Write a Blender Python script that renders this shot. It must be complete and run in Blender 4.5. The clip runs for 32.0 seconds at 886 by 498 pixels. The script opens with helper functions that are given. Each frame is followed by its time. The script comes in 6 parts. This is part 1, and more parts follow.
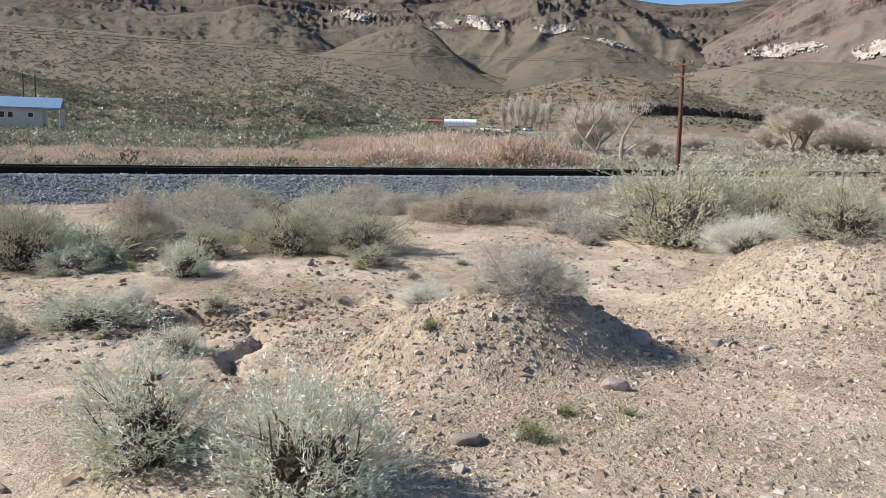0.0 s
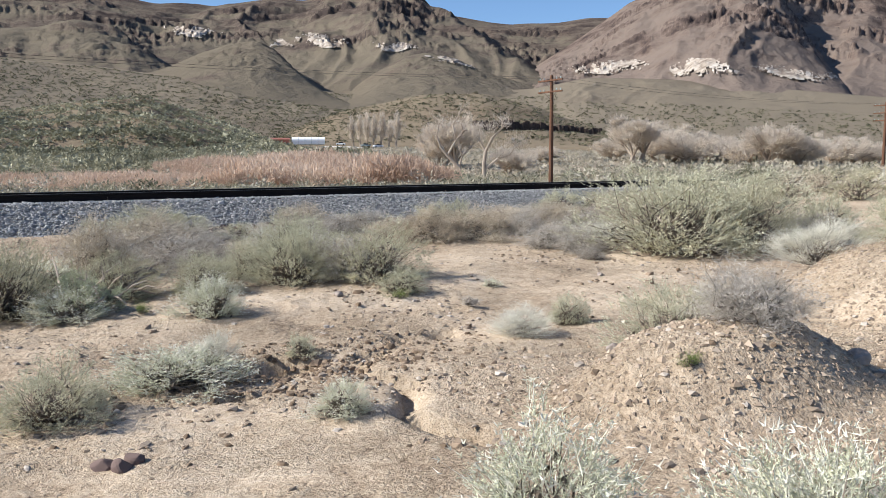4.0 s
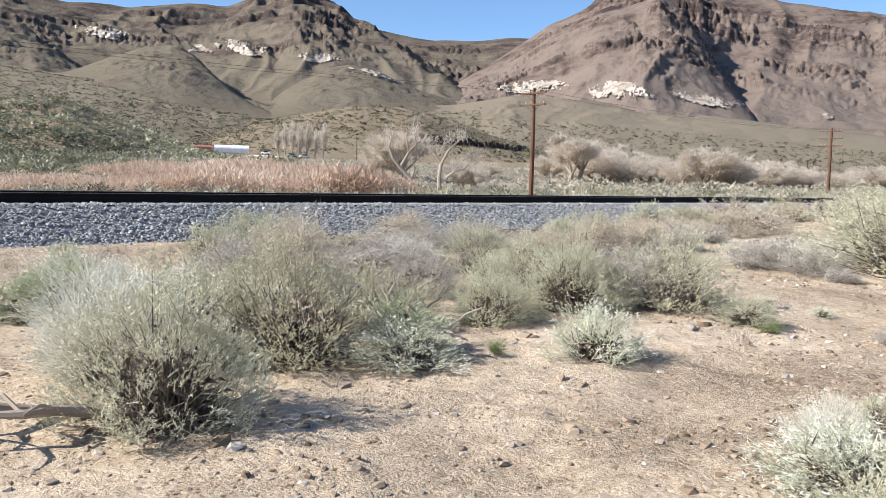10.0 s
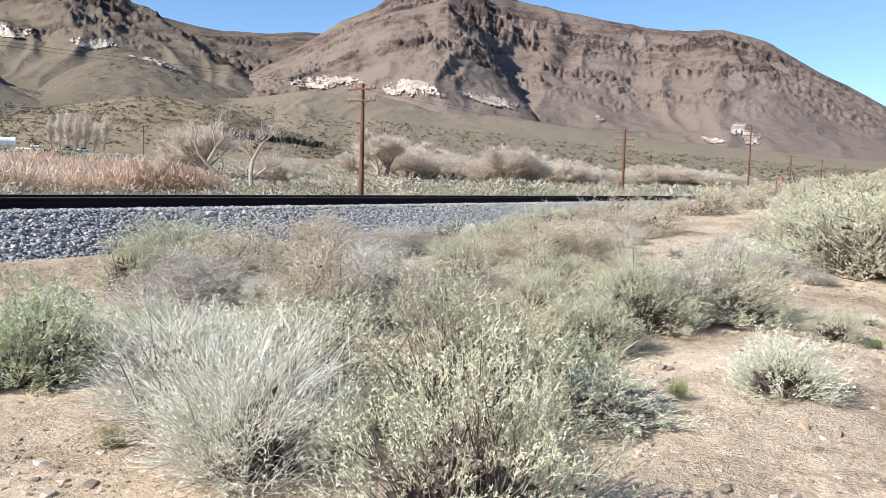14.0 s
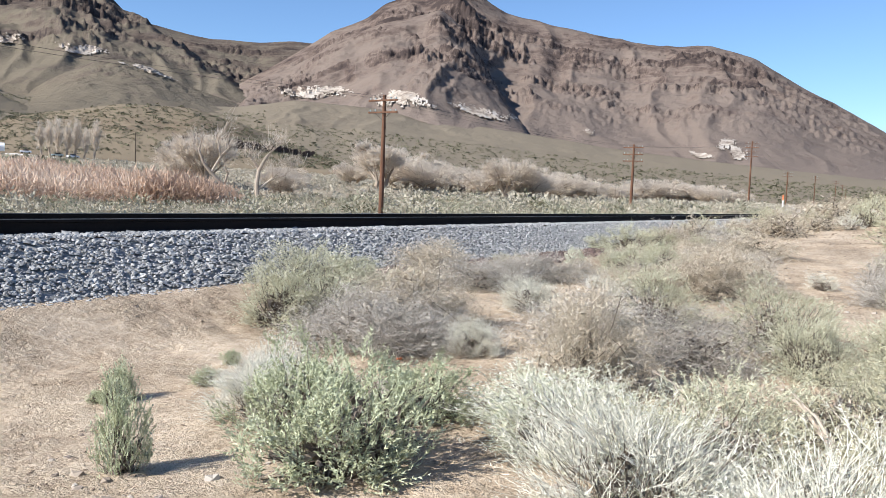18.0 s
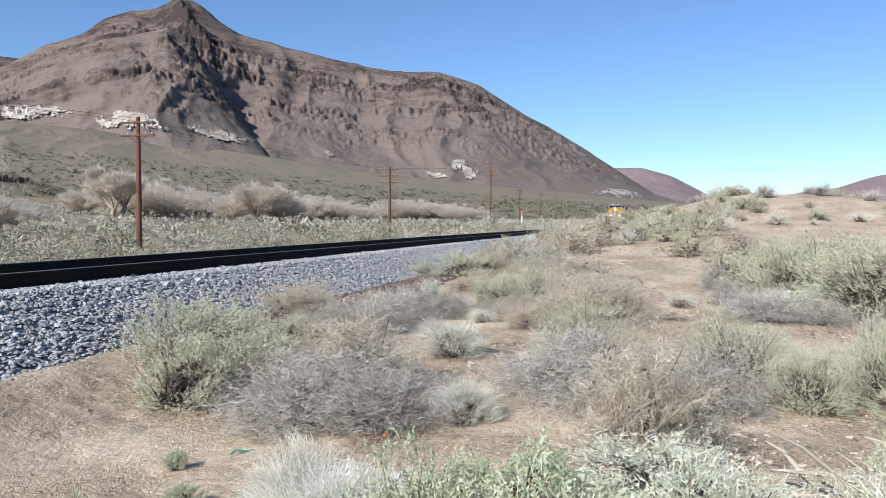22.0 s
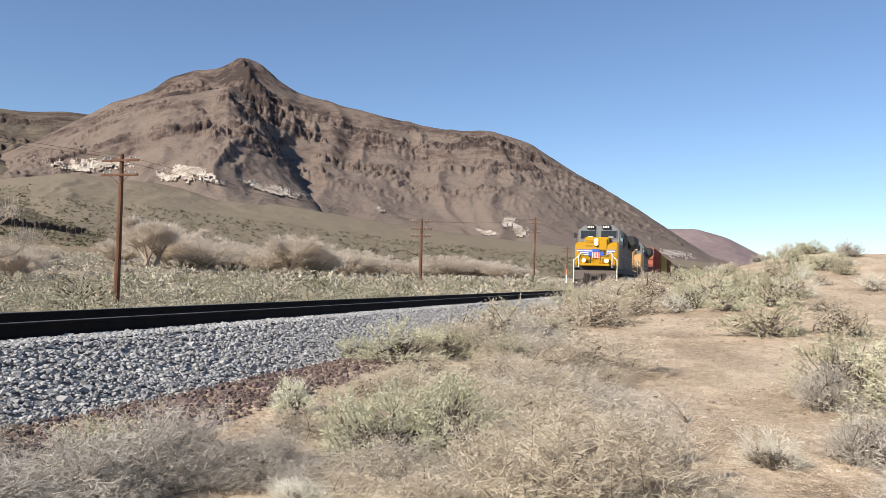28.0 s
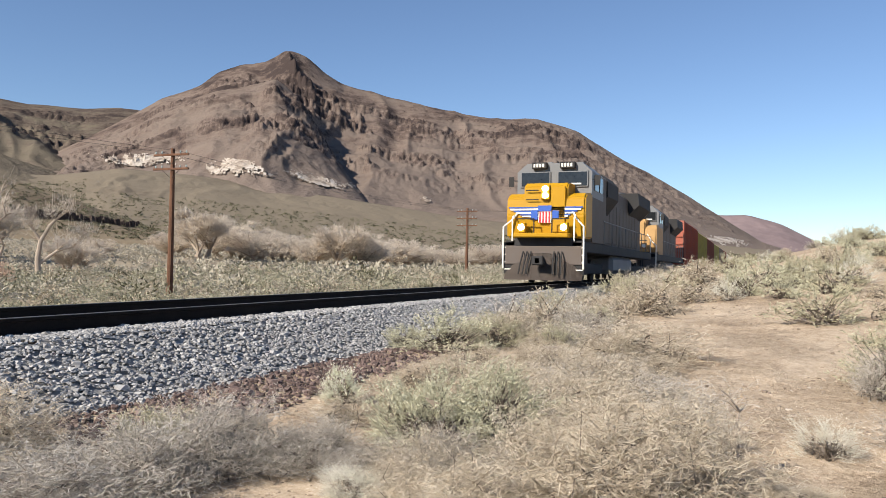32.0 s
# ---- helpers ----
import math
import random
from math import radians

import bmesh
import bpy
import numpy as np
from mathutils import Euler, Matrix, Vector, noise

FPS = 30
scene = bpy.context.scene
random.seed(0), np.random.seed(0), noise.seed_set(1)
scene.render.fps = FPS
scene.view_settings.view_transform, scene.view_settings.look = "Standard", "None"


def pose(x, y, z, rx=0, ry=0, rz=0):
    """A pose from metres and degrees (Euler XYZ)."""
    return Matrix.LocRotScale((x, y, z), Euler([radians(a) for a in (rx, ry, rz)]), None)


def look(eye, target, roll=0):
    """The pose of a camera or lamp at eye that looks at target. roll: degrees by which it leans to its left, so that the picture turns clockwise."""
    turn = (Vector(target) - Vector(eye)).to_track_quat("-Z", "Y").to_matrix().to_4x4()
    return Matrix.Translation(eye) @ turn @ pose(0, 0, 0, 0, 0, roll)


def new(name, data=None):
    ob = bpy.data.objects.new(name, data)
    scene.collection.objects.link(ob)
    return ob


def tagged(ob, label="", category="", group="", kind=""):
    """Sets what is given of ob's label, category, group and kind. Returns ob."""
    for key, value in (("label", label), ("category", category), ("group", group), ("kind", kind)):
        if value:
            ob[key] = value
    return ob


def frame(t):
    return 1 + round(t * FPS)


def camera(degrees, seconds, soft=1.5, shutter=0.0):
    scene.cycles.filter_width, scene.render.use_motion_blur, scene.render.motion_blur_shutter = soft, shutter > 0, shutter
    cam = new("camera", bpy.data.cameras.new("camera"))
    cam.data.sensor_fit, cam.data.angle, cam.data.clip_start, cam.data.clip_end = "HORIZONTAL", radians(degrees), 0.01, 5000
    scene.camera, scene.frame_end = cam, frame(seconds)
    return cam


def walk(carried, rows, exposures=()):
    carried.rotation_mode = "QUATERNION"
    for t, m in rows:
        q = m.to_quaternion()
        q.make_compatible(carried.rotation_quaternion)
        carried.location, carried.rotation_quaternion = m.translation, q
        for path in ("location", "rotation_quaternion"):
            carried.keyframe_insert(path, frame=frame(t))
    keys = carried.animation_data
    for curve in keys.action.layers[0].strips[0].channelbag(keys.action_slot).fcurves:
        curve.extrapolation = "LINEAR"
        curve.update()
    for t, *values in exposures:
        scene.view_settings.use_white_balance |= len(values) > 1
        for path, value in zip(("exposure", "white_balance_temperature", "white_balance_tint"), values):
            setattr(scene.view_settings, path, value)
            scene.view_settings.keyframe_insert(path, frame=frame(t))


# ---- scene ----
SECONDS = 32.0
cam = camera(58.4, SECONDS, soft=0.7)
walk(cam, [
    (0.0, pose(-10.720, -20.023, 1.600, 82.741, -1.169, -24.591)),
    (0.5, pose(-10.937, -19.865, 1.614, 82.994, -0.932, -26.586)),
    (1.0, pose(-11.150, -19.655, 1.599, 83.317, -1.025, -24.367)),
    (1.5, pose(-11.400, -19.511, 1.601, 83.717, -1.240, -24.937)),
    (2.0, pose(-11.647, -19.350, 1.613, 83.227, -1.526, -25.618)),
    (2.5, pose(-11.791, -19.123, 1.612, 83.243, -1.561, -26.302)),
    (3.0, pose(-11.990, -18.970, 1.614, 84.474, -2.212, -27.313)),
    (3.5, pose(-12.142, -18.743, 1.605, 84.451, -0.740, -31.493)),
    (5.5, pose(-12.369, -17.134, 1.455, 84.335, -1.337, -41.250)),
    (6.0, pose(-12.516, -16.849, 1.461, 84.934, -0.963, -41.923)),
    (6.5, pose(-12.745, -16.564, 1.446, 85.608, -1.286, -41.739)),
    (7.0, pose(-12.952, -16.249, 1.439, 85.833, -1.507, -39.015)),
    (7.5, pose(-13.171, -15.985, 1.433, 86.422, -0.811, -38.475)),
    (8.0, pose(-13.424, -15.718, 1.410, 86.482, -0.889, -41.337)),
    (8.5, pose(-13.660, -15.351, 1.370, 86.679, -1.841, -40.064)),
    (9.0, pose(-13.899, -15.080, 1.364, 86.919, -1.175, -40.026)),
    (9.5, pose(-14.092, -14.787, 1.362, 86.102, -1.805, -41.394)),
    (10.0, pose(-14.138, -14.454, 1.377, 85.097, -1.406, -41.410)),
    (10.5, pose(-14.239, -14.172, 1.373, 84.655, -1.231, -42.979)),
    (11.0, pose(-14.338, -13.857, 1.400, 84.341, -0.777, -47.406)),
    (11.5, pose(-14.379, -13.491, 1.404, 84.612, -1.054, -50.524)),
    (12.0, pose(-14.498, -13.148, 1.384, 85.488, -1.615, -52.882)),
    (12.5, pose(-14.606, -12.835, 1.392, 85.427, -1.281, -55.297)),
    (13.0, pose(-14.672, -12.512, 1.392, 85.247, -1.639, -56.728)),
    (13.5, pose(-14.768, -12.250, 1.392, 85.342, -1.658, -55.360)),
    (15.5, pose(-14.957, -11.303, 1.499, 84.534, -1.292, -60.899)),
    (16.0, pose(-14.985, -11.121, 1.391, 84.725, -1.576, -61.262)),
    (16.5, pose(-15.037, -10.845, 1.401, 85.456, -1.703, -61.459)),
    (17.0, pose(-15.105, -10.528, 1.521, 86.043, -1.963, -61.817)),
    (17.5, pose(-15.189, -10.151, 1.507, 86.065, -2.046, -62.710)),
    (18.0, pose(-15.219, -9.656, 1.510, 86.022, -2.255, -56.990)),
    (18.5, pose(-15.325, -9.259, 1.497, 86.068, -2.049, -57.331)),
    (19.0, pose(-15.340, -8.853, 1.481, 85.416, -1.946, -57.682)),
    (19.5, pose(-15.287, -8.443, 1.504, 85.479, -1.901, -58.036)),
    (20.0, pose(-15.297, -8.129, 1.516, 85.122, -0.751, -59.015)),
    (20.5, pose(-15.207, -7.874, 1.525, 84.999, -1.205, -61.948)),
    (21.0, pose(-15.123, -7.697, 1.575, 86.192, -1.421, -66.179)),
    (21.5, pose(-15.104, -7.559, 1.602, 86.663, -0.631, -74.475)),
    (22.0, pose(-15.141, -7.534, 1.630, 87.996, -0.296, -75.418)),
    (22.5, pose(-15.115, -7.557, 1.631, 88.926, -0.516, -76.382)),
    (23.0, pose(-15.130, -7.559, 1.632, 89.664, -0.460, -76.394)),
    (23.5, pose(-13.408, -7.558, 1.628, 89.784, -0.712, -73.911)),
    (24.0, pose(-10.021, -7.512, 1.632, 90.604, -1.085, -69.443)),
    (24.5, pose(-8.661, -7.525, 1.616, 91.133, -1.172, -67.473)),
    (25.0, pose(-8.532, -7.542, 1.623, 91.403, -1.205, -69.547)),
    (25.5, pose(-8.494, -7.545, 1.618, 91.681, -1.141, -71.475)),
    (27.5, pose(-8.494, -7.545, 1.618, 92.228, -1.547, -71.890)),
    (28.0, pose(-8.494, -7.545, 1.618, 92.076, -1.501, -71.769)),
    (28.5, pose(-8.494, -7.545, 1.618, 92.069, -1.637, -71.707)),
    (29.0, pose(-8.494, -7.545, 1.618, 92.239, -1.531, -71.661)),
    (29.5, pose(-8.494, -7.545, 1.618, 91.873, -1.465, -71.379)),
    (30.0, pose(-8.494, -7.545, 1.618, 91.020, -1.321, -71.154)),
    (30.5, pose(-8.494, -7.545, 1.618, 90.268, -1.281, -70.671)),
    (31.0, pose(-8.494, -7.545, 1.618, 89.944, -1.064, -69.910)),
    (31.5, pose(-8.494, -7.545, 1.618, 90.302, -0.813, -69.043)),
    (32.0, pose(-8.494, -7.545, 1.618, 91.242, -1.015, -68.426)),
], exposures=[(0.0, 0.44, 6600, 11), (3.0, 0.45, 6600, 11), (6.0, 0.64, 6600, 11), (13.0, 0.78, 6600, 11), (16.0, 0.65, 6400, 11), (20.0, 0.64, 6500, 11), (21.5, 0.5, 6300, 11), (22.0, 0.37, 6150, 11), (23.0, 0.32, 6100, 10), (24.0, 0.4, 6850, 12), (32.0, 0.4, 7150, 13)])

# ---- world and sun ----
SUN_AZ, SUN_EL = 297.0, 36.0
world = bpy.data.worlds.new("sky")
scene.world = world
world.use_nodes = True
wn = world.node_tree
sky = wn.nodes.new("ShaderNodeTexSky")
sky.sky_type = "NISHITA"
sky.sun_disc = False
sky.sun_elevation, sky.sun_rotation = radians(SUN_EL), radians(SUN_AZ)
sky.altitude = 1400.0
sky.air_density, sky.dust_density, sky.ozone_density = 1.05, 0.0, 6.0
wn.links.new(sky.outputs[0], wn.nodes["Background"].inputs[0])
wn.nodes["Background"].inputs[1].default_value = 0.11
sun = new("sun", bpy.data.lights.new("sun", "SUN"))
sun.data.energy, sun.data.angle, sun.data.color = 5.5, radians(0.5), (1.0, 0.98, 0.935)
sa, se = radians(SUN_AZ), radians(SUN_EL)
sun.matrix_basis = look((0, 0, 60), (-math.sin(sa) * math.cos(se), -math.cos(sa) * math.cos(se), 60 - math.sin(se)))


# ---- materials ----
def ramp_mat(name, stops, scale=6.0, rough=0.9, bump=0.3, fine=40.0, metal=0.0, bumpdist=0.02, spec=0.2, obj=False, rand=0.0, mixf=0.35):
    m = bpy.data.materials.new(name)
    m.use_nodes = True
    nt = m.node_tree
    N, L = nt.nodes, nt.links
    bs = N["Principled BSDF"]
    bs.inputs["Roughness"].default_value = rough
    bs.inputs["Metallic"].default_value = metal
    bs.inputs["Specular IOR Level"].default_value = spec
    if obj:
        tc = N.new("ShaderNodeTexCoord").outputs["Object"]
    else:
        tc = N.new("ShaderNodeNewGeometry").outputs["Position"]
    n1 = N.new("ShaderNodeTexNoise")
    n1.inputs["Scale"].default_value = scale
    n1.inputs["Detail"].default_value = 6
    n2 = N.new("ShaderNodeTexNoise")
    n2.inputs["Scale"].default_value = fine
    n2.inputs["Detail"].default_value = 4
    L.new(tc, n1.inputs["Vector"])
    L.new(tc, n2.inputs["Vector"])
    mx = N.new("ShaderNodeMath")
    mx.operation = "MULTIPLY_ADD"
    mx.inputs[1].default_value = mixf
    L.new(n2.outputs["Fac"], mx.inputs[0])
    sc = N.new("ShaderNodeMath")
    sc.operation = "MULTIPLY"
    sc.inputs[1].default_value = 1.0 - mixf
    L.new(n1.outputs["Fac"], sc.inputs[0])
    L.new(sc.outputs[0], mx.inputs[2])
    fac = mx.outputs[0]
    if rand:
        oi = N.new("ShaderNodeObjectInfo")
        ad = N.new("ShaderNodeMath")
        ad.operation = "MULTIPLY_ADD"
        ad.inputs[1].default_value = rand
        L.new(oi.outputs["Random"], ad.inputs[0])
        sb = N.new("ShaderNodeMath")
        sb.operation = "SUBTRACT"
        sb.inputs[1].default_value = rand / 2
        L.new(fac, sb.inputs[0])
        L.new(sb.outputs[0], ad.inputs[2])
        fac = ad.outputs[0]
    cr = N.new("ShaderNodeValToRGB")
    el = cr.color_ramp.elements
    while len(el) < len(stops):
        el.new(0.5)
    for e, (p, c) in zip(el, stops):
        e.position, e.color = p, (*c, 1)
    L.new(fac, cr.inputs[0])
    L.new(cr.outputs[0], bs.inputs["Base Color"])
    if bump:
        bp = N.new("ShaderNodeBump")
        bp.inputs["Strength"].default_value = bump
        bp.inputs["Distance"].default_value = bumpdist
        L.new(fac, bp.inputs["Height"])
        L.new(bp.outputs[0], bs.inputs["Normal"])
    return m


def island_mat(name, stops, rough=0.8, spec=0.15, trans=0.0, patch=0.0):
    """Leaves, twigs and stones: each piece takes its own shade of the ramp."""
    m = bpy.data.materials.new(name)
    m.use_nodes = True
    N, L = m.node_tree.nodes, m.node_tree.links
    bs = N["Principled BSDF"]
    bs.inputs["Roughness"].default_value = rough
    bs.inputs["Specular IOR Level"].default_value = spec
    g = N.new("ShaderNodeNewGeometry")
    oi = N.new("ShaderNodeObjectInfo")
    ad = N.new("ShaderNodeMath")
    ad.operation = "MULTIPLY_ADD"
    ad.inputs[1].default_value = 0.3
    L.new(oi.outputs["Random"], ad.inputs[0])
    ml = N.new("ShaderNodeMath")
    ml.operation = "MULTIPLY"
    ml.inputs[1].default_value = 0.7
    L.new(g.outputs["Random Per Island"], ml.inputs[0])
    L.new(ml.outputs[0], ad.inputs[2])
    fac = ad.outputs[0]
    if patch:
        nz = N.new("ShaderNodeTexNoise")
        nz.inputs["Scale"].default_value = patch
        nz.inputs["Detail"].default_value = 3
        L.new(g.outputs["Position"], nz.inputs["Vector"])
        wide = N.new("ShaderNodeMapRange")
        wide.inputs["From Min"].default_value, wide.inputs["From Max"].default_value = 0.33, 0.67
        L.new(nz.outputs["Fac"], wide.inputs["Value"])
        mm = N.new("ShaderNodeMix")
        mm.inputs[0].default_value = 0.5
        L.new(fac, mm.inputs[2])
        L.new(wide.outputs[0], mm.inputs[3])
        fac = mm.outputs[0]
    cr = N.new("ShaderNodeValToRGB")
    el = cr.color_ramp.elements
    while len(el) < len(stops):
        el.new(0.5)
    for e, (p, c) in zip(el, stops):
        e.position, e.color = p, (*c, 1)
    L.new(fac, cr.inputs[0])
    L.new(cr.outputs[0], bs.inputs["Base Color"])
    if trans:
        tr = N.new("ShaderNodeBsdfTranslucent")
        L.new(cr.outputs[0], tr.inputs[0])
        mixs = N.new("ShaderNodeMixShader")
        mixs.inputs[0].default_value = trans
        out = N["Material Output"]
        L.new(bs.outputs[0], mixs.inputs[1])
        L.new(tr.outputs[0], mixs.inputs[2])
        L.new(mixs.outputs[0], out.inputs[0])
    return m


def glow_mat(name, col, power):
    m = bpy.data.materials.new(name)
    m.use_nodes = True
    bs = m.node_tree.nodes["Principled BSDF"]
    bs.inputs["Base Color"].default_value = (*col, 1)
    bs.inputs["Emission Color"].default_value = (*col, 1)
    bs.inputs["Emission Strength"].default_value = power
    return m


def paint(name, col, rough=0.45, dirt=0.35, metal=0.0, scale=1.5, spec=0.4):
    d = tuple(c * (1 - dirt) + 0.12 * dirt for c in col)
    return ramp_mat(name, [(0.3, d), (0.62, col)], scale=scale, fine=14, rough=rough, bump=0.05, metal=metal, obj=True, spec=spec)


def soil_mat(name, stops, pebble=26.0, grain=150.0, broad=0.6):
    """Dry soil: broad stains, clods and grains, with the small relief of pebbles."""
    m = bpy.data.materials.new(name)
    m.use_nodes = True
    N, L = m.node_tree.nodes, m.node_tree.links
    bs = N["Principled BSDF"]
    bs.inputs["Roughness"].default_value = 0.95
    bs.inputs["Specular IOR Level"].default_value = 0.1
    tc = N.new("ShaderNodeNewGeometry").outputs["Position"]

    def tex(kind, scale, detail=None):
        n = N.new(kind)
        n.inputs["Scale"].default_value = scale
        if detail is not None:
            n.inputs["Detail"].default_value = detail
        L.new(tc, n.inputs["Vector"])
        return n

    def math2(op, a, b):
        n = N.new("ShaderNodeMath")
        n.operation = op
        for k, v in enumerate((a, b)):
            if hasattr(v, "node"):
                L.new(v, n.inputs[k])
            else:
                n.inputs[k].default_value = v
        return n.outputs[0]

    big = tex("ShaderNodeTexNoise", broad, 8)
    mid = tex("ShaderNodeTexNoise", 7.0, 8)
    fine = tex("ShaderNodeTexNoise", grain, 3)
    clod = tex("ShaderNodeTexNoise", 24.0, 6)
    clod.inputs["Roughness"].default_value = 0.68
    peb = tex("ShaderNodeTexVoronoi", pebble)
    peb2 = tex("ShaderNodeTexVoronoi", pebble * 2.7)
    sp = N.new("ShaderNodeSeparateColor")
    L.new(peb2.outputs["Color"], sp.inputs[0])
    f = math2("ADD", math2("MULTIPLY", big.outputs["Fac"], 0.5), math2("MULTIPLY", mid.outputs["Fac"], 0.3))
    f = math2("ADD", f, math2("MULTIPLY", fine.outputs["Fac"], 0.2))
    f = math2("ADD", f, math2("MULTIPLY", math2("SUBTRACT", sp.outputs[0], 0.5), 0.1))
    f = math2("ADD", f, math2("MULTIPLY", math2("SUBTRACT", clod.outputs["Fac"], 0.5), 0.5))
    cr = N.new("ShaderNodeValToRGB")
    el = cr.color_ramp.elements
    while len(el) < len(stops):
        el.new(0.5)
    for e_, (p_, c_) in zip(el, stops):
        e_.position, e_.color = p_, (*c_, 1)
    L.new(f, cr.inputs[0])
    L.new(cr.outputs[0], bs.inputs["Base Color"])
    patch = N.new("ShaderNodeMapRange")
    patch.inputs["From Min"].default_value, patch.inputs["From Max"].default_value = 0.42, 0.6
    patch.inputs["To Min"].default_value = 0.3
    L.new(tex("ShaderNodeTexNoise", 1.1, 4).outputs["Fac"], patch.inputs["Value"])
    h = math2("ADD", math2("MULTIPLY", clod.outputs["Fac"], 1.5), math2("MULTIPLY", peb2.outputs["Distance"], -0.25))
    h = math2("MULTIPLY", h, patch.outputs[0])
    h = math2("ADD", h, math2("MULTIPLY", mid.outputs["Fac"], 0.8))
    h = math2("ADD", h, math2("MULTIPLY", fine.outputs["Fac"], 0.12))
    bp = N.new("ShaderNodeBump")
    bp.inputs["Strength"].default_value = 0.9
    bp.inputs["Distance"].default_value = 0.042
    L.new(h, bp.inputs["Height"])
    L.new(bp.outputs[0], bs.inputs["Normal"])
    return m


def rock_slope_mat(name, soil, rock, grain=0.05, strata=0.035, lean=1.0, dist=10.0, high=170.0):
    """A mountain side: soil where it lies flatter, dark banded rock where it is steep."""
    m = bpy.data.materials.new(name)
    m.use_nodes = True
    N, L = m.node_tree.nodes, m.node_tree.links
    bs = N["Principled BSDF"]
    bs.inputs["Roughness"].default_value = 1.0
    bs.inputs["Specular IOR Level"].default_value = 0.03
    g = N.new("ShaderNodeNewGeometry")
    mp = N.new("ShaderNodeMapping")
    mp.inputs["Scale"].default_value = (0.006, 0.006, strata)
    L.new(g.outputs["Position"], mp.inputs["Vector"])
    band = N.new("ShaderNodeTexNoise")
    band.inputs["Scale"].default_value = 1.0
    band.inputs["Detail"].default_value = 9
    band.inputs["Roughness"].default_value = 0.62
    L.new(mp.outputs[0], band.inputs["Vector"])
    fine = N.new("ShaderNodeTexNoise")
    fine.inputs["Scale"].default_value = grain
    fine.inputs["Detail"].default_value = 9
    fine.inputs["Roughness"].default_value = 0.65
    L.new(g.outputs["Position"], fine.inputs["Vector"])
    sep = N.new("ShaderNodeSeparateXYZ")
    L.new(g.outputs["True Normal"], sep.inputs[0])

    def math2(op, a, b):
        n = N.new("ShaderNodeMath")
        n.operation = op
        for k, v in enumerate((a, b)):
            if hasattr(v, "node"):
                L.new(v, n.inputs[k])
            else:
                n.inputs[k].default_value = v
        return n.outputs[0]

    steep = math2("MULTIPLY", math2("SUBTRACT", 0.9, sep.outputs[2]), 1.15 * lean)
    f = math2("ADD", steep, math2("MULTIPLY", math2("SUBTRACT", band.outputs["Fac"], 0.52), 3.4))
    pos = N.new("ShaderNodeSeparateXYZ")
    L.new(g.outputs["Position"], pos.inputs[0])
    f = math2("ADD", f, math2("MULTIPLY", math2("SUBTRACT", pos.outputs[2], high), 0.0016))
    f = math2("ADD", f, math2("MULTIPLY", math2("SUBTRACT", fine.outputs["Fac"], 0.5), 1.6))
    r = N.new("ShaderNodeValToRGB")
    el = r.color_ramp.elements
    stops = [(0.0, soil[0]), (0.35, soil[1]), (0.62, rock[0]), (1.0, rock[1])]
    while len(el) < 4:
        el.new(0.5)
    for e_, (p_, c_) in zip(el, stops):
        e_.position, e_.color = p_, (*c_, 1)
    L.new(f, r.inputs[0])
    L.new(r.outputs[0], bs.inputs["Base Color"])
    bp = N.new("ShaderNodeBump")
    bp.inputs["Strength"].default_value = 0.6
    bp.inputs["Distance"].default_value = dist
    L.new(math2("ADD", fine.outputs["Fac"], math2("MULTIPLY", band.outputs["Fac"], 0.6)), bp.inputs["Height"])
    L.new(bp.outputs[0], bs.inputs["Normal"])
    return m


GROUND = soil_mat("dry_soil", [(0.31, (0.185, 0.133, 0.09)), (0.42, (0.37, 0.283, 0.197)), (0.53, (0.49, 0.388, 0.28)), (0.7, (0.62, 0.515, 0.395))])
SCREE = ramp_mat("valley_soil", [(0.3, (0.17, 0.137, 0.098)), (0.48, (0.25, 0.205, 0.15)), (0.6, (0.31, 0.265, 0.19)), (0.75, (0.4, 0.345, 0.265))], scale=0.05, fine=0.9, bump=0.4, bumpdist=0.2, mixf=0.5, rough=0.95, spec=0.1)
MOUNT = rock_slope_mat("brown_mountain_slope", ((0.178, 0.141, 0.117), (0.158, 0.121, 0.1)), ((0.11, 0.082, 0.069), (0.055, 0.042, 0.038)), strata=0.02)
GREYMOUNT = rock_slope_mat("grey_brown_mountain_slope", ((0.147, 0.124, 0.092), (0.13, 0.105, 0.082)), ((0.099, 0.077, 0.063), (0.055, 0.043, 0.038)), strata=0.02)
FAN = rock_slope_mat("grassy_fan_slope", ((0.195, 0.163, 0.12), (0.17, 0.14, 0.104)), ((0.142, 0.115, 0.085), (0.115, 0.092, 0.069)), grain=0.22, strata=0.01, lean=0.4, dist=2.0, high=60.0)
BENCH = rock_slope_mat("brown_bench_slope", ((0.205, 0.165, 0.115), (0.17, 0.132, 0.093)), ((0.125, 0.094, 0.068), (0.08, 0.06, 0.046)), grain=0.3, strata=0.05, lean=0.4, dist=1.5, high=30.0)
# the haze over the far hills is mixed into this purple-brown
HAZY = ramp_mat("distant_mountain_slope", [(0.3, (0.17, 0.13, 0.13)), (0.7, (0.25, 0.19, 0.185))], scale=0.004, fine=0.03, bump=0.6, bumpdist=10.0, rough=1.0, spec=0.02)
BASALT = ramp_mat("dark_basalt", [(0.3, (0.03, 0.024, 0.022)), (0.7, (0.105, 0.075, 0.06))], scale=0.15, fine=1.2, bump=0.8, bumpdist=0.5, rough=0.95, spec=0.1)
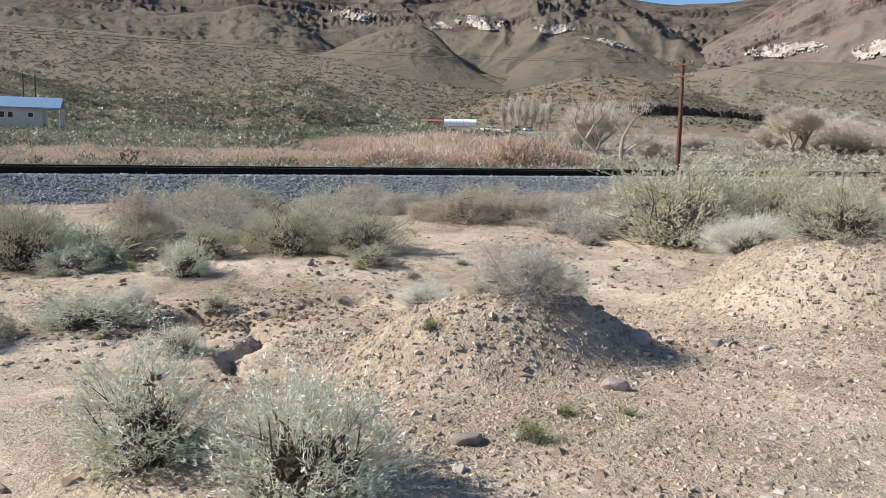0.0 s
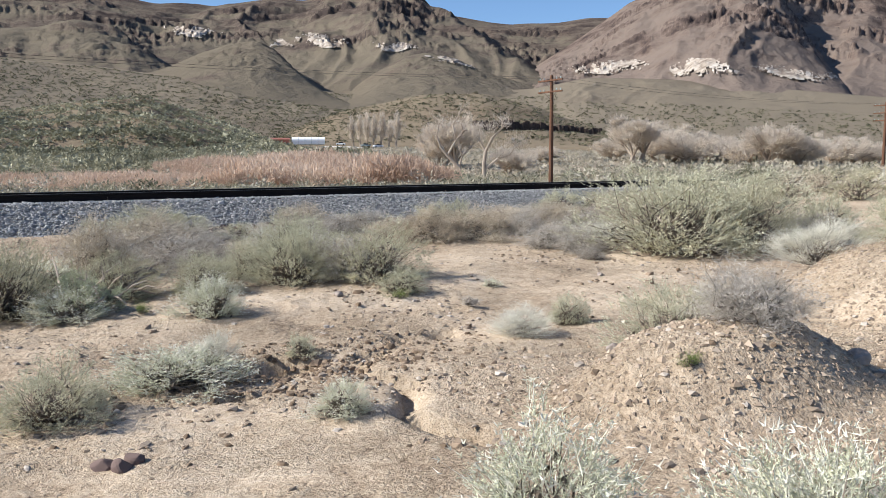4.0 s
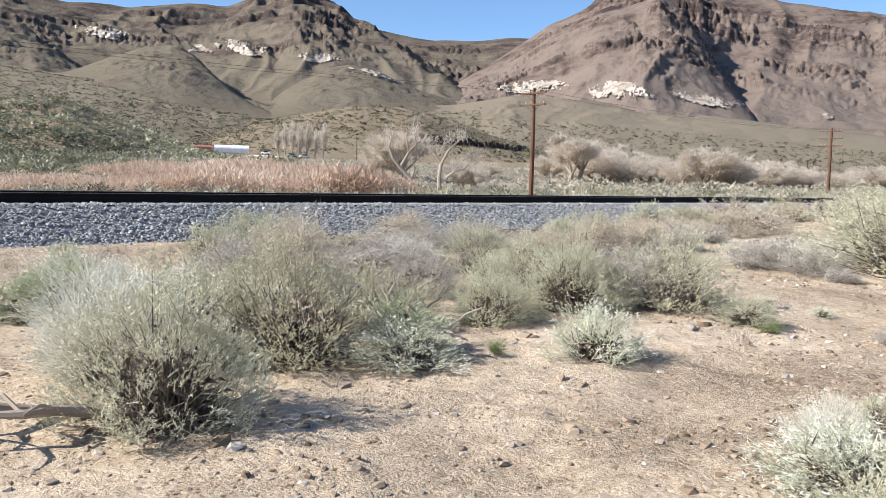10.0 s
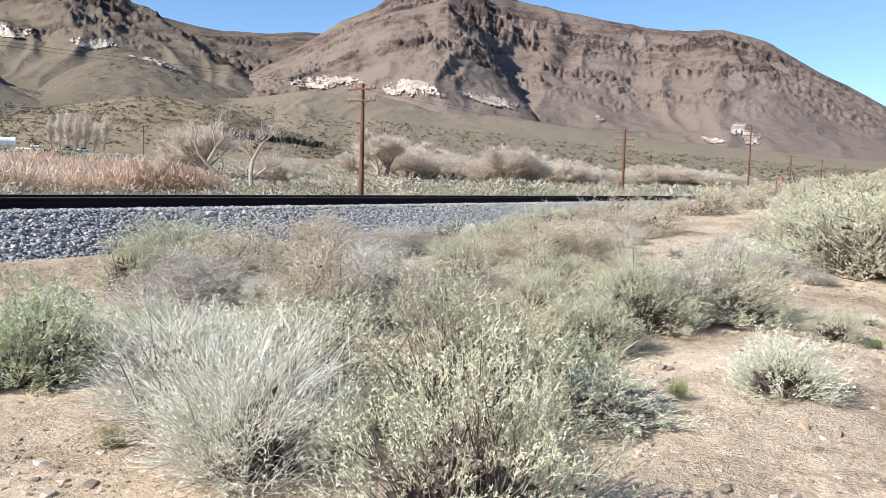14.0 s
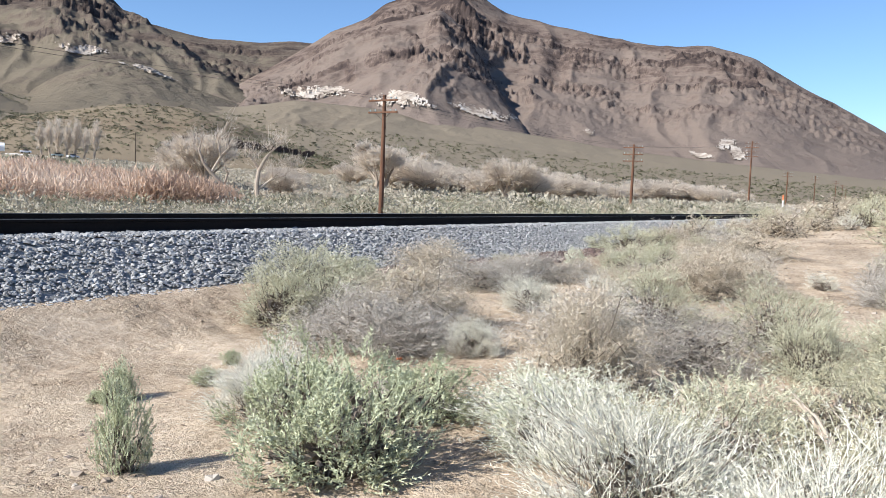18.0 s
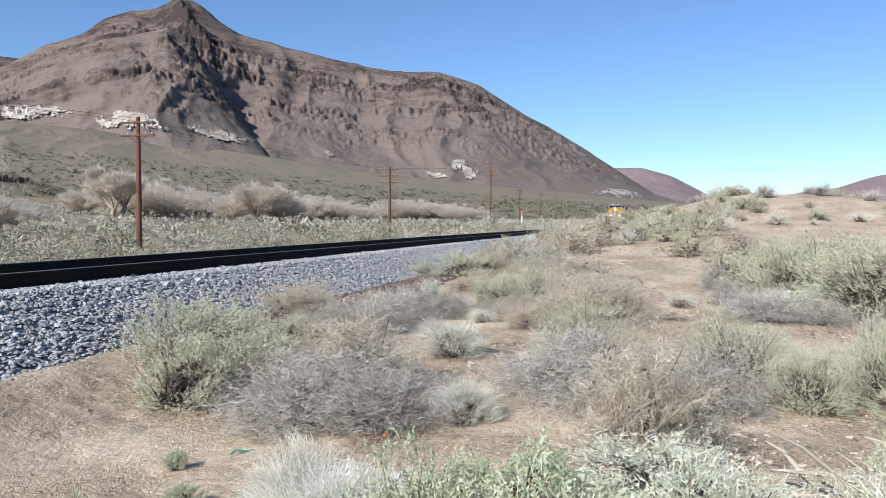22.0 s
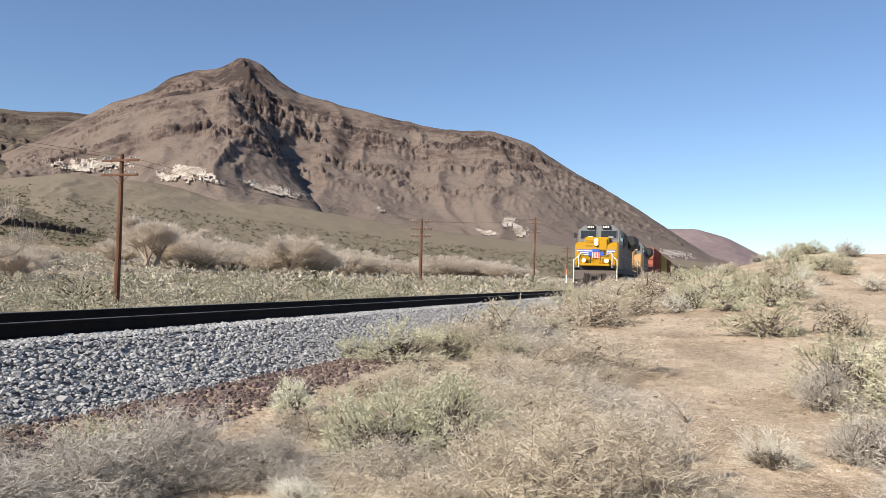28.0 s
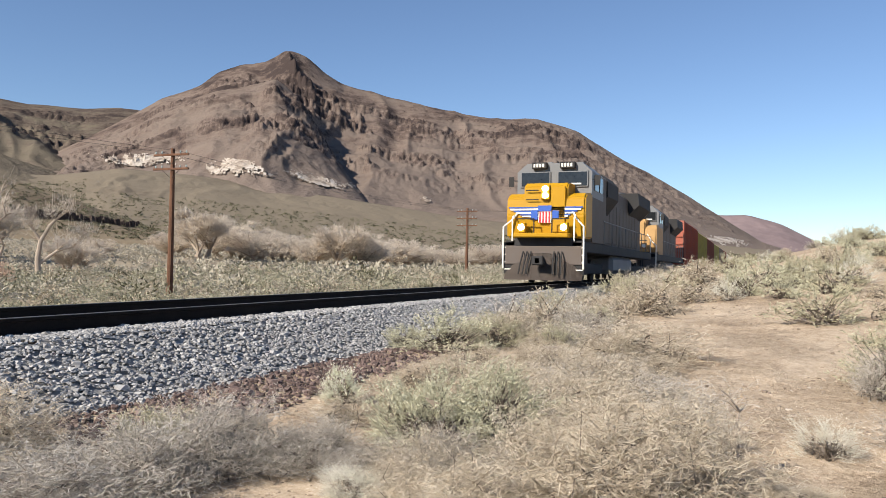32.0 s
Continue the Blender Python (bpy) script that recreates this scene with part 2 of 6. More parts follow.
CHALK = ramp_mat("white_chalk_rock", [(0.4, (0.2, 0.16, 0.128)), (0.5, (0.36, 0.31, 0.257)), (0.62, (0.5, 0.45, 0.39))], scale=0.045, fine=0.2, bump=0.8, bumpdist=3.0, rough=1.0, spec=0.05)
STONE = island_mat("grey_ballast_stone", [(0.0, (0.2, 0.197, 0.19)), (0.5, (0.315, 0.311, 0.302)), (0.85, (0.43, 0.424, 0.41)), (1.0, (0.6, 0.58, 0.55))], rough=0.85)
DARKSTONE = island_mat("reddish_dark_ballast", [(0.0, (0.06, 0.045, 0.04)), (0.6, (0.17, 0.12, 0.105)), (1.0, (0.36, 0.29, 0.25))], rough=0.9)
CLOD = island_mat("brown_soil_clod", [(0.0, (0.13, 0.092, 0.062)), (0.6, (0.27, 0.2, 0.14)), (1.0, (0.4, 0.31, 0.225))], rough=0.95)
PEBBLE = island_mat("tan_pebble", [(0.0, (0.16, 0.122, 0.088)), (0.5, (0.34, 0.262, 0.19)), (1.0, (0.54, 0.455, 0.36))], rough=0.9)
ROCKBIT = island_mat("mixed_field_stone", [(0.0, (0.11, 0.085, 0.068)), (0.5, (0.28, 0.225, 0.175)), (1.0, (0.56, 0.5, 0.43))], rough=0.9)
ROCK = ramp_mat("field_rock", [(0.3, (0.17, 0.14, 0.12)), (0.7, (0.4, 0.34, 0.29))], scale=6, fine=40, bump=0.6, rough=0.9, obj=True)
BED = ramp_mat("ballast_bed", [(0.3, (0.15, 0.148, 0.144)), (0.7, (0.34, 0.337, 0.33))], scale=9, fine=30, bump=0.8, rough=0.95)
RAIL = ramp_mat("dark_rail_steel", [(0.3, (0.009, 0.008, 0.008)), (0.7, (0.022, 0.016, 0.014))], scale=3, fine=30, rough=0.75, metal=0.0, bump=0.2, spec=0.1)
RAILTOP = ramp_mat("worn_rail_head", [(0.3, (0.12, 0.11, 0.1)), (0.7, (0.25, 0.24, 0.22))], scale=3, fine=30, rough=0.5, metal=0.6, bump=0.05)
TIE = ramp_mat("creosoted_tie", [(0.3, (0.03, 0.022, 0.018)), (0.7, (0.09, 0.07, 0.055))], scale=3, fine=25, rough=0.9, obj=True)
POLEWOOD = ramp_mat("weathered_pole_wood", [(0.3, (0.075, 0.036, 0.022)), (0.7, (0.19, 0.1, 0.062))], scale=1.2, fine=14, rough=0.9, bump=0.5)
SAGE = island_mat("sage_leaf", [(0.0, (0.36, 0.345, 0.23)), (0.5, (0.52, 0.5, 0.36)), (1.0, (0.7, 0.675, 0.52))], trans=0.12, patch=9.0)
SAGE2 = island_mat("green_sage_leaf", [(0.0, (0.29, 0.31, 0.19)), (0.5, (0.45, 0.47, 0.31)), (1.0, (0.64, 0.66, 0.48))], trans=0.12, patch=9.0)
OLIVE = island_mat("olive_brush_leaf", [(0.0, (0.31, 0.29, 0.19)), (0.5, (0.47, 0.44, 0.305)), (1.0, (0.64, 0.6, 0.45))], trans=0.12, patch=9.0)
WHITEBRUSH = island_mat("pale_brush_stem", [(0.0, (0.38, 0.36, 0.285)), (0.5, (0.68, 0.655, 0.55)), (1.0, (0.88, 0.86, 0.77))], trans=0.12, patch=9.0)
PALEGREEN = island_mat("pale_green_tip", [(0.0, (0.33, 0.35, 0.235)), (0.5, (0.6, 0.6, 0.44)), (1.0, (0.86, 0.86, 0.72))], trans=0.12, patch=9.0)
GREYBRUSH = island_mat("grey_brush_stem", [(0.0, (0.2, 0.172, 0.143)), (0.5, (0.43, 0.39, 0.335)), (1.0, (0.7, 0.655, 0.58))], trans=0.1, patch=9.0)
TANTWIG = island_mat("tan_dry_twig", [(0.0, (0.27, 0.215, 0.15)), (0.5, (0.51, 0.435, 0.33)), (1.0, (0.76, 0.68, 0.55))], trans=0.15, patch=7.0)
BARK = island_mat("grey_brown_stem", [(0.0, (0.07, 0.055, 0.042)), (0.75, (0.19, 0.155, 0.122)), (1.0, (0.42, 0.36, 0.29))])
DEADWOOD = island_mat("dead_wood", [(0.0, (0.22, 0.175, 0.135)), (1.0, (0.52, 0.445, 0.365))])
GRASS = island_mat("green_grass", [(0.0, (0.08, 0.13, 0.03)), (1.0, (0.24, 0.3, 0.09))], trans=0.3)
FARSHRUB = island_mat("valley_shrub", [(0.0, (0.25, 0.228, 0.172)), (0.4, (0.38, 0.345, 0.268)), (0.75, (0.48, 0.438, 0.35)), (1.0, (0.54, 0.495, 0.405))], trans=0.15, patch=0.8)
DARKSHRUB = island_mat("terrace_shrub", [(0.1, (0.12, 0.12, 0.08)), (0.5, (0.29, 0.28, 0.19)), (0.85, (0.52, 0.5, 0.36))], trans=0.15, patch=0.05)
SLOPESHRUB = island_mat("slope_shrub", [(0.0, (0.07, 0.068, 0.042)), (1.0, (0.2, 0.19, 0.12))], trans=0.1)
VALLEYTAN = island_mat("valley_dry_brush", [(0.0, (0.33, 0.27, 0.19)), (1.0, (0.55, 0.47, 0.36))], trans=0.12)
VALLEYSAGE = island_mat("valley_sage", [(0.0, (0.2, 0.2, 0.135)), (0.5, (0.31, 0.3, 0.21)), (1.0, (0.42, 0.4, 0.3))], trans=0.12)
WILLOW = island_mat("red_willow_stem", [(0.0, (0.34, 0.235, 0.17)), (0.5, (0.55, 0.405, 0.305)), (1.0, (0.74, 0.62, 0.5))], trans=0.35, patch=0.08)
BARETWIG = island_mat("pale_bare_twig", [(0.0, (0.5, 0.43, 0.35)), (1.0, (0.78, 0.7, 0.595))], trans=0.42)
TREEBARK = island_mat("pale_cottonwood_bark", [(0.0, (0.27, 0.215, 0.165)), (1.0, (0.48, 0.405, 0.325))])


# ---- mesh helpers ----
def part(name, bm, material, parent=None, label=""):
    me = bpy.data.meshes.new(name)
    bm.to_mesh(me)
    bm.free()
    me.materials.append(material)
    ob = new(name, me)
    if parent:
        ob.parent = parent
    return tagged(ob, label) if label else ob


def raw_mesh(name, verts, faces, material, smooth=False):
    """A mesh from arrays of corners and of triangles or quads."""
    verts, faces = np.asarray(verts, np.float32), np.asarray(faces, np.int32)
    me = bpy.data.meshes.new(name)
    n, k = faces.shape
    me.vertices.add(len(verts))
    me.vertices.foreach_set("co", verts.ravel())
    me.loops.add(n * k)
    me.loops.foreach_set("vertex_index", faces.ravel())
    me.polygons.add(n)
    me.polygons.foreach_set("loop_start", np.arange(0, n * k, k, dtype=np.int32))
    me.polygons.foreach_set("use_smooth", np.full(n, smooth))
    me.update(calc_edges=True)
    me.materials.append(material)
    return me


def child(name, me, parent, m=None, label=""):
    ob = new(name, me)
    ob.parent = parent
    if m is not None:
        ob.matrix_basis = m
    return tagged(ob, label) if label else ob


def box(bm, x0, x1, y0, y1, z0, z1, bevel=0.0):
    vs = [bm.verts.new((x, y, z)) for x in (x0, x1) for y in (y0, y1) for z in (z0, z1)]
    fs = [bm.faces.new([vs[i] for i in q]) for q in ((0, 1, 3, 2), (4, 6, 7, 5), (0, 4, 5, 1), (2, 3, 7, 6), (0, 2, 6, 4), (1, 5, 7, 3))]
    if bevel:
        es = list({e for f in fs for e in f.edges})
        bmesh.ops.bevel(bm, geom=es, offset=bevel, segments=1, affect="EDGES")
    return bm


def boxes(*bs, bevel=0.0):
    bm = bmesh.new()
    for b in bs:
        box(bm, *b, bevel=bevel)
    return bm


def tube(bm, pts, radii, sides=8, cap=True):
    rings = []
    pts = [Vector(p) for p in pts]
    for i, p in enumerate(pts):
        d = (pts[min(i + 1, len(pts) - 1)] - pts[max(i - 1, 0)]).normalized()
        a = d.orthogonal().normalized()
        b = d.cross(a)
        r = radii[i] if hasattr(radii, "__len__") else radii
        rings.append([bm.verts.new(p + (a * math.cos(t) + b * math.sin(t)) * r) for t in (2 * math.pi * k / sides for k in range(sides))])
    for A, B in zip(rings, rings[1:]):
        for k in range(sides):
            bm.faces.new((A[k], A[(k + 1) % sides], B[(k + 1) % sides], B[k]))
    if cap:
        bm.faces.new(rings[0][::-1])
        bm.faces.new(rings[-1])
    return bm


def extrude_profile(bm, prof, x0, x1):
    """A closed outline in (y, z) drawn out along x."""
    A = [bm.verts.new((x0, y, z)) for y, z in prof]
    B = [bm.verts.new((x1, y, z)) for y, z in prof]
    n = len(prof)
    for i in range(n):
        bm.faces.new((A[i], A[(i + 1) % n], B[(i + 1) % n], B[i]))
    bm.faces.new(A[::-1])
    bm.faces.new(B)
    bmesh.ops.recalc_face_normals(bm, faces=bm.faces)
    return bm


def extrude_side(bm, prof, y0, y1):
    """A closed outline in (x, z) drawn out across y."""
    A = [bm.verts.new((x, y0, z)) for x, z in prof]
    B = [bm.verts.new((x, y1, z)) for x, z in prof]
    n = len(prof)
    for i in range(n):
        bm.faces.new((A[i], A[(i + 1) % n], B[(i + 1) % n], B[i]))
    bm.faces.new(A[::-1])
    bm.faces.new(B)
    bmesh.ops.recalc_face_normals(bm, faces=bm.faces)
    return bm


# ---- the lie of the land: the track runs along x at y = 0 ----
def vnoise(x, y, seed=0):
    """Smooth value noise in 0..1."""
    xi, yi = np.floor(x).astype(np.int64), np.floor(y).astype(np.int64)
    fx, fy = x - xi, y - yi
    fx, fy = fx * fx * (3 - 2 * fx), fy * fy * (3 - 2 * fy)

    def h(a, b):
        n = (a * 374761393 + b * 668265263 + seed * 1442695041) & 0xFFFFFFFF
        n = ((n ^ (n >> 13)) * 1274126177) & 0xFFFFFFFF
        return ((n ^ (n >> 16)) & 0xFFFF) / 65535.0
    return (h(xi, yi) * (1 - fx) + h(xi + 1, yi) * fx) * (1 - fy) + (h(xi, yi + 1) * (1 - fx) + h(xi + 1, yi + 1) * fx) * fy


def fbm(x, y, octaves=4, seed=0):
    s, a = 0, 0.5
    for o in range(octaves):
        s = s + a * (vnoise(x * 2 ** o, y * 2 ** o, seed + o) - 0.5)
        a *= 0.5
    return s


def bump2(x, y, cx, cy, rx, ry, h):
    return h * np.exp(-((x - cx) / rx) ** 2 - ((y - cy) / ry) ** 2)


def sstep(a, b, x):
    t = np.clip((x - a) / (b - a), 0, 1)
    return t * t * (3 - 2 * t)


BERM_FOOT, BERM_FALL = 2.45, 0.5


def land(x, y):
    """Height of the ground."""
    rise = np.interp(x, [-40, -14, -6, 3, 17, 40, 80, 200, 1000], [0.1, 0.1, 0.17, 0.42, 0.75, 0.9, 0.95, 1.1, 1.5])
    z = rise + 0.16 * sstep(-14.0, -17.0, y) * sstep(6, -4, x)
    # sandy wash beside the track
    wash = np.exp(-((x + 12.5) / 5.0) ** 2) * np.exp(-((y + 4.2) / 1.7) ** 2)
    z = z - 0.2 * wash
    # hill between the footpath and the track, farther along
    ry = np.where(y > -13, 6.6, 15.0)
    z = z + 2.35 * np.exp(-((x - 31) / 13.0) ** 2 - ((y + 13) / ry) ** 2) + bump2(x, y, 12, -9.5, 7, 3.0, 0.25)
    # gravel mounds near the start
    z = z + 0.62 * np.exp(-(((x + 4.3) / 1.5) ** 2 + ((y + 15.1) / 1.15) ** 2) ** 2.2) + 0.42 * np.exp(-(((x + 8.3) / 0.95) ** 2 + ((y + 15.65) / 0.62) ** 2) ** 1.9) + bump2(x, y, -6.0, -9.7, 1.6, 1.2, 0.1)
    # eroded holes and a small gully
    for cx, cy, r, h in ((-9.88, -13.1, 0.28, 0.2), (-9.2, -13.2, 0.13, 0.14), (-8.35, -12.95, 0.16, 0.13), (-10.5, -13.75, 0.16, 0.12), (-10.2, -13.7, 0.12, 0.13), (-10.0, -14.1, 0.11, 0.12), (-9.5, -13.5, 0.15, 0.08), (-8.7, -12.9, 0.13, 0.08)):
        z = z - 1.5 * h * np.exp(-(((x - cx) / (0.85 * r)) ** 2 + ((y - cy) / (0.65 * r)) ** 2 + 0.5 * fbm(x * 9, y * 9, 2, 71)) ** 2)
    gx = -9.55 + 0.25 * (y + 14)
    z = z - 0.15 * np.exp(-((x - gx + 0.1 * np.sin(y * 5) + 0.03 * np.sin(y * 17)) / 0.07) ** 4) * sstep(-15.6, -15.0, y) * sstep(-13.2, -13.7, y)
    # shallow ruts that cross the flat
    near = sstep(3.0, -1.0, y) * sstep(60, 30, np.abs(x))
    ry = y + 12.6 - 0.12 * (x + 9)
    z = z - 0.035 * (np.exp(-((ry + 0.55) / 0.3) ** 2) + np.exp(-((ry - 0.75) / 0.3) ** 2)) * sstep(8, 2, np.abs(x + 9))
    z = z + near * (0.10 * fbm(x * 0.45, y * 0.45, 3, 1) + 0.05 * fbm(x * 2.2, y * 2.2, 3, 2) + 0.018 * fbm(x * 8, y * 8, 2, 4) + 0.1 * (0.2 + sstep(0.4, 0.65, vnoise(x * 0.7, y * 0.7, 61))) * np.abs(fbm(x * 5.5, y * 5.5, 3, 62)))
    # footprints in the sand of the wash
    for k in range(34):
        fx, fy = -13.6 + (k * 0.618034 % 1) * 5.6, -6.9 + (k * 0.381966 * 1.7 % 1) * 3.9
        z = z - 0.032 * np.exp(-(((x - fx) / 0.09) ** 2 + ((y - fy) / 0.06) ** 2) ** 2)
    # a tyre mark
    z = z - 0.014 * np.exp(-((np.hypot(x + 12.0, y + 9.6) - 4.3) / 0.07) ** 2) * sstep(3.0, 2.0, np.abs(x + 11.5))
    # across the track: a shallow bottom land, then the valley side
    far = np.interp(x, [-200, -40, 25, 70, 130, 260, 1000], [-0.8, -0.6, -0.3, 0.9, 1.3, 1.6, 3.0]) + 0.5 * fbm(x * 0.05, y * 0.05, 3, 12) + 0.25 * fbm(x * 0.25, y * 0.25, 2, 13)
    far = far + np.where(y > 60, (y - 60) * 0.036, 0.0) * sstep(900, 300, np.abs(x))
    z = np.where(y > 2, far * sstep(2.2, 9, y) + 0.35 * (1 - sstep(2.2, 9, y)), z)
    # the foot of the ballast bank
    side = sstep(3.6, 2.3, np.abs(y))
    z = z * (1 - side) + 0.33 * side
    far_out = sstep(300, 900, np.hypot(x, y))
    return z * (1 - far_out) + far_out * np.where(y > 60, 6.0, 1.0)


def zat(x, y):
    return float(land(np.array([float(x)]), np.array([float(y)]))[0])


def grid_sheet(name, xs, ys, fz, material):
    X, Y = np.meshgrid(xs, ys)
    Z = fz(X, Y)
    V = np.stack([X, Y, Z], -1).reshape(-1, 3)
    w, h = len(xs), len(ys)
    i = (np.arange(h - 1)[:, None] * w + np.arange(w - 1)[None]).ravel()
    return raw_mesh(name, V, np.stack([i, i + 1, i + w + 1, i + w], 1), material, True)


def graded(lo, hi, fine_lo, fine_hi, step, grow=1.12):
    mid = list(np.arange(fine_lo, fine_hi + step / 2, step))
    s, v = step, fine_hi
    up = []
    while v < hi:
        s = s * grow
        v += s
        up.append(min(v, hi))
    s, v = step, fine_lo
    dn = []
    while v > lo:
        s = s * grow
        v -= s
        dn.append(max(v, lo))
    return np.array(dn[::-1] + mid + up)


ground = new("ground", grid_sheet("ground", graded(-4000, 4000, -14.5, 0, 0.07, 1.1), graded(-4000, 4000, -17.8, -2.8, 0.07, 1.12), land, GROUND))
ground.data.materials.append(SCREE)
co = np.empty(len(ground.data.polygons) * 3, np.float32)
ground.data.polygons.foreach_get("center", co)
co = co.reshape(-1, 3)
ground.data.polygons.foreach_set("material_index", ((co[:, 1] > 2.2) | (co[:, 1] < -60)).astype(np.int32))
tagged(ground, "pale tan dry desert soil with pebbles and ruts", "ground", kind="structure")


# ---- mountains: each ridge is a slope from its foot up to its crest, in bearings round the place ----
HUB = np.array([-11.0, -12.0, 1.4])


def ridge(name, crest, r0, r1, el0s, material, label, shape=1.5, rough=1.0, seed=0, step=0.16, rows=60, gully=1.0, back=1.35, wob=0.10, flank=None, steps=0):
    az_c, el_c = np.array([c[0] for c in crest], float), np.array([c[1] for c in crest], float)
    az = np.arange(az_c[0], az_c[-1] + step / 2, step)
    k = np.arange(-6, 7)
    ker = np.exp(-(k / 2.2) ** 2)
    ec = np.interp(az, az_c, el_c)
    ec = np.convolve(np.pad(ec, 6, mode="edge"), ker / ker.sum(), mode="valid")
    el0 = np.interp(az, [c[0] for c in el0s], [c[1] for c in el0s]) if hasattr(el0s, "__len__") else np.full(len(az), float(el0s))
    s = np.concatenate([np.linspace(0, 1, rows), np.linspace(1.04, back, 8)])
    A, Sx = np.meshgrid(az, s)
    EC = np.broadcast_to(ec, A.shape)
    r = r0 + (r1 - r0) * Sx
    front = np.clip(Sx, 0, 1)
    z0, zc = r0 * np.tan(np.radians(np.broadcast_to(el0, A.shape))), r1 * np.tan(np.radians(EC))
    rise = front ** shape
    if steps:
        q = rise * steps + 0.35 * vnoise(A / 3.0, A * 0 + 0.5, seed + 61)
        rise = np.clip(0.3 * rise + 0.7 * (np.floor(q) + sstep(0.6, 1.0, q - np.floor(q))) / steps, 0, 1)
    Z = z0 + (zc - z0) * rise
    Z = np.where(Sx > 1, zc - (zc - z0) * (np.maximum(Sx - 1, 0) / (back - 1)) ** 1.2 * 1.3, Z)
    size = np.maximum(zc - z0, 1.0)
    arc = np.radians(A) * r1
    w = 0.11 * (r1 - r0)
    warp = fbm(arc / (3 * w), r / (3 * w), 3, seed + 50) * 2.2
    g = 1 - np.abs(2 * vnoise(arc / (1.15 * w) + warp * 2, Sx * 1.3 + warp, seed) - 1)
    g2 = 1 - np.abs(2 * vnoise(arc / (0.4 * w) + warp * 3, Sx * 3.1 + warp, seed + 3) - 1)
    crag = fbm(arc / (0.22 * w), r / (0.22 * w), 4, seed + 9)
    belt = front ** 0.8 * (1 - 0.75 * sstep(0.85, 1.0, front))
    Z = Z + size * belt * gully * (0.06 * (g - 0.6) + 0.04 * (g2 - 0.5)) + size * rough * 0.022 * crag * sstep(0.05, 0.5, front) * (1 - 0.75 * sstep(0.8, 1.0, front))
    # broken cliffs in patches
    cliff = sstep(0.47, 0.62, vnoise(arc / (0.9 * w) + warp, r / (0.6 * w), seed + 71)) * sstep(0.3, 0.5, front) * (1 - sstep(0.9, 1.0, front))
    block = np.abs(fbm(arc / (0.09 * w), r / (0.2 * w), 4, seed + 73))
    Z = Z + size * rough * cliff * (0.05 * block + 0.012 * sstep(0.3, 0.7, vnoise(arc / (0.05 * w), r / (0.1 * w), seed + 75)))
    # rock bands that stand out as small steps
    lay = Z / (0.075 * size + 1) + 0.5 * fbm(arc / (2 * w), r / (2 * w), 2, seed + 13)
    Z = Z + size * rough * 0.02 * (sstep(0.55, 0.9, lay - np.floor(lay)) - 0.5) * sstep(0.35, 0.7, front) * (1 - sstep(0.88, 1.0, front)) * (0.5 + vnoise(arc / w, r / w, seed + 21))
    r = r + (r1 - r0) * wob * fbm(arc / (2 * w), Sx * 3, 3, seed + 31) * np.clip(front * 4, 0, 1)
    if flank:
        # a flank that turns away beyond a slanting edge
        edge = flank[0] + (flank[1] - flank[0]) * front + 0.5 * fbm(arc / w, Sx * 6, 3, seed + 41)
        r = r + flank[2] * sstep(0, flank[3], A - edge) * sstep(0.15, 0.45, front)
    r[0], Z[0] = r[0] * 0.985, Z[0] - 14.0
    a = np.radians(A)
    V = np.stack([HUB[0] + np.sin(a) * r, HUB[1] + np.cos(a) * r, HUB[2] + Z], -1)
    n, m = A.shape
    i = (np.arange(n - 1)[:, None] * m + np.arange(m - 1)[None]).ravel()
    ob = new(name, raw_mesh(name, V.reshape(-1, 3), np.stack([i, i + 1, i + m + 1, i + m], 1), material, True))
    tagged(ob, label, "mountain", kind="structure")
    return V


MAZ = {}


def mountain(name, crest, *args, **kw):
    V = ridge(name, crest, *args, **kw)
    MAZ[name] = (crest[0][0], V, kw.get("step", 0.16))


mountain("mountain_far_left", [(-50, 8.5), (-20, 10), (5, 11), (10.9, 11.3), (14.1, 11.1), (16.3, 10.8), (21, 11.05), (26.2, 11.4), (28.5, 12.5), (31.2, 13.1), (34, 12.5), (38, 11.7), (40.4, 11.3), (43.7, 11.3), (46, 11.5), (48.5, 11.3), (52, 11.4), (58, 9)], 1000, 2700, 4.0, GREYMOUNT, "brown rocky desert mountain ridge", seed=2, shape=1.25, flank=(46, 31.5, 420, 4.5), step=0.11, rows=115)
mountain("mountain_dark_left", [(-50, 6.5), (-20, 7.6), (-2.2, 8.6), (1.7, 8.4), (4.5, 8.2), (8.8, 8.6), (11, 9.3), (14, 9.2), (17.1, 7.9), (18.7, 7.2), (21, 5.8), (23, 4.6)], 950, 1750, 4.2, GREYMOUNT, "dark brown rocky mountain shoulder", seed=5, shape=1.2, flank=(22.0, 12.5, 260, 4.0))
mountain("mountain_main", [(40, 5.5), (44, 8.0), (48.5, 11.1), (51.1, 12.1), (52.3, 13.0), (53.9, 13.7), (55.5, 13.85), (57.2, 14.6), (58.4, 14.2), (59.6, 13.4), (61, 12.75), (63, 12.3), (64.9, 11.9), (68.8, 11.05), (72.1, 10.55), (74.9, 10.6), (77.8, 9.75), (81.1, 7.65), (85.1, 5.4), (87.5, 3.8), (90.2, 2.0), (92.9, 1.1), (96, 0.6)], 850, 2250, 1.2, MOUNT, "reddish brown mountain with a steep rocky flank", seed=8, shape=1.35, gully=1.2, step=0.11, rows=115)
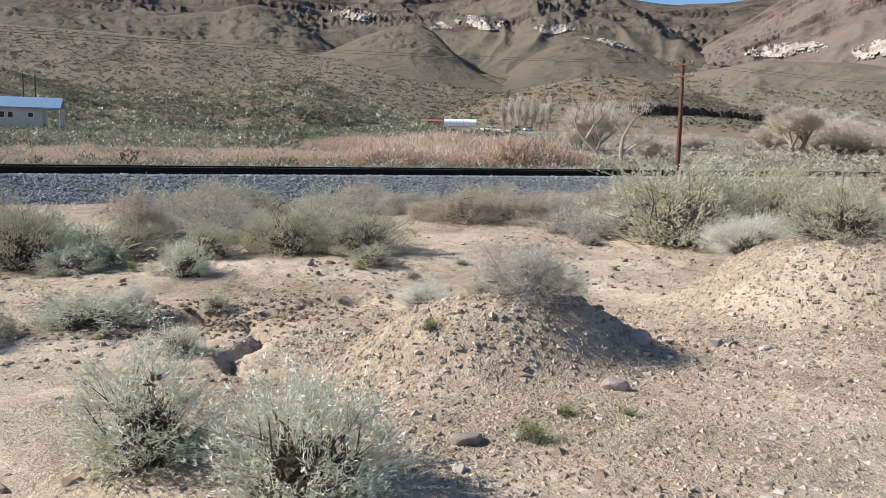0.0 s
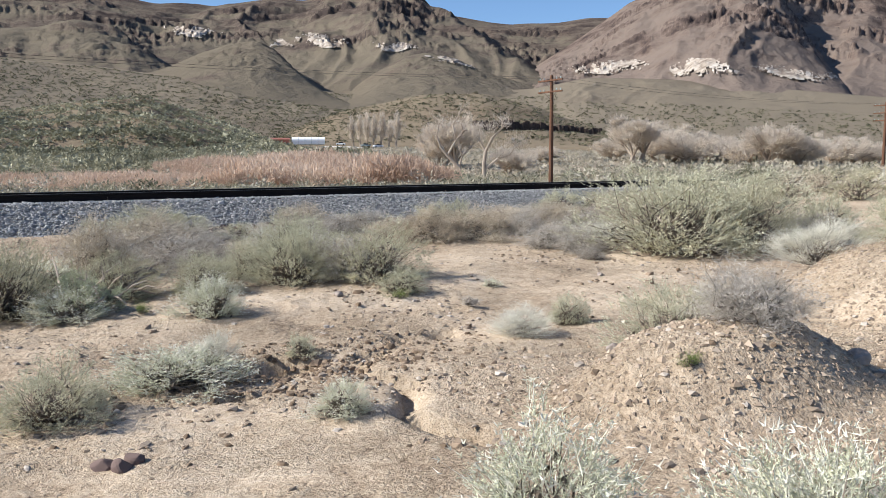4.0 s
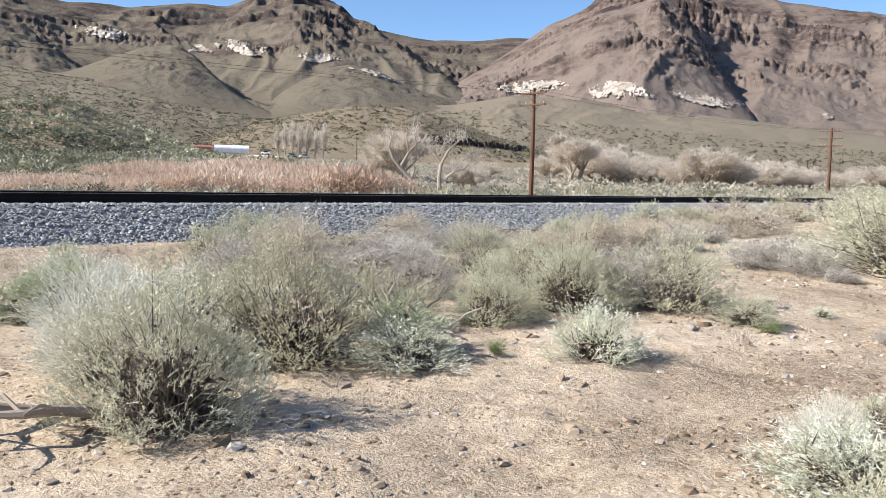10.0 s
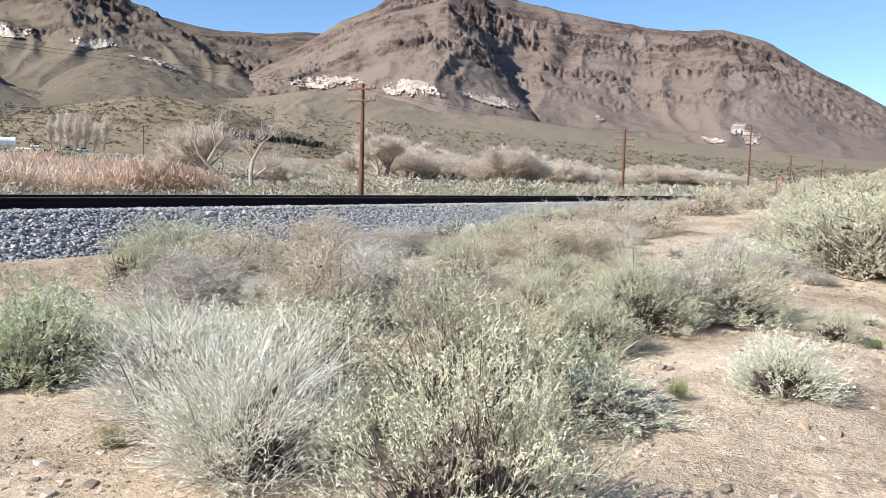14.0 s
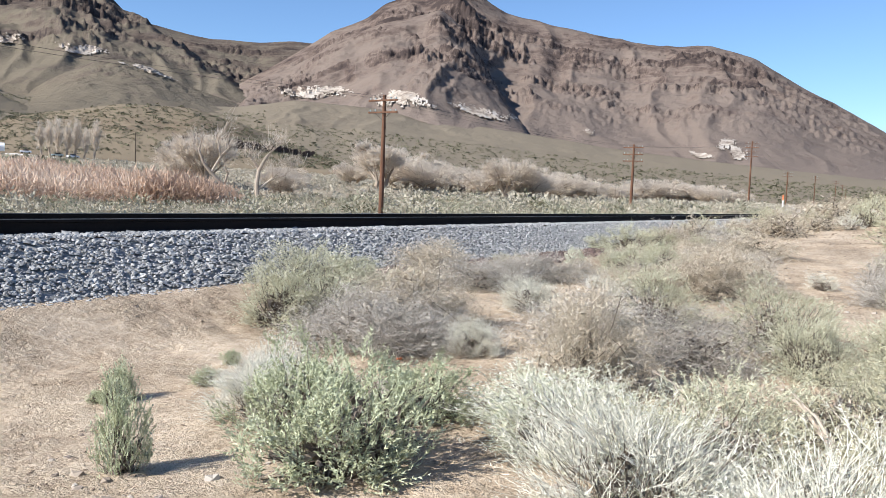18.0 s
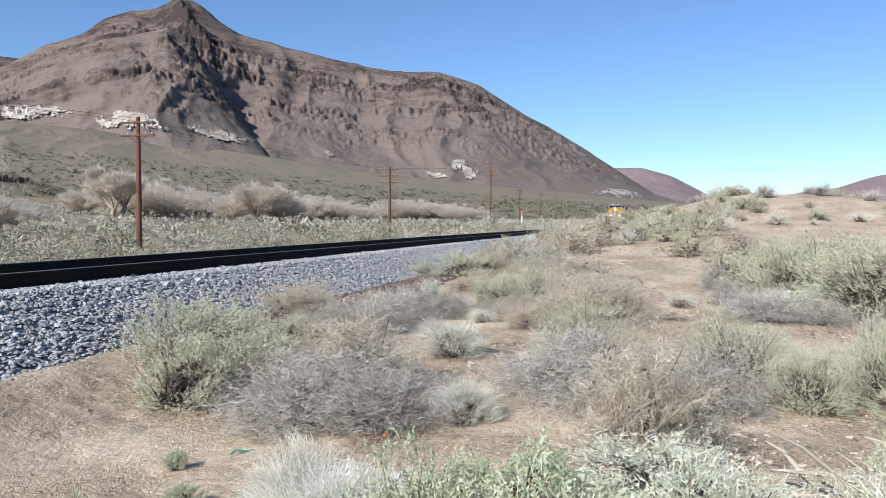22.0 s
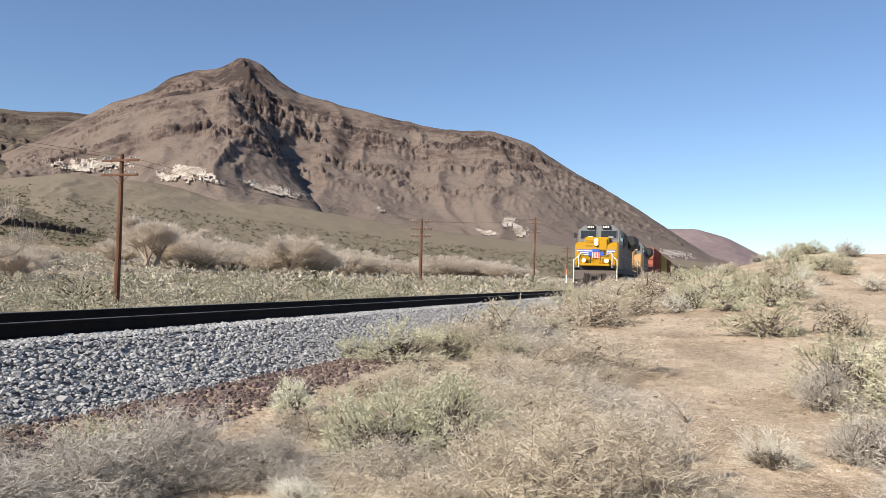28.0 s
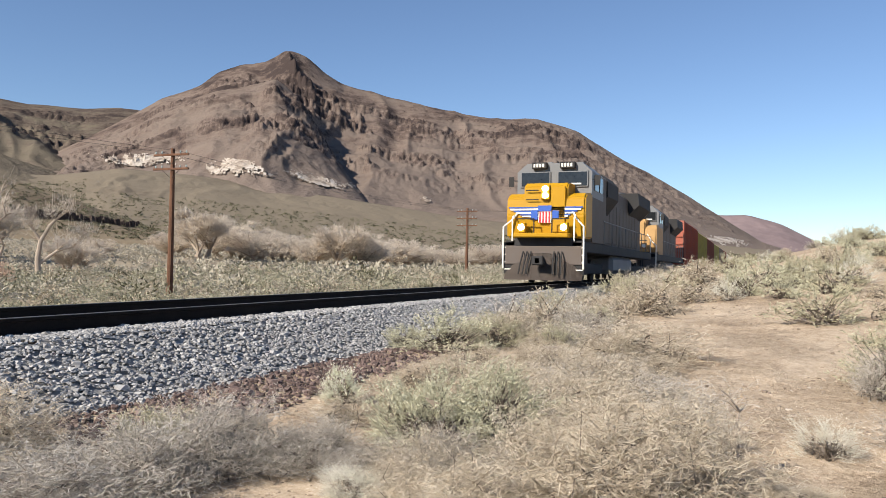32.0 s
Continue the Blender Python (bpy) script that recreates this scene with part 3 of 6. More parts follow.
mountain("mountain_spur", [(37, 4.6), (40.6, 6.1), (43.4, 7.3), (46.5, 8.7), (49.3, 10.2), (52, 11.4), (54.2, 12.0), (56.1, 12.6), (57.6, 11.9), (59.5, 10.7), (61.3, 8.8), (63.5, 7.0), (66, 5.0), (69, 3.2)], 850, 1650, 2.5, MOUNT, "rocky pyramid-shaped mountain spur with a dark gully", seed=11, shape=1.15, wob=0.2, flank=(64.5, 56.8, 400, 4.4), step=0.11, rows=115)
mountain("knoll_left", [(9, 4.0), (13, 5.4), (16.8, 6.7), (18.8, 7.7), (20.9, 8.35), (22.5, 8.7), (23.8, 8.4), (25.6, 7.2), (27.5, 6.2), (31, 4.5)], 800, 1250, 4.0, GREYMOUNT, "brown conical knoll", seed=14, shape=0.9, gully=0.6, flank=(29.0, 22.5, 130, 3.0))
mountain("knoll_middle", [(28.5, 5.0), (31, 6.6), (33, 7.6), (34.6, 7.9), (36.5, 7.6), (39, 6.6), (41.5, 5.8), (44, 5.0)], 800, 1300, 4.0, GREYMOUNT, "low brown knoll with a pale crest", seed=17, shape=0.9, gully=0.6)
mountain("valley_fan", [(-50, 6.6), (-4, 7.0), (5.8, 7.0), (13.3, 6.5), (19, 6.0), (24, 5.5), (29, 5.1), (36, 5.2), (42, 5.4), (46, 6.1), (52, 5.8), (60, 4.8), (68, 3.7), (75, 3.0), (82, 2.3), (88, 1.7), (94, 1.1), (104, 0.6)], 470, 1050, [(40, 0.9), (60, 0.5), (75, 0.2), (104, 0.05)], FAN, "gentle grassy alluvial fan at the mountain's foot", seed=20, shape=1.0, gully=0.45, rough=0.5, back=1.12)
mountain("basalt_bench", [(24, 2.2), (28.5, 3.9), (34.5, 5.1), (38.9, 5.2), (42.2, 4.3), (44.7, 3.35), (46.7, 2.75), (50, 1.9), (53, 1.2)], 440, 600, 1.2, BENCH, "low brown bench with a dark basalt rim", seed=23, shape=0.8, gully=0.3, rough=0.4, back=1.5)
mountain("terrace_slope", [(-50, 3.4), (-4, 4.0), (2, 3.3), (8, 3.7), (12.1, 4.4), (15.6, 4.7), (18.7, 3.7), (21.5, 2.7), (24, 1.7), (26, 1.1), (31, 0.7)], 205, 400, 0.9, BENCH, "brush-covered terrace slope", seed=26, shape=1.0, steps=4, gully=0.5, rough=0.5, back=1.5)
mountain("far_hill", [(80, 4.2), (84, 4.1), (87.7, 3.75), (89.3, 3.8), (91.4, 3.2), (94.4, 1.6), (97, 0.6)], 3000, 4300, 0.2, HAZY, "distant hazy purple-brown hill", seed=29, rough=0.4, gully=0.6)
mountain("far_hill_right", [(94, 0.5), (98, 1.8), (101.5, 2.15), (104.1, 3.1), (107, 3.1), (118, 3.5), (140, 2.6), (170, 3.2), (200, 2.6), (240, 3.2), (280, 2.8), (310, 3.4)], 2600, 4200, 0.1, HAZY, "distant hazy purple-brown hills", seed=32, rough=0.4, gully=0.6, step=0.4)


def outcrop(name, a0, lo0, hi0, a1, lo1, hi1, seed):
    """Pale rock that lies on a slope between two bearings, from lower to upper sight lines."""
    first, V, da = MAZ[name]
    na, ne = max(40, int((a1 - a0) * 30)), 34
    nr = V.shape[0] - 8
    D = V - HUB
    R = np.hypot(D[..., 0], D[..., 1])
    E = np.degrees(np.arctan2(D[..., 2], R))
    Q = np.zeros((ne, na, 3))
    lens = np.zeros((ne, na))
    for k, u in enumerate(np.linspace(0, 1, na)):
        a = a0 + (a1 - a0) * u
        j = float(np.clip((a - first) / da, 0, V.shape[1] - 1.01))
        fj, j = j - int(j), int(j)
        cols = [(np.maximum.accumulate(E[:nr, q]) + np.arange(nr) * 1e-6, R[:nr, q]) for q in (j, j + 1)]
        lo, hi = lo0 + (lo1 - lo0) * u, hi0 + (hi1 - hi0) * u
        for i, w in enumerate(np.linspace(0, 1, ne)):
            e = lo + (hi - lo) * w
            ra, rb = [np.interp(e, c, q) for c, q in cols]
            r = ra * (1 - fj) + rb * fj - 7.0
            Q[i, k] = HUB + np.array([math.sin(radians(a)) * r, math.cos(radians(a)) * r, r * math.tan(radians(e))])
            lens[i, k] = min(u, 1 - u) * 4 + 0.35 - abs(w - 0.5 - 0.25 * math.sin(u * 7 + seed * 2.1)) * 3.0
    U, W_ = np.meshgrid(np.linspace(0, (a1 - a0) * 1.6, na), np.linspace(0, 2.0, ne))
    lens = lens + 3.0 * fbm(U * 1.6, W_ * 1.3, 4, seed) + 3.2 * fbm(U * 7, W_ * 5, 3, seed + 4)
    bulge = 4.0 * fbm(U * 4, W_ * 4, 4, seed + 1)
    away = Q - HUB
    Q = Q - away / np.linalg.norm(away, axis=-1, keepdims=True) * (3.0 + bulge[..., None])
    keep = lens > 0.55
    i = np.arange(ne - 1)[:, None] * na + np.arange(na - 1)[None]
    i = i[keep[:-1, :-1] & keep[1:, 1:] & keep[:-1, 1:] & keep[1:, :-1]]
    if len(i) < 4:
        return
    used, F = np.unique(np.stack([i, i + 1, i + na + 1, i + na], 1), return_inverse=True)
    ob = new("white_outcrop", raw_mesh("white_outcrop", Q.reshape(-1, 3)[used], F.reshape(-1, 4), CHALK))
    tagged(ob, "white chalky rock outcrop on the mountain slope", "rock outcrop", kind="structure")


outcrop("mountain_spur", 44.0, 6.4, 7.2, 50.2, 6.3, 7.3, 1)
outcrop("mountain_spur", 51.2, 6.1, 7.4, 56.1, 6.0, 7.0, 2)
outcrop("mountain_spur", 56.3, 6.0, 6.8, 62.2, 5.2, 5.9, 3)
outcrop("mountain_far_left", 16.6, 8.8, 9.6, 20.6, 8.6, 9.2, 4)
outcrop("mountain_far_left", 23.6, 8.2, 8.8, 25.2, 8.2, 8.8, 5)
outcrop("mountain_far_left", 25.2, 8.2, 9.4, 29.2, 8.3, 9.0, 6)
outcrop("mountain_far_left", 30.6, 8.1, 8.9, 34.0, 8.0, 8.6, 7)
outcrop("knoll_middle", 34.4, 7.7, 8.1, 38.2, 6.8, 7.2, 8)
outcrop("mountain_main", 75.6, 3.4, 4.6, 78.0, 2.9, 4.3, 9)
outcrop("mountain_main", 73.8, 3.3, 3.7, 75.6, 3.0, 3.4, 10)
outcrop("mountain_main", 85.5, 2.0, 2.6, 90.0, 1.5, 2.1, 11)
outcrop("mountain_main", 66.5, 4.6, 5.0, 67.4, 4.6, 5.0, 12)


# ---- railway ----
RAIL_TOP, GAUGE = 1.036, 1.505
RX0, RX1 = -150.0, 900.0
RT = RAIL_TOP
prof = [(-0.075, -0.185), (0.075, -0.185), (0.075, -0.17), (0.012, -0.15), (0.01, -0.045), (0.037, -0.035), (0.037, -0.006), (-0.037, -0.006), (-0.037, -0.035), (-0.01, -0.045), (-0.012, -0.15), (-0.075, -0.17)]
track = tagged(new("railway_track"), "single railway track with dark steel rails on grey ballast", "railway track", kind="structure")
for side in (-1, 1):
    y = side * GAUGE / 2
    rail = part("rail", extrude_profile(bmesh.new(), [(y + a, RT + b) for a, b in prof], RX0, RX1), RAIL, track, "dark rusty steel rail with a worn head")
    part("rail_head", boxes((RX0, RX1, y - 0.03, y + 0.03, RT - 0.006, RT)), RAILTOP, rail, "thin worn shiny running surface")
tie_me = None
for i in range(200):
    x = -30 + i * 0.55
    if tie_me is None:
        bm = boxes((-0.115, 0.115, -1.3, 1.3, RT - 0.36, RT - 0.188), bevel=0.012)
        tie_me = bpy.data.meshes.new("tie")
        bm.to_mesh(tie_me)
        bm.free()
        tie_me.materials.append(TIE)
    child("tie", tie_me, track, pose(x, 0, 0))

BT = RT - 0.155


def berm(y):
    """Height of the ballast surface across the track."""
    return np.interp(np.abs(y), [0, 1.3, BERM_FOOT], [BT, BT - 0.02, BT - (BERM_FOOT - 1.3) * BERM_FALL])


bx = graded(RX0, RX1, -24, 60, 0.35, 1.08)
by = np.linspace(-BERM_FOOT, BERM_FOOT, 61)
bed = new("ballast_bed", grid_sheet("ballast_bed", bx, by, lambda X, Y: berm(Y) + 0.03 * fbm(X * 3, Y * 3, 2, 7) - 0.025, BED))
tagged(bed, "grey crushed-stone ballast bank under the rails", "ballast", kind="structure")


def pebble_proto(n, seed):
    """n small angular stones: corners of a squashed octahedron-like block."""
    rg = np.random.RandomState(seed)
    base = np.array([(1, 0.15, -0.3), (-0.1, 1, -0.3), (-1, -0.1, -0.3), (0.1, -1, -0.3), (0.5, 0.5, 0.62), (-0.55, 0.4, 0.7), (-0.45, -0.5, 0.6), (0.5, -0.45, 0.68)], float)
    out = []
    for _ in range(n):
        v = base * rg.uniform(0.75, 1.2, (8, 1)) + rg.uniform(-0.2, 0.2, (8, 3))
        out.append(v)
    return np.array(out)


OCT = np.array([(0, 1, 4), (1, 5, 4), (1, 2, 5), (2, 6, 5), (2, 3, 6), (3, 7, 6), (3, 0, 7), (0, 4, 7), (4, 5, 6), (4, 6, 7)])


def stones(name, P, size, material, seed, label, category="stones", parent=None, flat=0.7, simple=False):
    rg = np.random.RandomState(seed)
    n = len(P)
    pr = pebble_proto(24, seed)
    a = rg.uniform(0, 6.283, n)
    v = pr[rg.randint(0, 24, n)] * (size * rg.lognormal(0, 0.35, n))[:, None, None] if np.ndim(size) == 0 else pr[rg.randint(0, 24, n)] * size[:, None, None]
    v = v * np.array([1, 0.8, flat])
    c, s = np.cos(a)[:, None], np.sin(a)[:, None]
    v = np.stack([v[..., 0] * c - v[..., 1] * s, v[..., 0] * s + v[..., 1] * c, v[..., 2]], -1) + P[:, None]
    tris = OCT[:8] if simple else OCT
    if simple:
        v[:, 4:] = v[:, 4:].mean(1, keepdims=True) + (v[:, 4:] - v[:, 4:].mean(1, keepdims=True)) * 0.05
    F = (tris[None] + (np.arange(n) * 8)[:, None, None]).reshape(-1, 3)
    ob = new(name, raw_mesh(name, v.reshape(-1, 3), F, material))
    return tagged(ob, label, category, kind="stuff")


rg = np.random.RandomState(11)


def berm_points(n, x0, x1, y0, y1):
    x = rg.uniform(x0, x1, n)
    y = rg.uniform(y0, y1, n)
    return np.stack([x, y, berm(y) + 0.0], 1)


stones("ballast_stones", np.concatenate([berm_points(42000, -22, 12, -BERM_FOOT - 0.05, -0.85), berm_points(11000, 12, 50, -BERM_FOOT - 0.05, -0.85), berm_points(3000, 50, 110, -BERM_FOOT, -0.85), berm_points(3000, -22, 30, -0.65, 0.65), berm_points(1500, -22, 30, 0.85, 2.2)]), 0.023, STONE, 5, "loose grey crushed ballast stones", "ballast", flat=0.6)


# ---- shrubs: a few plants, each with its stems and leaves, set out one by one ----
def blades(base, tip, width, rg, bend=0.0, segs=2):
    """Thin tapering ribbons from base points to tip points, turned at random."""
    n = len(base)
    d = tip - base
    side = np.cross(d, rg.normal(size=(n, 3)))
    side /= np.linalg.norm(side, axis=1, keepdims=True) + 1e-9
    off = rg.normal(size=(n, 3)) * bend * np.linalg.norm(d, axis=1, keepdims=True)
    V = []
    for k in range(segs + 1):
        t = k / segs
        p = base + d * t + off * (4 * t * (1 - t))
        w = (width * (1 - 0.75 * t))[:, None] if np.ndim(width) else width * (1 - 0.75 * t)
        V += [p - side * w / 2, p + side * w / 2]
    V = np.stack(V, 1)
    m = 2 * (segs + 1)
    F = np.concatenate([np.array([[2 * k, 2 * k + 1, 2 * k + 3, 2 * k + 2]]) for k in range(segs)])
    F = (F[None] + (np.arange(n) * m)[:, None, None]).reshape(-1, 4)
    return V.reshape(-1, 3), F


def leaf_tris(base, tip, width, rg):
    """Small pointed leaves or twigs, one triangle each, turned at random."""
    n = len(base)
    side = np.cross(tip - base, rg.normal(size=(n, 3)))
    side /= np.linalg.norm(side, axis=1, keepdims=True) + 1e-9
    V = np.stack([base - side * width / 2, base + side * width / 2, tip], 1)
    return V.reshape(-1, 3), np.arange(3 * n).reshape(-1, 3)


def dome_dirs(n, rg, low=0.05, high=1.0):
    a = rg.uniform(0, 2 * math.pi, n)
    z = rg.uniform(low, high, n)
    h = np.sqrt(1 - z * z)
    return np.stack([np.cos(a) * h, np.sin(a) * h, z], 1)


def lumpy(d, rg, k=7, amt=0.35):
    """An uneven dome: the reach of the plant in each direction."""
    c = dome_dirs(k, rg, 0.0, 0.9)
    g = np.exp(6 * (d @ c.T - 1)) * rg.uniform(0.3, 1, k)
    return 1 - amt + amt * np.clip(g.max(1) * 1.3, 0, 1.15)


def fitted(parts_):
    """Scale the parts of a shrub together to one metre across and one metre tall."""
    A = np.concatenate([v for _, v, _, _ in parts_[1:]])
    r = np.percentile(np.hypot(A[:, 0], A[:, 1]), 95)
    k = np.array([0.5 / r, 0.5 / r, 1.0 / np.percentile(A[:, 2], 98.5)])
    return tuple(raw_mesh(n, v * k, f, m) for n, v, f, m in parts_)


def shade_heart(d, reach, size, n, bit, rg):
    """The heart of a shrub: broad dark bits added below the shoots to block light and darken the gaps."""
    w = rg.randint(0, len(d), n)
    p = (d[w] + rg.normal(size=(n, 3)) * 0.12) * (reach[w] * rg.uniform(0.25, 0.64, n))[:, None] * size
    p[:, 2] = np.maximum(p[:, 2], 0.01)
    e = p + rg.normal(size=(n, 3)) * bit
    e[:, 2] = np.maximum(e[:, 2], 0.0)
    return leaf_tris(p, e, bit * 1.1, rg)


def tris_of(F):
    """Quads as pairs of triangles."""
    return np.concatenate([F[:, [0, 1, 2]], F[:, [0, 2, 3]]])


def sprig_shrub(seed, leafmat, tufts=150, shoots=7, shoot=0.15, leaves=10, leaf=0.022, thin=0.4, up=0.8, lump=0.45, spread=0.3, low=-0.14, stalkmat=None, stalks=0, stalk=0.2, girth=0.016, heart=280, bit=0.05):
    """A shrub one metre wide and tall: crooked bare wood, and tufts of leafy shoots at the branch ends, with gaps between them."""
    rg = np.random.RandomState(seed)
    d = dome_dirs(tufts, rg, low)
    reach = lumpy(d, rg, 13, lump) * rg.uniform(0.66, 1.03, tufts)
    size = np.array([0.5, 0.5, 0.92])
    tuft = d * reach[:, None] * size
    tuft[:, 2] = np.maximum(tuft[:, 2], 0.05)
    root = rg.normal(size=(tufts, 3)) * [0.07, 0.07, 0] + [0, 0, -0.03]
    V1, F1 = blades(root, root + (tuft - root) * 0.9, rg.uniform(0.5, 1.2, tufts) * girth, rg, 0.07, 2)
    # side twigs and the dead lower wood
    k = tufts * 2
    w = rg.randint(0, tufts, k)
    o = root[w] + (tuft - root)[w] * rg.uniform(0.2, 0.75, (k, 1)) + rg.normal(size=(k, 3)) * 0.02
    e = o + (d[w] * 0.5 + rg.normal(size=(k, 3)) * 0.7 + [0, 0, 0.15]) * rg.uniform(0.05, 0.14, (k, 1))
    o[:, 2], e[:, 2] = np.maximum(o[:, 2], 0), np.maximum(e[:, 2], 0.01)
    V0, F0 = blades(o, e, rg.uniform(0.25, 0.55, k) * girth, rg, 0.08, 1)
    VH, FH = shade_heart(d, reach, size, heart, bit, rg)
    wood = ("brushwood", np.concatenate([V1, V0, VH]), np.concatenate([tris_of(F1), tris_of(F0) + len(V1), FH + len(V1) + len(V0)]), BARK)
    # leafy shoots
    n = tufts * shoots
    w = np.repeat(np.arange(tufts), shoots)
    lean = rg.normal(size=(tufts, 3)) * 0.25
    g = d[w] * (1.25 - up) + lean[w] + rg.normal(size=(n, 3)) * spread + [0, 0, up]
    g /= np.linalg.norm(g, axis=1, keepdims=True)
    length = shoot * rg.uniform(0.5, 1.3, n) * np.repeat(rg.uniform(0.7, 1.25, tufts), shoots)
    o = tuft[w] - d[w] * shoot * 0.55 * size + rg.normal(size=(n, 3)) * 0.028
    o[:, 2] = np.maximum(o[:, 2], 0.005)
    V2, F2 = leaf_tris(o, o + g * length[:, None], max(leaf * thin * 0.5, 0.0028), rg)
    m = n * leaves
    w2 = np.repeat(np.arange(n), leaves)
    t = rg.uniform(0.12, 1.0, m)
    out = rg.normal(size=(m, 3))
    out -= g[w2] * (out * g[w2]).sum(1, keepdims=True)
    out /= np.linalg.norm(out, axis=1, keepdims=True)
    b = o[w2] + g[w2] * (t * length[w2])[:, None]
    ld = g[w2] * 0.75 + out * 0.75 + rg.normal(size=(m, 3)) * 0.15
    V3, F3 = leaf_tris(b, b + ld * (leaf * rg.uniform(0.6, 1.4, m))[:, None], leaf * thin, rg)
    meshes = [wood, ("foliage", np.concatenate([V2, V3]), np.concatenate([F2, F3 + len(V2)]), leafmat)]
    if stalks:
        w = rg.randint(0, n, stalks)
        o2 = o[w]
        e2 = o2 + (g[w] + rg.normal(size=(stalks, 3)) * 0.15) * (stalk * rg.uniform(0.6, 1.3, stalks))[:, None]
        V4, F4 = leaf_tris(o2, e2, 0.005, rg)
        h = np.repeat(np.arange(stalks), 4)
        V5, F5 = leaf_tris(e2[h] - g[w][h] * 0.02, e2[h] + rg.normal(size=(len(h), 3)) * 0.016, 0.009, rg)
        meshes.append(("seed_head", np.concatenate([V4, V5]), np.concatenate([F4, F5 + len(V4)]), stalkmat))
    return fitted(meshes)


def twig_shrub(seed, mat, stems=70, branches=8, twigs=9, bits=2, width=0.0042, lump=0.45, low=0.0, rise=0.2, heart=200, bit=0.045):
    """Dry brush one metre wide and tall: stems that fork twice into fine crooked twigs."""
    rg = np.random.RandomState(seed)
    d = dome_dirs(stems, rg, low)
    reach = lumpy(d, rg, 11, lump) * rg.uniform(0.6, 1.0, stems)
    root = rg.normal(size=(stems, 3)) * [0.14, 0.14, 0] + [0, 0, -0.02]
    tip = d * reach[:, None] * [0.46, 0.46, 0.85]
    tip[:, 2] = np.maximum(tip[:, 2], 0.04)
    V1, F1 = blades(root, tip, rg.uniform(1.5, 3.2, stems) * width, rg, 0.12, 3)

    def fork(o0, e0, g0, count, reach0, side, lift):
        n = len(o0) * count
        w = np.repeat(np.arange(len(o0)), count)
        t = rg.uniform(0.25, 1.0, (n, 1))
        o = o0[w] + (e0 - o0)[w] * t
        g = g0[w] * 0.55 + rg.normal(size=(n, 3)) * side + [0, 0, lift]
        g /= np.linalg.norm(g, axis=1, keepdims=True)
        e = o + g * (reach0 * rg.uniform(0.45, 1.25, (n, 1)))
        o[:, 2], e[:, 2] = np.maximum(o[:, 2], 0), np.maximum(e[:, 2], 0.008)
        return o, e, g

    o1, e1, g1 = fork(root, tip, d, branches, 0.21, 0.5, rise)
    o2, e2, g2 = fork(o1, e1, g1, twigs, 0.085, 0.55, rise)
    V2, F2 = leaf_tris(o1, e1, width * 1.2, rg)
    V3, F3 = leaf_tris(o2, e2, width * 0.9, rg)
    w = np.repeat(np.arange(len(o2)), bits)
    V4, F4 = leaf_tris(e2[w] + rg.normal(size=(len(w), 3)) * 0.012, e2[w] + rg.normal(size=(len(w), 3)) * 0.022, width * 1.3, rg)
    V = np.concatenate([V2, V3, V4])
    F = np.concatenate([F2, F3 + len(V2), F4 + len(V2) + len(V3)])
    VH, FH = shade_heart(d, reach, np.array([0.46, 0.46, 0.85]), heart, bit, rg)
    return fitted([("brushwood", np.concatenate([V1, VH]), np.concatenate([tris_of(F1), FH + len(V1)]), BARK), ("foliage", V, F, mat)])


def broom(seed, mat, tufts=90, shoots=16, leaves=3, shoot=0.42, leaf=0.024, thin=0.16, up=0.45, spread=0.16, lump=0.35, low=0.03):
    """Rabbitbrush: dense fans of fine pale shoots over dark wood and an added light-blocking heart."""
    return sprig_shrub(seed, mat, tufts, shoots, shoot, leaves, leaf, thin, up, lump, spread, low, girth=0.009, heart=130, bit=0.042)


KINDS = {
    "sage": ([sprig_shrub(q, SAGE, 100, 6, 0.17, 9, 0.03, 0.36, 0.6) for q in (1, 2)], "sagebrush", "grey-green sagebrush with small pale leaves on dry soil", "sagebrush"),
    "green": ([sprig_shrub(q, SAGE2, 90, 6, 0.19, 9, 0.036, 0.4, 0.7) for q in (4, 5)], "green_sagebrush", "fresh green leafy sagebrush on bare sand", "sagebrush"),
    "olive": ([sprig_shrub(q, OLIVE, 100, 6, 0.17, 9, 0.03, 0.36, 0.6) for q in (6, 7)], "olive_shrub", "large olive-green desert shrub on dry soil", "shrub"),
    "white": ([broom(q, WHITEBRUSH, 90, 12, 3, 0.24, 0.028, 0.22, 0.45, 0.28, 0.45) for q in (8, 9)], "rabbitbrush", "pale whitish broom-like rabbitbrush on dry soil", "shrub"),
    "grey": ([twig_shrub(q, GREYBRUSH, 75, 8, 6, 1, 0.0045, rise=0.35) for q in (10, 11)], "grey_rabbitbrush", "grey dormant twiggy brush on dry soil", "shrub"),
    "tan": ([twig_shrub(q, TANTWIG, 60, 7, 7, 2, 0.0042) for q in (12, 13, 14)], "dry_brush", "tan dry tangled twiggy brush", "dry brush"),
    "dead": ([twig_shrub(q, GREYBRUSH, 60, 8, 8, 1, 0.004, rise=0.0) for q in (15, 16)], "dead_brush", "grey dead tangled brush lying on dry soil", "dry brush"),
    "greenwhite": ([sprig_shrub(q, PALEGREEN, 100, 6, 0.18, 8, 0.03, 0.28, 0.55, stalkmat=WHITEBRUSH, stalks=260, stalk=0.24) for q in (17, 18)], "green_rabbitbrush", "rabbitbrush with pale stems and green tips", "shrub"),
    "grass": ([broom(19, GRASS, 40, 9, 1, 0.6, 0.05, 0.2, 0.9, 0.2)], "grass_tuft", "small tuft of fresh green grass", "grass"),
}
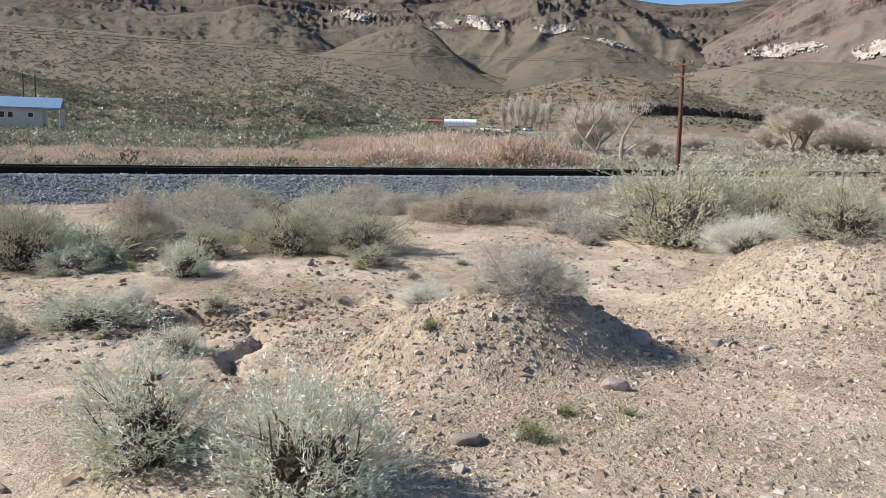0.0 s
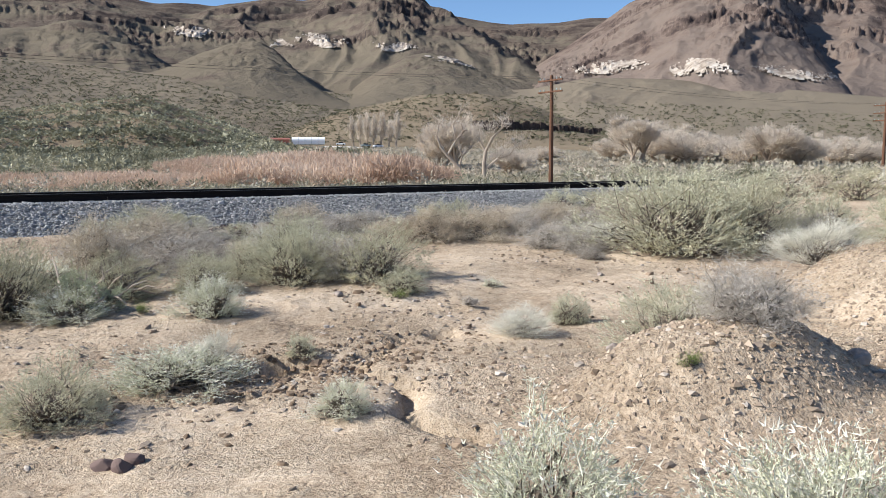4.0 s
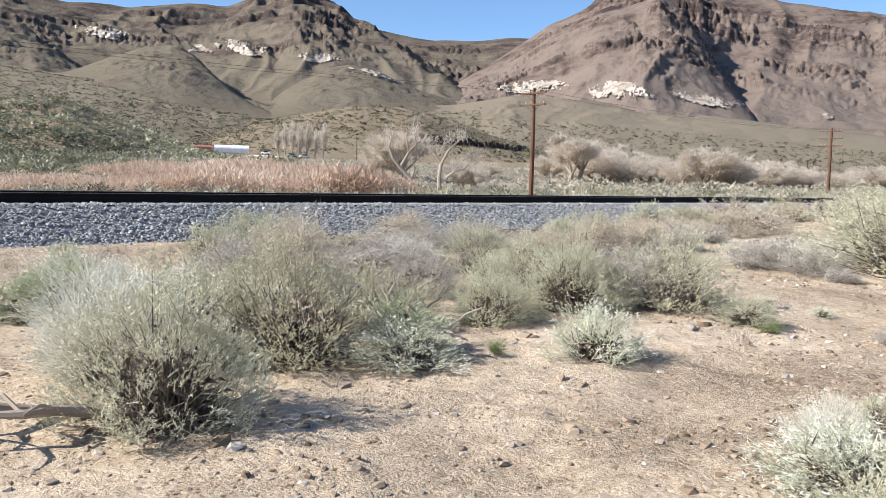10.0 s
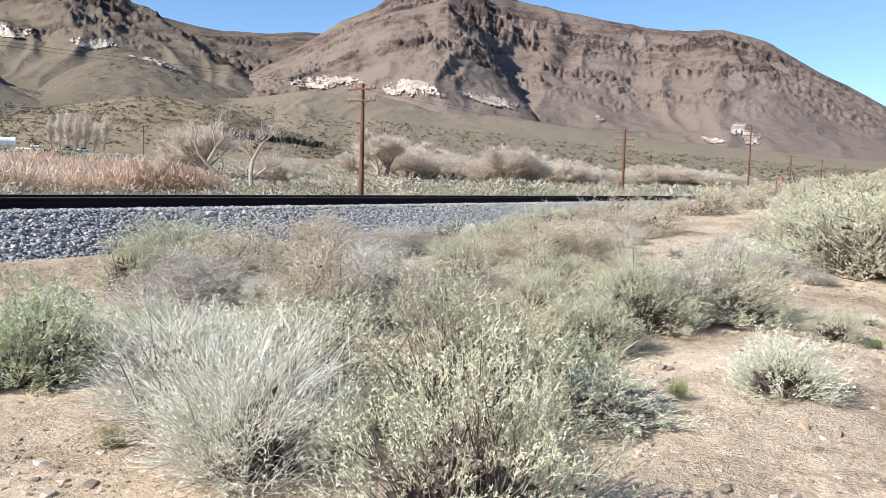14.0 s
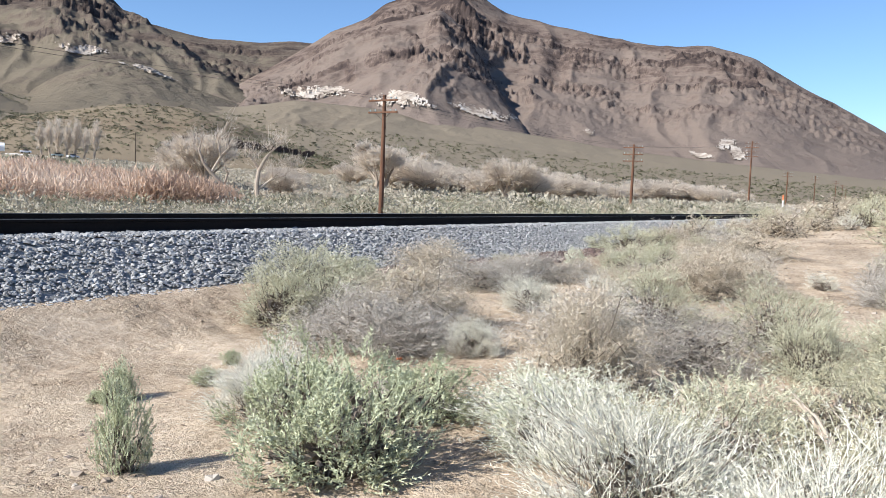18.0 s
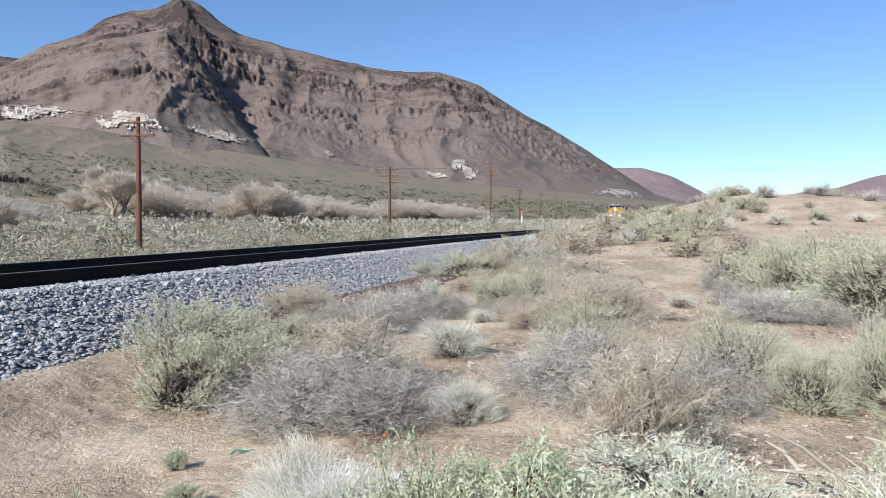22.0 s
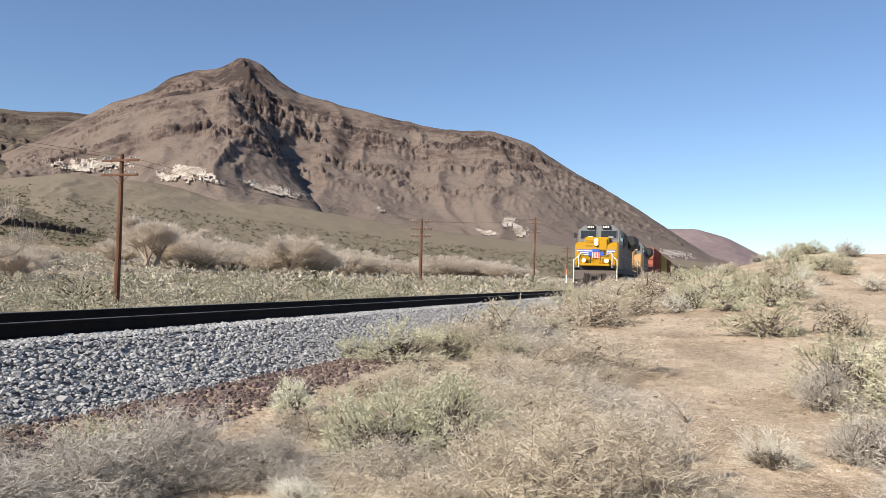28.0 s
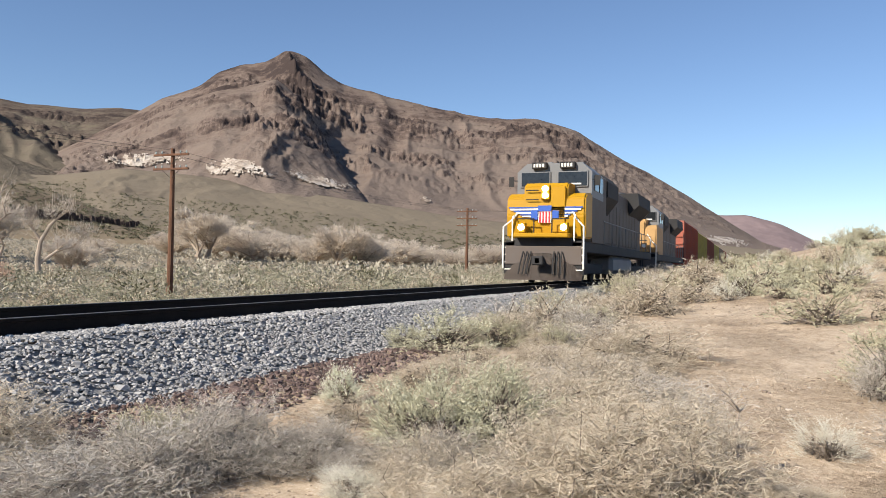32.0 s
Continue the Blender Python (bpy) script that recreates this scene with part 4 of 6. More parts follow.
# far plants with fewer leaves, middling ones, and the widest ones with leaves that stay small
LITE = {
    "sage": [sprig_shrub(q, SAGE, 70, 5, 0.16, 8, 0.034, 0.42, 0.6, heart=90, bit=0.05) for q in (31, 38)], "olive": [sprig_shrub(q, OLIVE, 70, 5, 0.16, 8, 0.034, 0.42, 0.6, heart=90, bit=0.05) for q in (32, 39)],
    "white": [broom(33, WHITEBRUSH, 50, 9, 2, 0.3, 0.04, 0.26)], "grey": [twig_shrub(34, GREYBRUSH, 40, 5, 6, 1, 0.009, rise=0.35)],
    "tan": [twig_shrub(q, TANTWIG, 40, 5, 6, 1, 0.009) for q in (35, 36)], "dead": [twig_shrub(37, GREYBRUSH, 40, 5, 6, 1, 0.009, rise=0.0)],
}
FULL = {
    "sage": [sprig_shrub(q, SAGE, 170, 8, 0.12, 11, 0.019, 0.4, 0.6) for q in (51, 52, 64)], "green": [sprig_shrub(q, SAGE2, 150, 8, 0.13, 12, 0.022, 0.42, 0.7) for q in (53, 54)],
    "olive": [sprig_shrub(q, OLIVE, 170, 8, 0.12, 11, 0.019, 0.4, 0.6) for q in (55, 65)],
    "white": [broom(q, WHITEBRUSH, 190, 18, 4, 0.2, 0.018, 0.2, 0.45, 0.3, 0.45) for q in (56, 57)], "grey": [twig_shrub(58, GREYBRUSH, 110, 9, 9, 1, 0.0028, rise=0.35)],
    "greenwhite": [sprig_shrub(q, PALEGREEN, 170, 8, 0.14, 11, 0.019, 0.3, 0.55, stalkmat=WHITEBRUSH, stalks=600, stalk=0.2) for q in (59, 60)], "tan": [twig_shrub(q, TANTWIG, 80, 8, 10, 2, 0.0028) for q in (61, 62)],
    "dead": [twig_shrub(63, GREYBRUSH, 80, 9, 11, 1, 0.0028, rise=0.0)],
}
WIDE = {
    "sage": [sprig_shrub(q, SAGE, 330, 8, 0.085, 11, 0.0125, 0.42, 0.6, girth=0.009, heart=420, bit=0.03) for q in (71, 72)], "olive": [sprig_shrub(73, OLIVE, 330, 8, 0.085, 11, 0.0125, 0.42, 0.6, girth=0.009, heart=420, bit=0.03)],
}
bush_count = [0]


def bush(kind, x, y, width, height, turn=None, dz=0.0):
    """A shrub of that kind, its width and height in metres, rooted in the ground at x, y."""
    protos, name, label, cat = KINDS[kind]
    close = math.hypot(x - np.clip(x, -12.5, -6.5), y - np.clip(y, -20, -7.0))
    if x > 5 and kind in LITE:
        protos = LITE[kind]
    elif kind in WIDE and (width > 1.5 or close < 2.4 and width > 0.7):
        protos = WIDE[kind]
    elif kind in FULL and (close < 4.2 and width > 0.4 or width > 0.95 and close < 7):
        protos = FULL[kind]
    i = bush_count[0]
    bush_count[0] += 1
    ob = tagged(new(name), label, cat, group=name + " plants")
    ob.matrix_basis = pose(x, y, zat(x, y) + dz, 0, 0, (i * 77 + 13) % 360 if turn is None else turn) @ Matrix.Diagonal((0.95 * width, 0.95 * width, 0.76 * height, 1))
    for me in protos[i % len(protos)]:
        tagged(child(me.name.split(".")[0], me, ob), kind="stuff")
    return ob


bush("greenwhite", -10.48, -16.60, 0.77, 0.61)
bush("greenwhite", -9.97, -17.21, 0.85, 0.59)
bush("greenwhite", -10.15, -14.50, 0.41, 0.25)
bush("sage", -11.50, -13.63, 0.72, 0.45)
bush("white", -10.36, -12.92, 0.44, 0.34)
bush("white", -7.89, -13.46, 0.58, 0.31)
bush("sage", -7.14, -13.24, 0.44, 0.34)
bush("grey", -8.13, -15.74, 0.81, 0.43)
bush("white", -4.80, -14.27, 1.05, 0.54)
bush("olive", -1.67, -11.44, 1.85, 1.35)
bush("grey", -0.36, -11.51, 1.44, 0.61)
bush("sage", -7.52, -11.08, 0.58, 0.32)
bush("greenwhite", -6.40, -11.24, 0.28, 0.14)
bush("grey", -3.93, -10.35, 0.37, 0.26)
bush("sage", -7.45, -14.70, 1.00, 0.70)
bush("sage", -12.59, -10.62, 1.10, 1.02)
bush("olive", -11.31, -9.77, 1.34, 1.07)
bush("greenwhite", -9.71, -11.10, 0.77, 0.46)
bush("sage", -8.40, -8.76, 0.77, 0.66)
bush("sage", -8.20, -9.62, 1.20, 0.84)
bush("tan", -4.74, -2.78, 1.39, 0.65)
bush("grey", -3.94, -10.51, 0.39, 0.20)
bush("sage", -1.12, -9.77, 1.63, 1.27)
bush("greenwhite", -10.69, -13.22, 0.99, 0.31)
bush("sage", -9.65, -12.92, 0.31, 0.21)
bush("white", -12.13, -8.66, 1.21, 0.86)
bush("sage", -8.02, -3.08, 1.60, 0.85)
bush("white", -2.75, -9.40, 1.62, 0.52)
bush("sage", -2.68, -10.85, 2.69, 1.58)
bush("tan", 16.65, -6.07, 3.32, 1.13)
bush("green", -11.91, -6.64, 0.83, 0.77)
bush("tan", -9.87, -7.49, 1.11, 0.99)
bush("greenwhite", -12.01, -9.54, 0.34, 0.45)
bush("sage", -8.60, -4.01, 1.54, 0.82)
bush("olive", -10.10, -9.29, 1.15, 0.62)
bush("sage", -7.34, -10.12, 1.54, 0.87)
bush("greenwhite", -10.84, -10.41, 0.79, 0.37)
bush("green", -11.79, -4.75, 0.32, 0.40)
bush("green", -11.89, -4.62, 0.18, 0.11)
bush("green", -12.84, -6.28, 0.30, 0.57)
bush("white", -11.57, -6.07, 1.06, 0.52)
bush("green", -12.20, -7.13, 1.02, 0.73)
bush("greenwhite", -11.27, -7.87, 0.95, 0.53)
bush("sage", -9.04, -3.65, 1.06, 0.79)
bush("white", -9.30, -6.21, 0.61, 0.43)
bush("green", -10.53, -4.50, 0.21, 0.17)
bush("green", -11.18, -4.97, 0.28, 0.17)
bush("white", -11.27, -5.75, 0.72, 0.51)
bush("white", -11.24, -6.27, 0.52, 0.34)
bush("green", -11.04, -6.84, 0.81, 0.49)
bush("greenwhite", -10.66, -7.63, 1.25, 0.41)
bush("grey", -9.11, -4.86, 1.80, 0.73)
bush("sage", -7.38, -3.22, 1.24, 0.63)
bush("white", -6.68, -5.44, 0.92, 0.56)
bush("dead", -8.60, -7.02, 1.70, 0.77)
bush("dead", -8.65, -7.95, 1.18, 0.65)
bush("sage", -0.33, -10.31, 3.05, 1.40)
bush("grey", -3.36, -9.09, 1.32, 0.52)
bush("grey", -3.51, -9.86, 0.92, 0.42)
bush("sage", -7.91, -9.43, 0.79, 0.89)
bush("sage", 0.28, -11.63, 1.34, 0.91)
bush("tan", -3.51, -7.07, 1.30, 0.74)
bush("tan", 2.13, -6.11, 2.15, 0.67)
bush("tan", 14.44, -6.70, 2.27, 0.74)
bush("grey", -5.24, -3.81, 1.57, 0.54)
bush("tan", 9.28, -5.54, 2.03, 0.94)
bush("tan", 9.16, -4.62, 1.48, 0.66)
bush("sage", 16.13, -7.80, 2.24, 1.02)
bush("white", 14.99, -7.23, 0.92, 0.59)
bush("olive", 25.93, -6.48, 1.72, 0.99)
bush("sage", 19.14, -8.59, 1.18, 0.67)
bush("sage", 18.82, -9.45, 1.04, 0.53)
bush("sage", 20.49, -10.59, 1.09, 0.56)
bush("sage", 22.95, -12.03, 1.32, 0.67)
bush("grey", -2.87, -8.97, 0.70, 0.43)
bush("tan", -4.37, -6.86, 1.52, 0.77)
bush("tan", -4.67, -6.16, 1.03, 0.53)
bush("tan", 1.37, -5.96, 1.00, 0.58)
bush("dead", -2.20, -7.05, 0.98, 0.60)
bush("tan", 12.25, -6.13, 1.76, 0.74)
bush("tan", 11.56, -10.13, 1.22, 0.42)
bush("tan", -5.89, -3.31, 0.58, 0.36)
bush("sage", -6.45, -3.36, 0.73, 0.41)
bush("sage", -7.32, -8.34, 1.36, 0.81)
bush("grey", -7.45, -12.19, 0.23, 0.12)
bush("sage", -4.71, -15.23, 1.01, 0.71)
bush("sage", -11.24, -13.40, 0.29, 0.20)
bush("tan", -8.38, -5.00, 1.57, 0.98)
bush("sage", -9.23, -9.58, 1.00, 0.57)
bush("sage", -6.87, -6.96, 1.27, 0.89)
bush("olive", 7.06, -8.56, 1.63, 0.91)

bush("grey", -1.0, -9.3, 0.8, 0.4)
bush("sage", 5.2, -10.6, 1.3, 0.8)
bush("white", -12.48, -9.38, 1.1, 0.85)
bush("sage", -11.44, -8.78, 1.3, 0.8)
bush("green", -10.58, -10.12, 0.67, 0.55)
bush("grey", -9.38, -5.54, 1.35, 0.6)
bush("grey", -7.57, -9.83, 1.2, 0.75)


# the brush below the hill
for kind, x, y, w, h in (("grey", -4.5, -3.95, 1.25, 0.6), ("grey", -3.95, -4.15, 1.1, 0.62), ("olive", -4.05, -3.7, 0.8, 0.5), ("sage", -3.2, -5.4, 1.0, 0.76), ("sage", -2.8, -5.75, 1.1, 0.84), ("sage", -2.9, -5.1, 0.8, 0.6), ("sage", 2.8, -2.5, 0.95, 0.46), ("greenwhite", -1.74, -3.87, 0.6, 0.45), ("tan", -2.5, -4.3, 0.7, 0.3), ("dead", -3.45, -4.72, 0.5, 0.36), ("grey", -3.9, -5.72, 0.7, 0.46), ("white", -4.2, -5.3, 0.5, 0.25), ("tan", -3.6, -6.3, 0.95, 0.6), ("tan", -2.6, -6.6, 1.1, 0.62), ("tan", -1.7, -6.2, 1.2, 0.6), ("tan", -0.5, -5.9, 1.3, 0.52), ("dead", -2.25, -7.05, 0.7, 0.46), ("tan", -1.3, -5.3, 1.0, 0.5), ("olive", 1.3, -9.05, 1.5, 1.0), ("grey", 0.55, -8.75, 0.8, 0.6), ("white", -2.13, -8.02, 0.6, 0.36), ("grey", -1.8, -8.75, 0.8, 0.55), ("tan", 7.7, -9.96, 1.35, 0.7), ("tan", 5.05, -4.2, 1.5, 0.95), ("tan", 6.6, -4.9, 1.3, 0.7), ("tan", 8.0, -4.3, 1.4, 0.7), ("tan", 3.8, -3.4, 1.2, 0.5), ("sage", 13.2, -7.3, 1.3, 1.15), ("white", 12.4, -6.9, 1.0, 0.8), ("tan", 0.6, -4.4, 1.3, 0.42), ("sage", 21.3, -10.3, 2.0, 1.0), ("tan", -3.4, -7.8, 0.7, 0.14), ("tan", -3.9, -6.9, 0.8, 0.4)):
    bush(kind, x, y, w, h)

r1_ = random.Random(12)
for i in range(42):
    x = r1_.uniform(-4.4, 3.5)
    y = r1_.uniform(-7.2 + 0.12 * (x + 4), -4.4 + 0.1 * (x + 4))
    w = r1_.uniform(0.5, 1.0)
    bush(r1_.choice(("tan", "tan", "tan", "dead", "grey")), x, y, w, w * r1_.uniform(0.35, 0.55))

# brush along the bank and scattered over the hill
r0_ = random.Random(6)
for i in range(70):
    x, y = r0_.uniform(2, 44), -3.0 - abs(r0_.gauss(0, 1.5))
    k = r0_.choice(("tan", "tan", "tan", "sage", "grey", "white", "olive"))
    w = r0_.uniform(0.7, 1.5)
    bush(k, x, y, w, w * r0_.uniform(0.45, 0.75))
for i in range(120):
    x, y = (r0_.uniform(11, 46), r0_.uniform(-22, -5)) if i < 90 else (r0_.uniform(16, 40), r0_.uniform(-14, -8))
    k = r0_.choice(("sage", "sage", "grey", "tan", "white", "olive"))
    w = r0_.uniform(0.6, 1.6)
    bush(k, x, y, w, w * r0_.uniform(0.45, 0.7))

# ---- ground litter: gravel, stones and rocks ----
def ground_points(n, x0, x1, y0, y1, seed, keep=None):
    r = np.random.RandomState(seed)
    x, y = r.uniform(x0, x1, n), r.uniform(y0, y1, n)
    if keep is not None:
        k = r.uniform(0, 1, n) < keep(x, y)
        x, y = x[k], y[k]
    return np.stack([x, y, land(x, y)], 1)


def gravelly(x, y):
    p = sstep(0.42, 0.62, vnoise(x * 0.8, y * 0.8, 40)) * 0.5 + 0.12
    p = p + np.exp(-((x + 4.4) / 2.2) ** 2 - ((y + 15.2) / 1.6) ** 2) * 0.9 + np.exp(-((x + 7.9) / 1.6) ** 2 - ((y + 15.9) / 0.9) ** 2) * 0.9
    p = p - np.exp(-((x + 12) / 3.5) ** 2 - ((y + 4.0) / 1.6) ** 2) * 0.8
    return np.clip(p, 0.02, 1)


stones("gravel", ground_points(62000, -16, 0, -19.6, -2.6, 21, gravelly), 0.011, PEBBLE, 22, "small tan pebbles and clods scattered on the soil", "gravel", flat=0.45)
stones("gravel", ground_points(16000, -16, 2, -19.6, -4, 23, gravelly), 0.016, PEBBLE, 24, "tan stones and clods scattered on the soil", "gravel", flat=0.45)
stones("gravel", ground_points(16000, -9.5, -2.5, -18.8, -14.2, 29), 0.017, PEBBLE, 30, "loose grey-tan gravel heaped on the mounds", "gravel", simple=True)
stones("gravel", ground_points(14000, 0, 26, -16, -2.6, 25, gravelly), 0.022, PEBBLE, 26, "tan stones scattered on the slope", "gravel", flat=0.45)
stones("soil_clods", ground_points(5200, -11.4, -7.6, -14.8, -12.2, 35, lambda x, y: np.exp(-((x + 9.7) / 1.0) ** 2 - ((y + 13.3) / 0.6) ** 2)), 0.021, CLOD, 36, "crumbled brown soil clods round the eroded holes", "clods")
stones("gravel", ground_points(5200, -15.5, 1, -19, -5, 43, gravelly), 0.027, ROCKBIT, 44, "larger weathered stones strewn over the soil", "gravel", flat=0.55)
stones("soil_clods", ground_points(2600, -15, -3, -17.5, -8, 37, lambda x, y: sstep(0.5, 0.75, vnoise(x * 1.3, y * 1.3, 90))), 0.026, CLOD, 38, "crumbled brown soil clods on the flat", "clods")
foot = ground_points(17000, -8, 28, -3.5, -1.95, 27)
stones("dark_ballast", foot + [0, 0, 0.015], 0.026, DARKSTONE, 28, "dark reddish old ballast at the foot of the bank", "ballast")


def rock(x, y, size, seed, flat=0.6, label="weathered tan field rock half sunk in the soil"):
    r = np.random.RandomState(seed)
    bm = bmesh.new()
    bmesh.ops.create_icosphere(bm, subdivisions=3, radius=0.5)
    planes = [(Vector(r.normal(size=3)).normalized(), r.uniform(0.28, 0.45)) for _ in range(9)]
    for v in bm.verts:
        for n, d in planes:
            k = v.co.dot(n) - d
            if k > 0:
                v.co -= n * k * 0.9
        v.co += v.co * 0.05 * noise.noise(v.co * 5 + Vector((seed, 0, 0)))
        v.co = Vector((v.co.x * size, v.co.y * size * 0.75, v.co.z * size * flat))
    ob = part("rock", bm, ROCK)
    ob.matrix_basis = pose(x, y, zat(x, y) + size * flat * 0.12, 0, 0, r.uniform(0, 360))
    return tagged(ob, label, "rock", group="field rocks")


for x, y, s in ((-7.51, -16.05, 0.2), (-9.19, -17.0, 0.16), (-8.09, -16.6, 0.16), (-8.27, -10.95, 0.14), (-4.81, -11.46, 0.12), (-8.7, -15.2, 0.12)):
    rock(x, y, s, int(-x * 100))
for x, y, s in ((1.9, -5.0, 0.72), (2.3, -5.25, 0.4), (-10.3, -7.3, 0.55), (-9.4, -7.6, 0.5), (-10.9, -6.6, 0.6), (16.7, -7.4, 0.5), (-11.7, -8.2, 0.12), (-7.0, -6.2, 0.14)):
    rock(x, y, s, int(s * 997 + x * 31 + 400), 0.5, "smooth flat grey-tan rock in the soil")

# a dead seedling of a tree among the dry brush
bm = bmesh.new()
r2_ = random.Random(9)
stem = [Vector((0, 0, -0.05)), Vector((0.02, 0.01, 0.14)), Vector((-0.01, 0.03, 0.3)), Vector((0.03, 0.0, 0.46))]
tube(bm, stem, [0.022, 0.019, 0.014, 0.006], 7)
for p in stem[1:]:
    for _ in range(4):
        e = p + Vector((r2_.uniform(-0.14, 0.14), r2_.uniform(-0.14, 0.14), r2_.uniform(0.04, 0.16)))
        m_ = p.lerp(e, 0.5) + Vector((0, 0, 0.02))
        tube(bm, [p, m_, e], [0.009, 0.006, 0.002], 5, False)
        for _ in range(3):
            tube(bm, [m_, m_ + Vector((r2_.uniform(-0.07, 0.07), r2_.uniform(-0.07, 0.07), r2_.uniform(0.0, 0.09)))], [0.004, 0.0015], 4, False)
sapling = part("dead_sapling", bm, DEADWOOD)
sapling.matrix_basis = pose(-3.12, -7.45, zat(-3.12, -7.45))
tagged(sapling, "small bare grey dead sapling in the dry brush", "sapling")

# dead branches under the large shrub, and dung beside the path
def branch(x, y, length, turn, seed, rise=0.25):
    r = random.Random(seed)
    bm = bmesh.new()
    pts = [Vector((length * t, r.uniform(-0.05, 0.05), 0.04 + rise * math.sin(t * 2.4) * 0.5 + r.uniform(-0.02, 0.03))) for t in (0, 0.2, 0.4, 0.6, 0.8, 1.0)]
    tube(bm, pts, [0.035, 0.033, 0.028, 0.022, 0.015, 0.006], 6)
    for k in (2, 3, 4):
        e = pts[k] + Vector((r.uniform(0.1, 0.3), r.uniform(-0.25, 0.25), r.uniform(0.02, 0.25)))
        tube(bm, [pts[k], (pts[k] + e) / 2 + Vector((0, 0, 0.03)), e], [0.014, 0.01, 0.004], 5)
    ob = part("dead_branch", bm, DEADWOOD)
    ob.matrix_basis = pose(x, y, zat(x, y), 0, 0, turn)
    tagged(ob, "bare grey-brown dead branch on the soil", "branch", group="dead branches")


for i, (x, y, l, a) in enumerate(((-10.9, -9.3, 0.9, 20), (-11.0, -9.1, 0.7, 100), (-10.6, -9.5, 0.8, 340), (-11.2, -9.5, 0.8, 200), (-10.8, -9.0, 0.9, 60), (-11.3, -9.2, 0.6, 150), (-10.4, -9.2, 0.7, 10), (-13.0, -10.2, 0.9, 190), (-12.8, -10.6, 0.7, 170), (-10.7, -9.6, 0.9, 300), (-10.3, -9.7, 0.8, 250), (-10.9, -9.7, 1.0, 15), (-10.5, -9.9, 0.7, 75), (-10.2, -9.5, 0.6, 200))):
    branch(x, y, l, a, i)
for i, (x, y) in enumerate(((-11.35, -14.55), (-11.28, -14.5), (-11.42, -14.48))):
    rock(x, y, 0.13, 70 + i, 0.7, "dark clod of dried dung on the soil").data.materials[0] = DARKSTONE
for x, y, w, h in ((-8.9, -17.1, 0.3, 0.16), (-8.6, -16.9, 0.18, 0.1), (-8.3, -17.0, 0.14, 0.08), (-8.9, -15.9, 0.2, 0.12), (-13.3, -9.4, 0.25, 0.25), (-12.6, -8.6, 0.22, 0.2), (-10.2, -10.6, 0.25, 0.2), (-7.8, -11.4, 0.3, 0.14), (-7.3, -6.8, 0.5, 0.16), (-6.6, -7.0, 0.5, 0.16), (-8.0, -6.6, 0.4, 0.15)):
    bush("grass", x, y, w, h)


# ---- valley shrubs across the track ----
def clump(seed, n=30, leaf=0.2, thin=0.6):
    r = np.random.RandomState(seed)
    d = dome_dirs(n, r, 0.02)
    b = d * r.uniform(0.4, 0.85, (n, 1)) * [0.5, 0.5, 0.75]
    dirs = d + r.normal(size=(n, 3)) * 0.5 + [0, 0, 0.5]
    return leaf_tris(b, b + dirs / np.linalg.norm(dirs, axis=1, keepdims=True) * r.uniform(0.6, 1.3, (n, 1)) * leaf, leaf * thin, r)


def scatter(name, P, sizes, material, label, category, n=30, leaf=0.2, tall=0.8, seed=0, thin=0.6):
    r = np.random.RandomState(seed + 3)
    protos = [clump(seed * 10 + k, n, leaf, thin) for k in range(5)]
    VV, FF, off = [], [], 0
    pick = r.randint(0, 5, len(P))
    for k in range(5):
        Q, s = P[pick == k], sizes[pick == k]
        v, f = protos[k]
        a = r.uniform(0, 6.28, len(Q))
        c, sn = np.cos(a)[:, None], np.sin(a)[:, None]
        w = np.stack([v[None, :, 0] * c - v[None, :, 1] * sn, v[None, :, 0] * sn + v[None, :, 1] * c, np.broadcast_to(v[None, :, 2] * tall, (len(Q), len(v)))], -1) * s[:, None, None] + Q[:, None]
        VV.append(w.reshape(-1, 3))
        FF.append((f[None] + (np.arange(len(Q)) * len(v))[:, None, None] + off).reshape(-1, 3))
        off += len(Q) * len(v)
    ob = new(name, raw_mesh(name, np.concatenate(VV), np.concatenate(FF), material))
    return tagged(ob, label, category, kind="stuff")


r_ = np.random.RandomState(77)


def fan_points(n, az0, az1, r0, r1, seed):
    r = np.random.RandomState(seed)
    a, d = np.radians(r.uniform(az0, az1, n)), np.sqrt(r.uniform(r0 * r0, r1 * r1, n))
    x, y = HUB[0] + np.sin(a) * d, HUB[1] + np.cos(a) * d
    k = y > 4.5
    return np.stack([x[k], y[k], land(x[k], y[k])], 1)


for k, (mat_, words, n1, n2, big) in enumerate(((FARSHRUB, "pale grey-tan shrubs that cover the valley floor", 480, 1500, 1.25), (VALLEYSAGE, "grey-green sagebrush on the valley floor", 430, 1300, 1.15), (VALLEYTAN, "tan dry brush on the valley floor", 300, 800, 0.95), (SLOPESHRUB, "dark olive brush on the valley floor", 330, 900, 0.95))):
    P = fan_points(n1, -10, 95, 18, 52, 1 + 20 * k)
    scatter("valley_shrubs", P, r_.lognormal(-0.1, 0.45, len(P)) * big, mat_, words, "shrubs", 170, 0.085, 0.62, 1 + 20 * k, 0.4)
    P = fan_points(n2, -10, 95, 50, 90, 4 + 20 * k)
    scatter("valley_shrubs", P, r_.lognormal(-0.1, 0.45, len(P)) * big, mat_, words, "shrubs", 60, 0.13, 0.65, 5 + 20 * k, 0.45)
P = np.concatenate([fan_points(6500, 20, 92, 85, 270, 2), fan_points(3000, 25, 92, 270, 470, 5)])
scatter("far_valley_shrubs", P, r_.lognormal(-0.05, 0.35, len(P)) * 1.15, FARSHRUB, "pale shrubs that cover the far valley floor", "shrubs", 18, 0.3, 0.7, 7, 0.55)
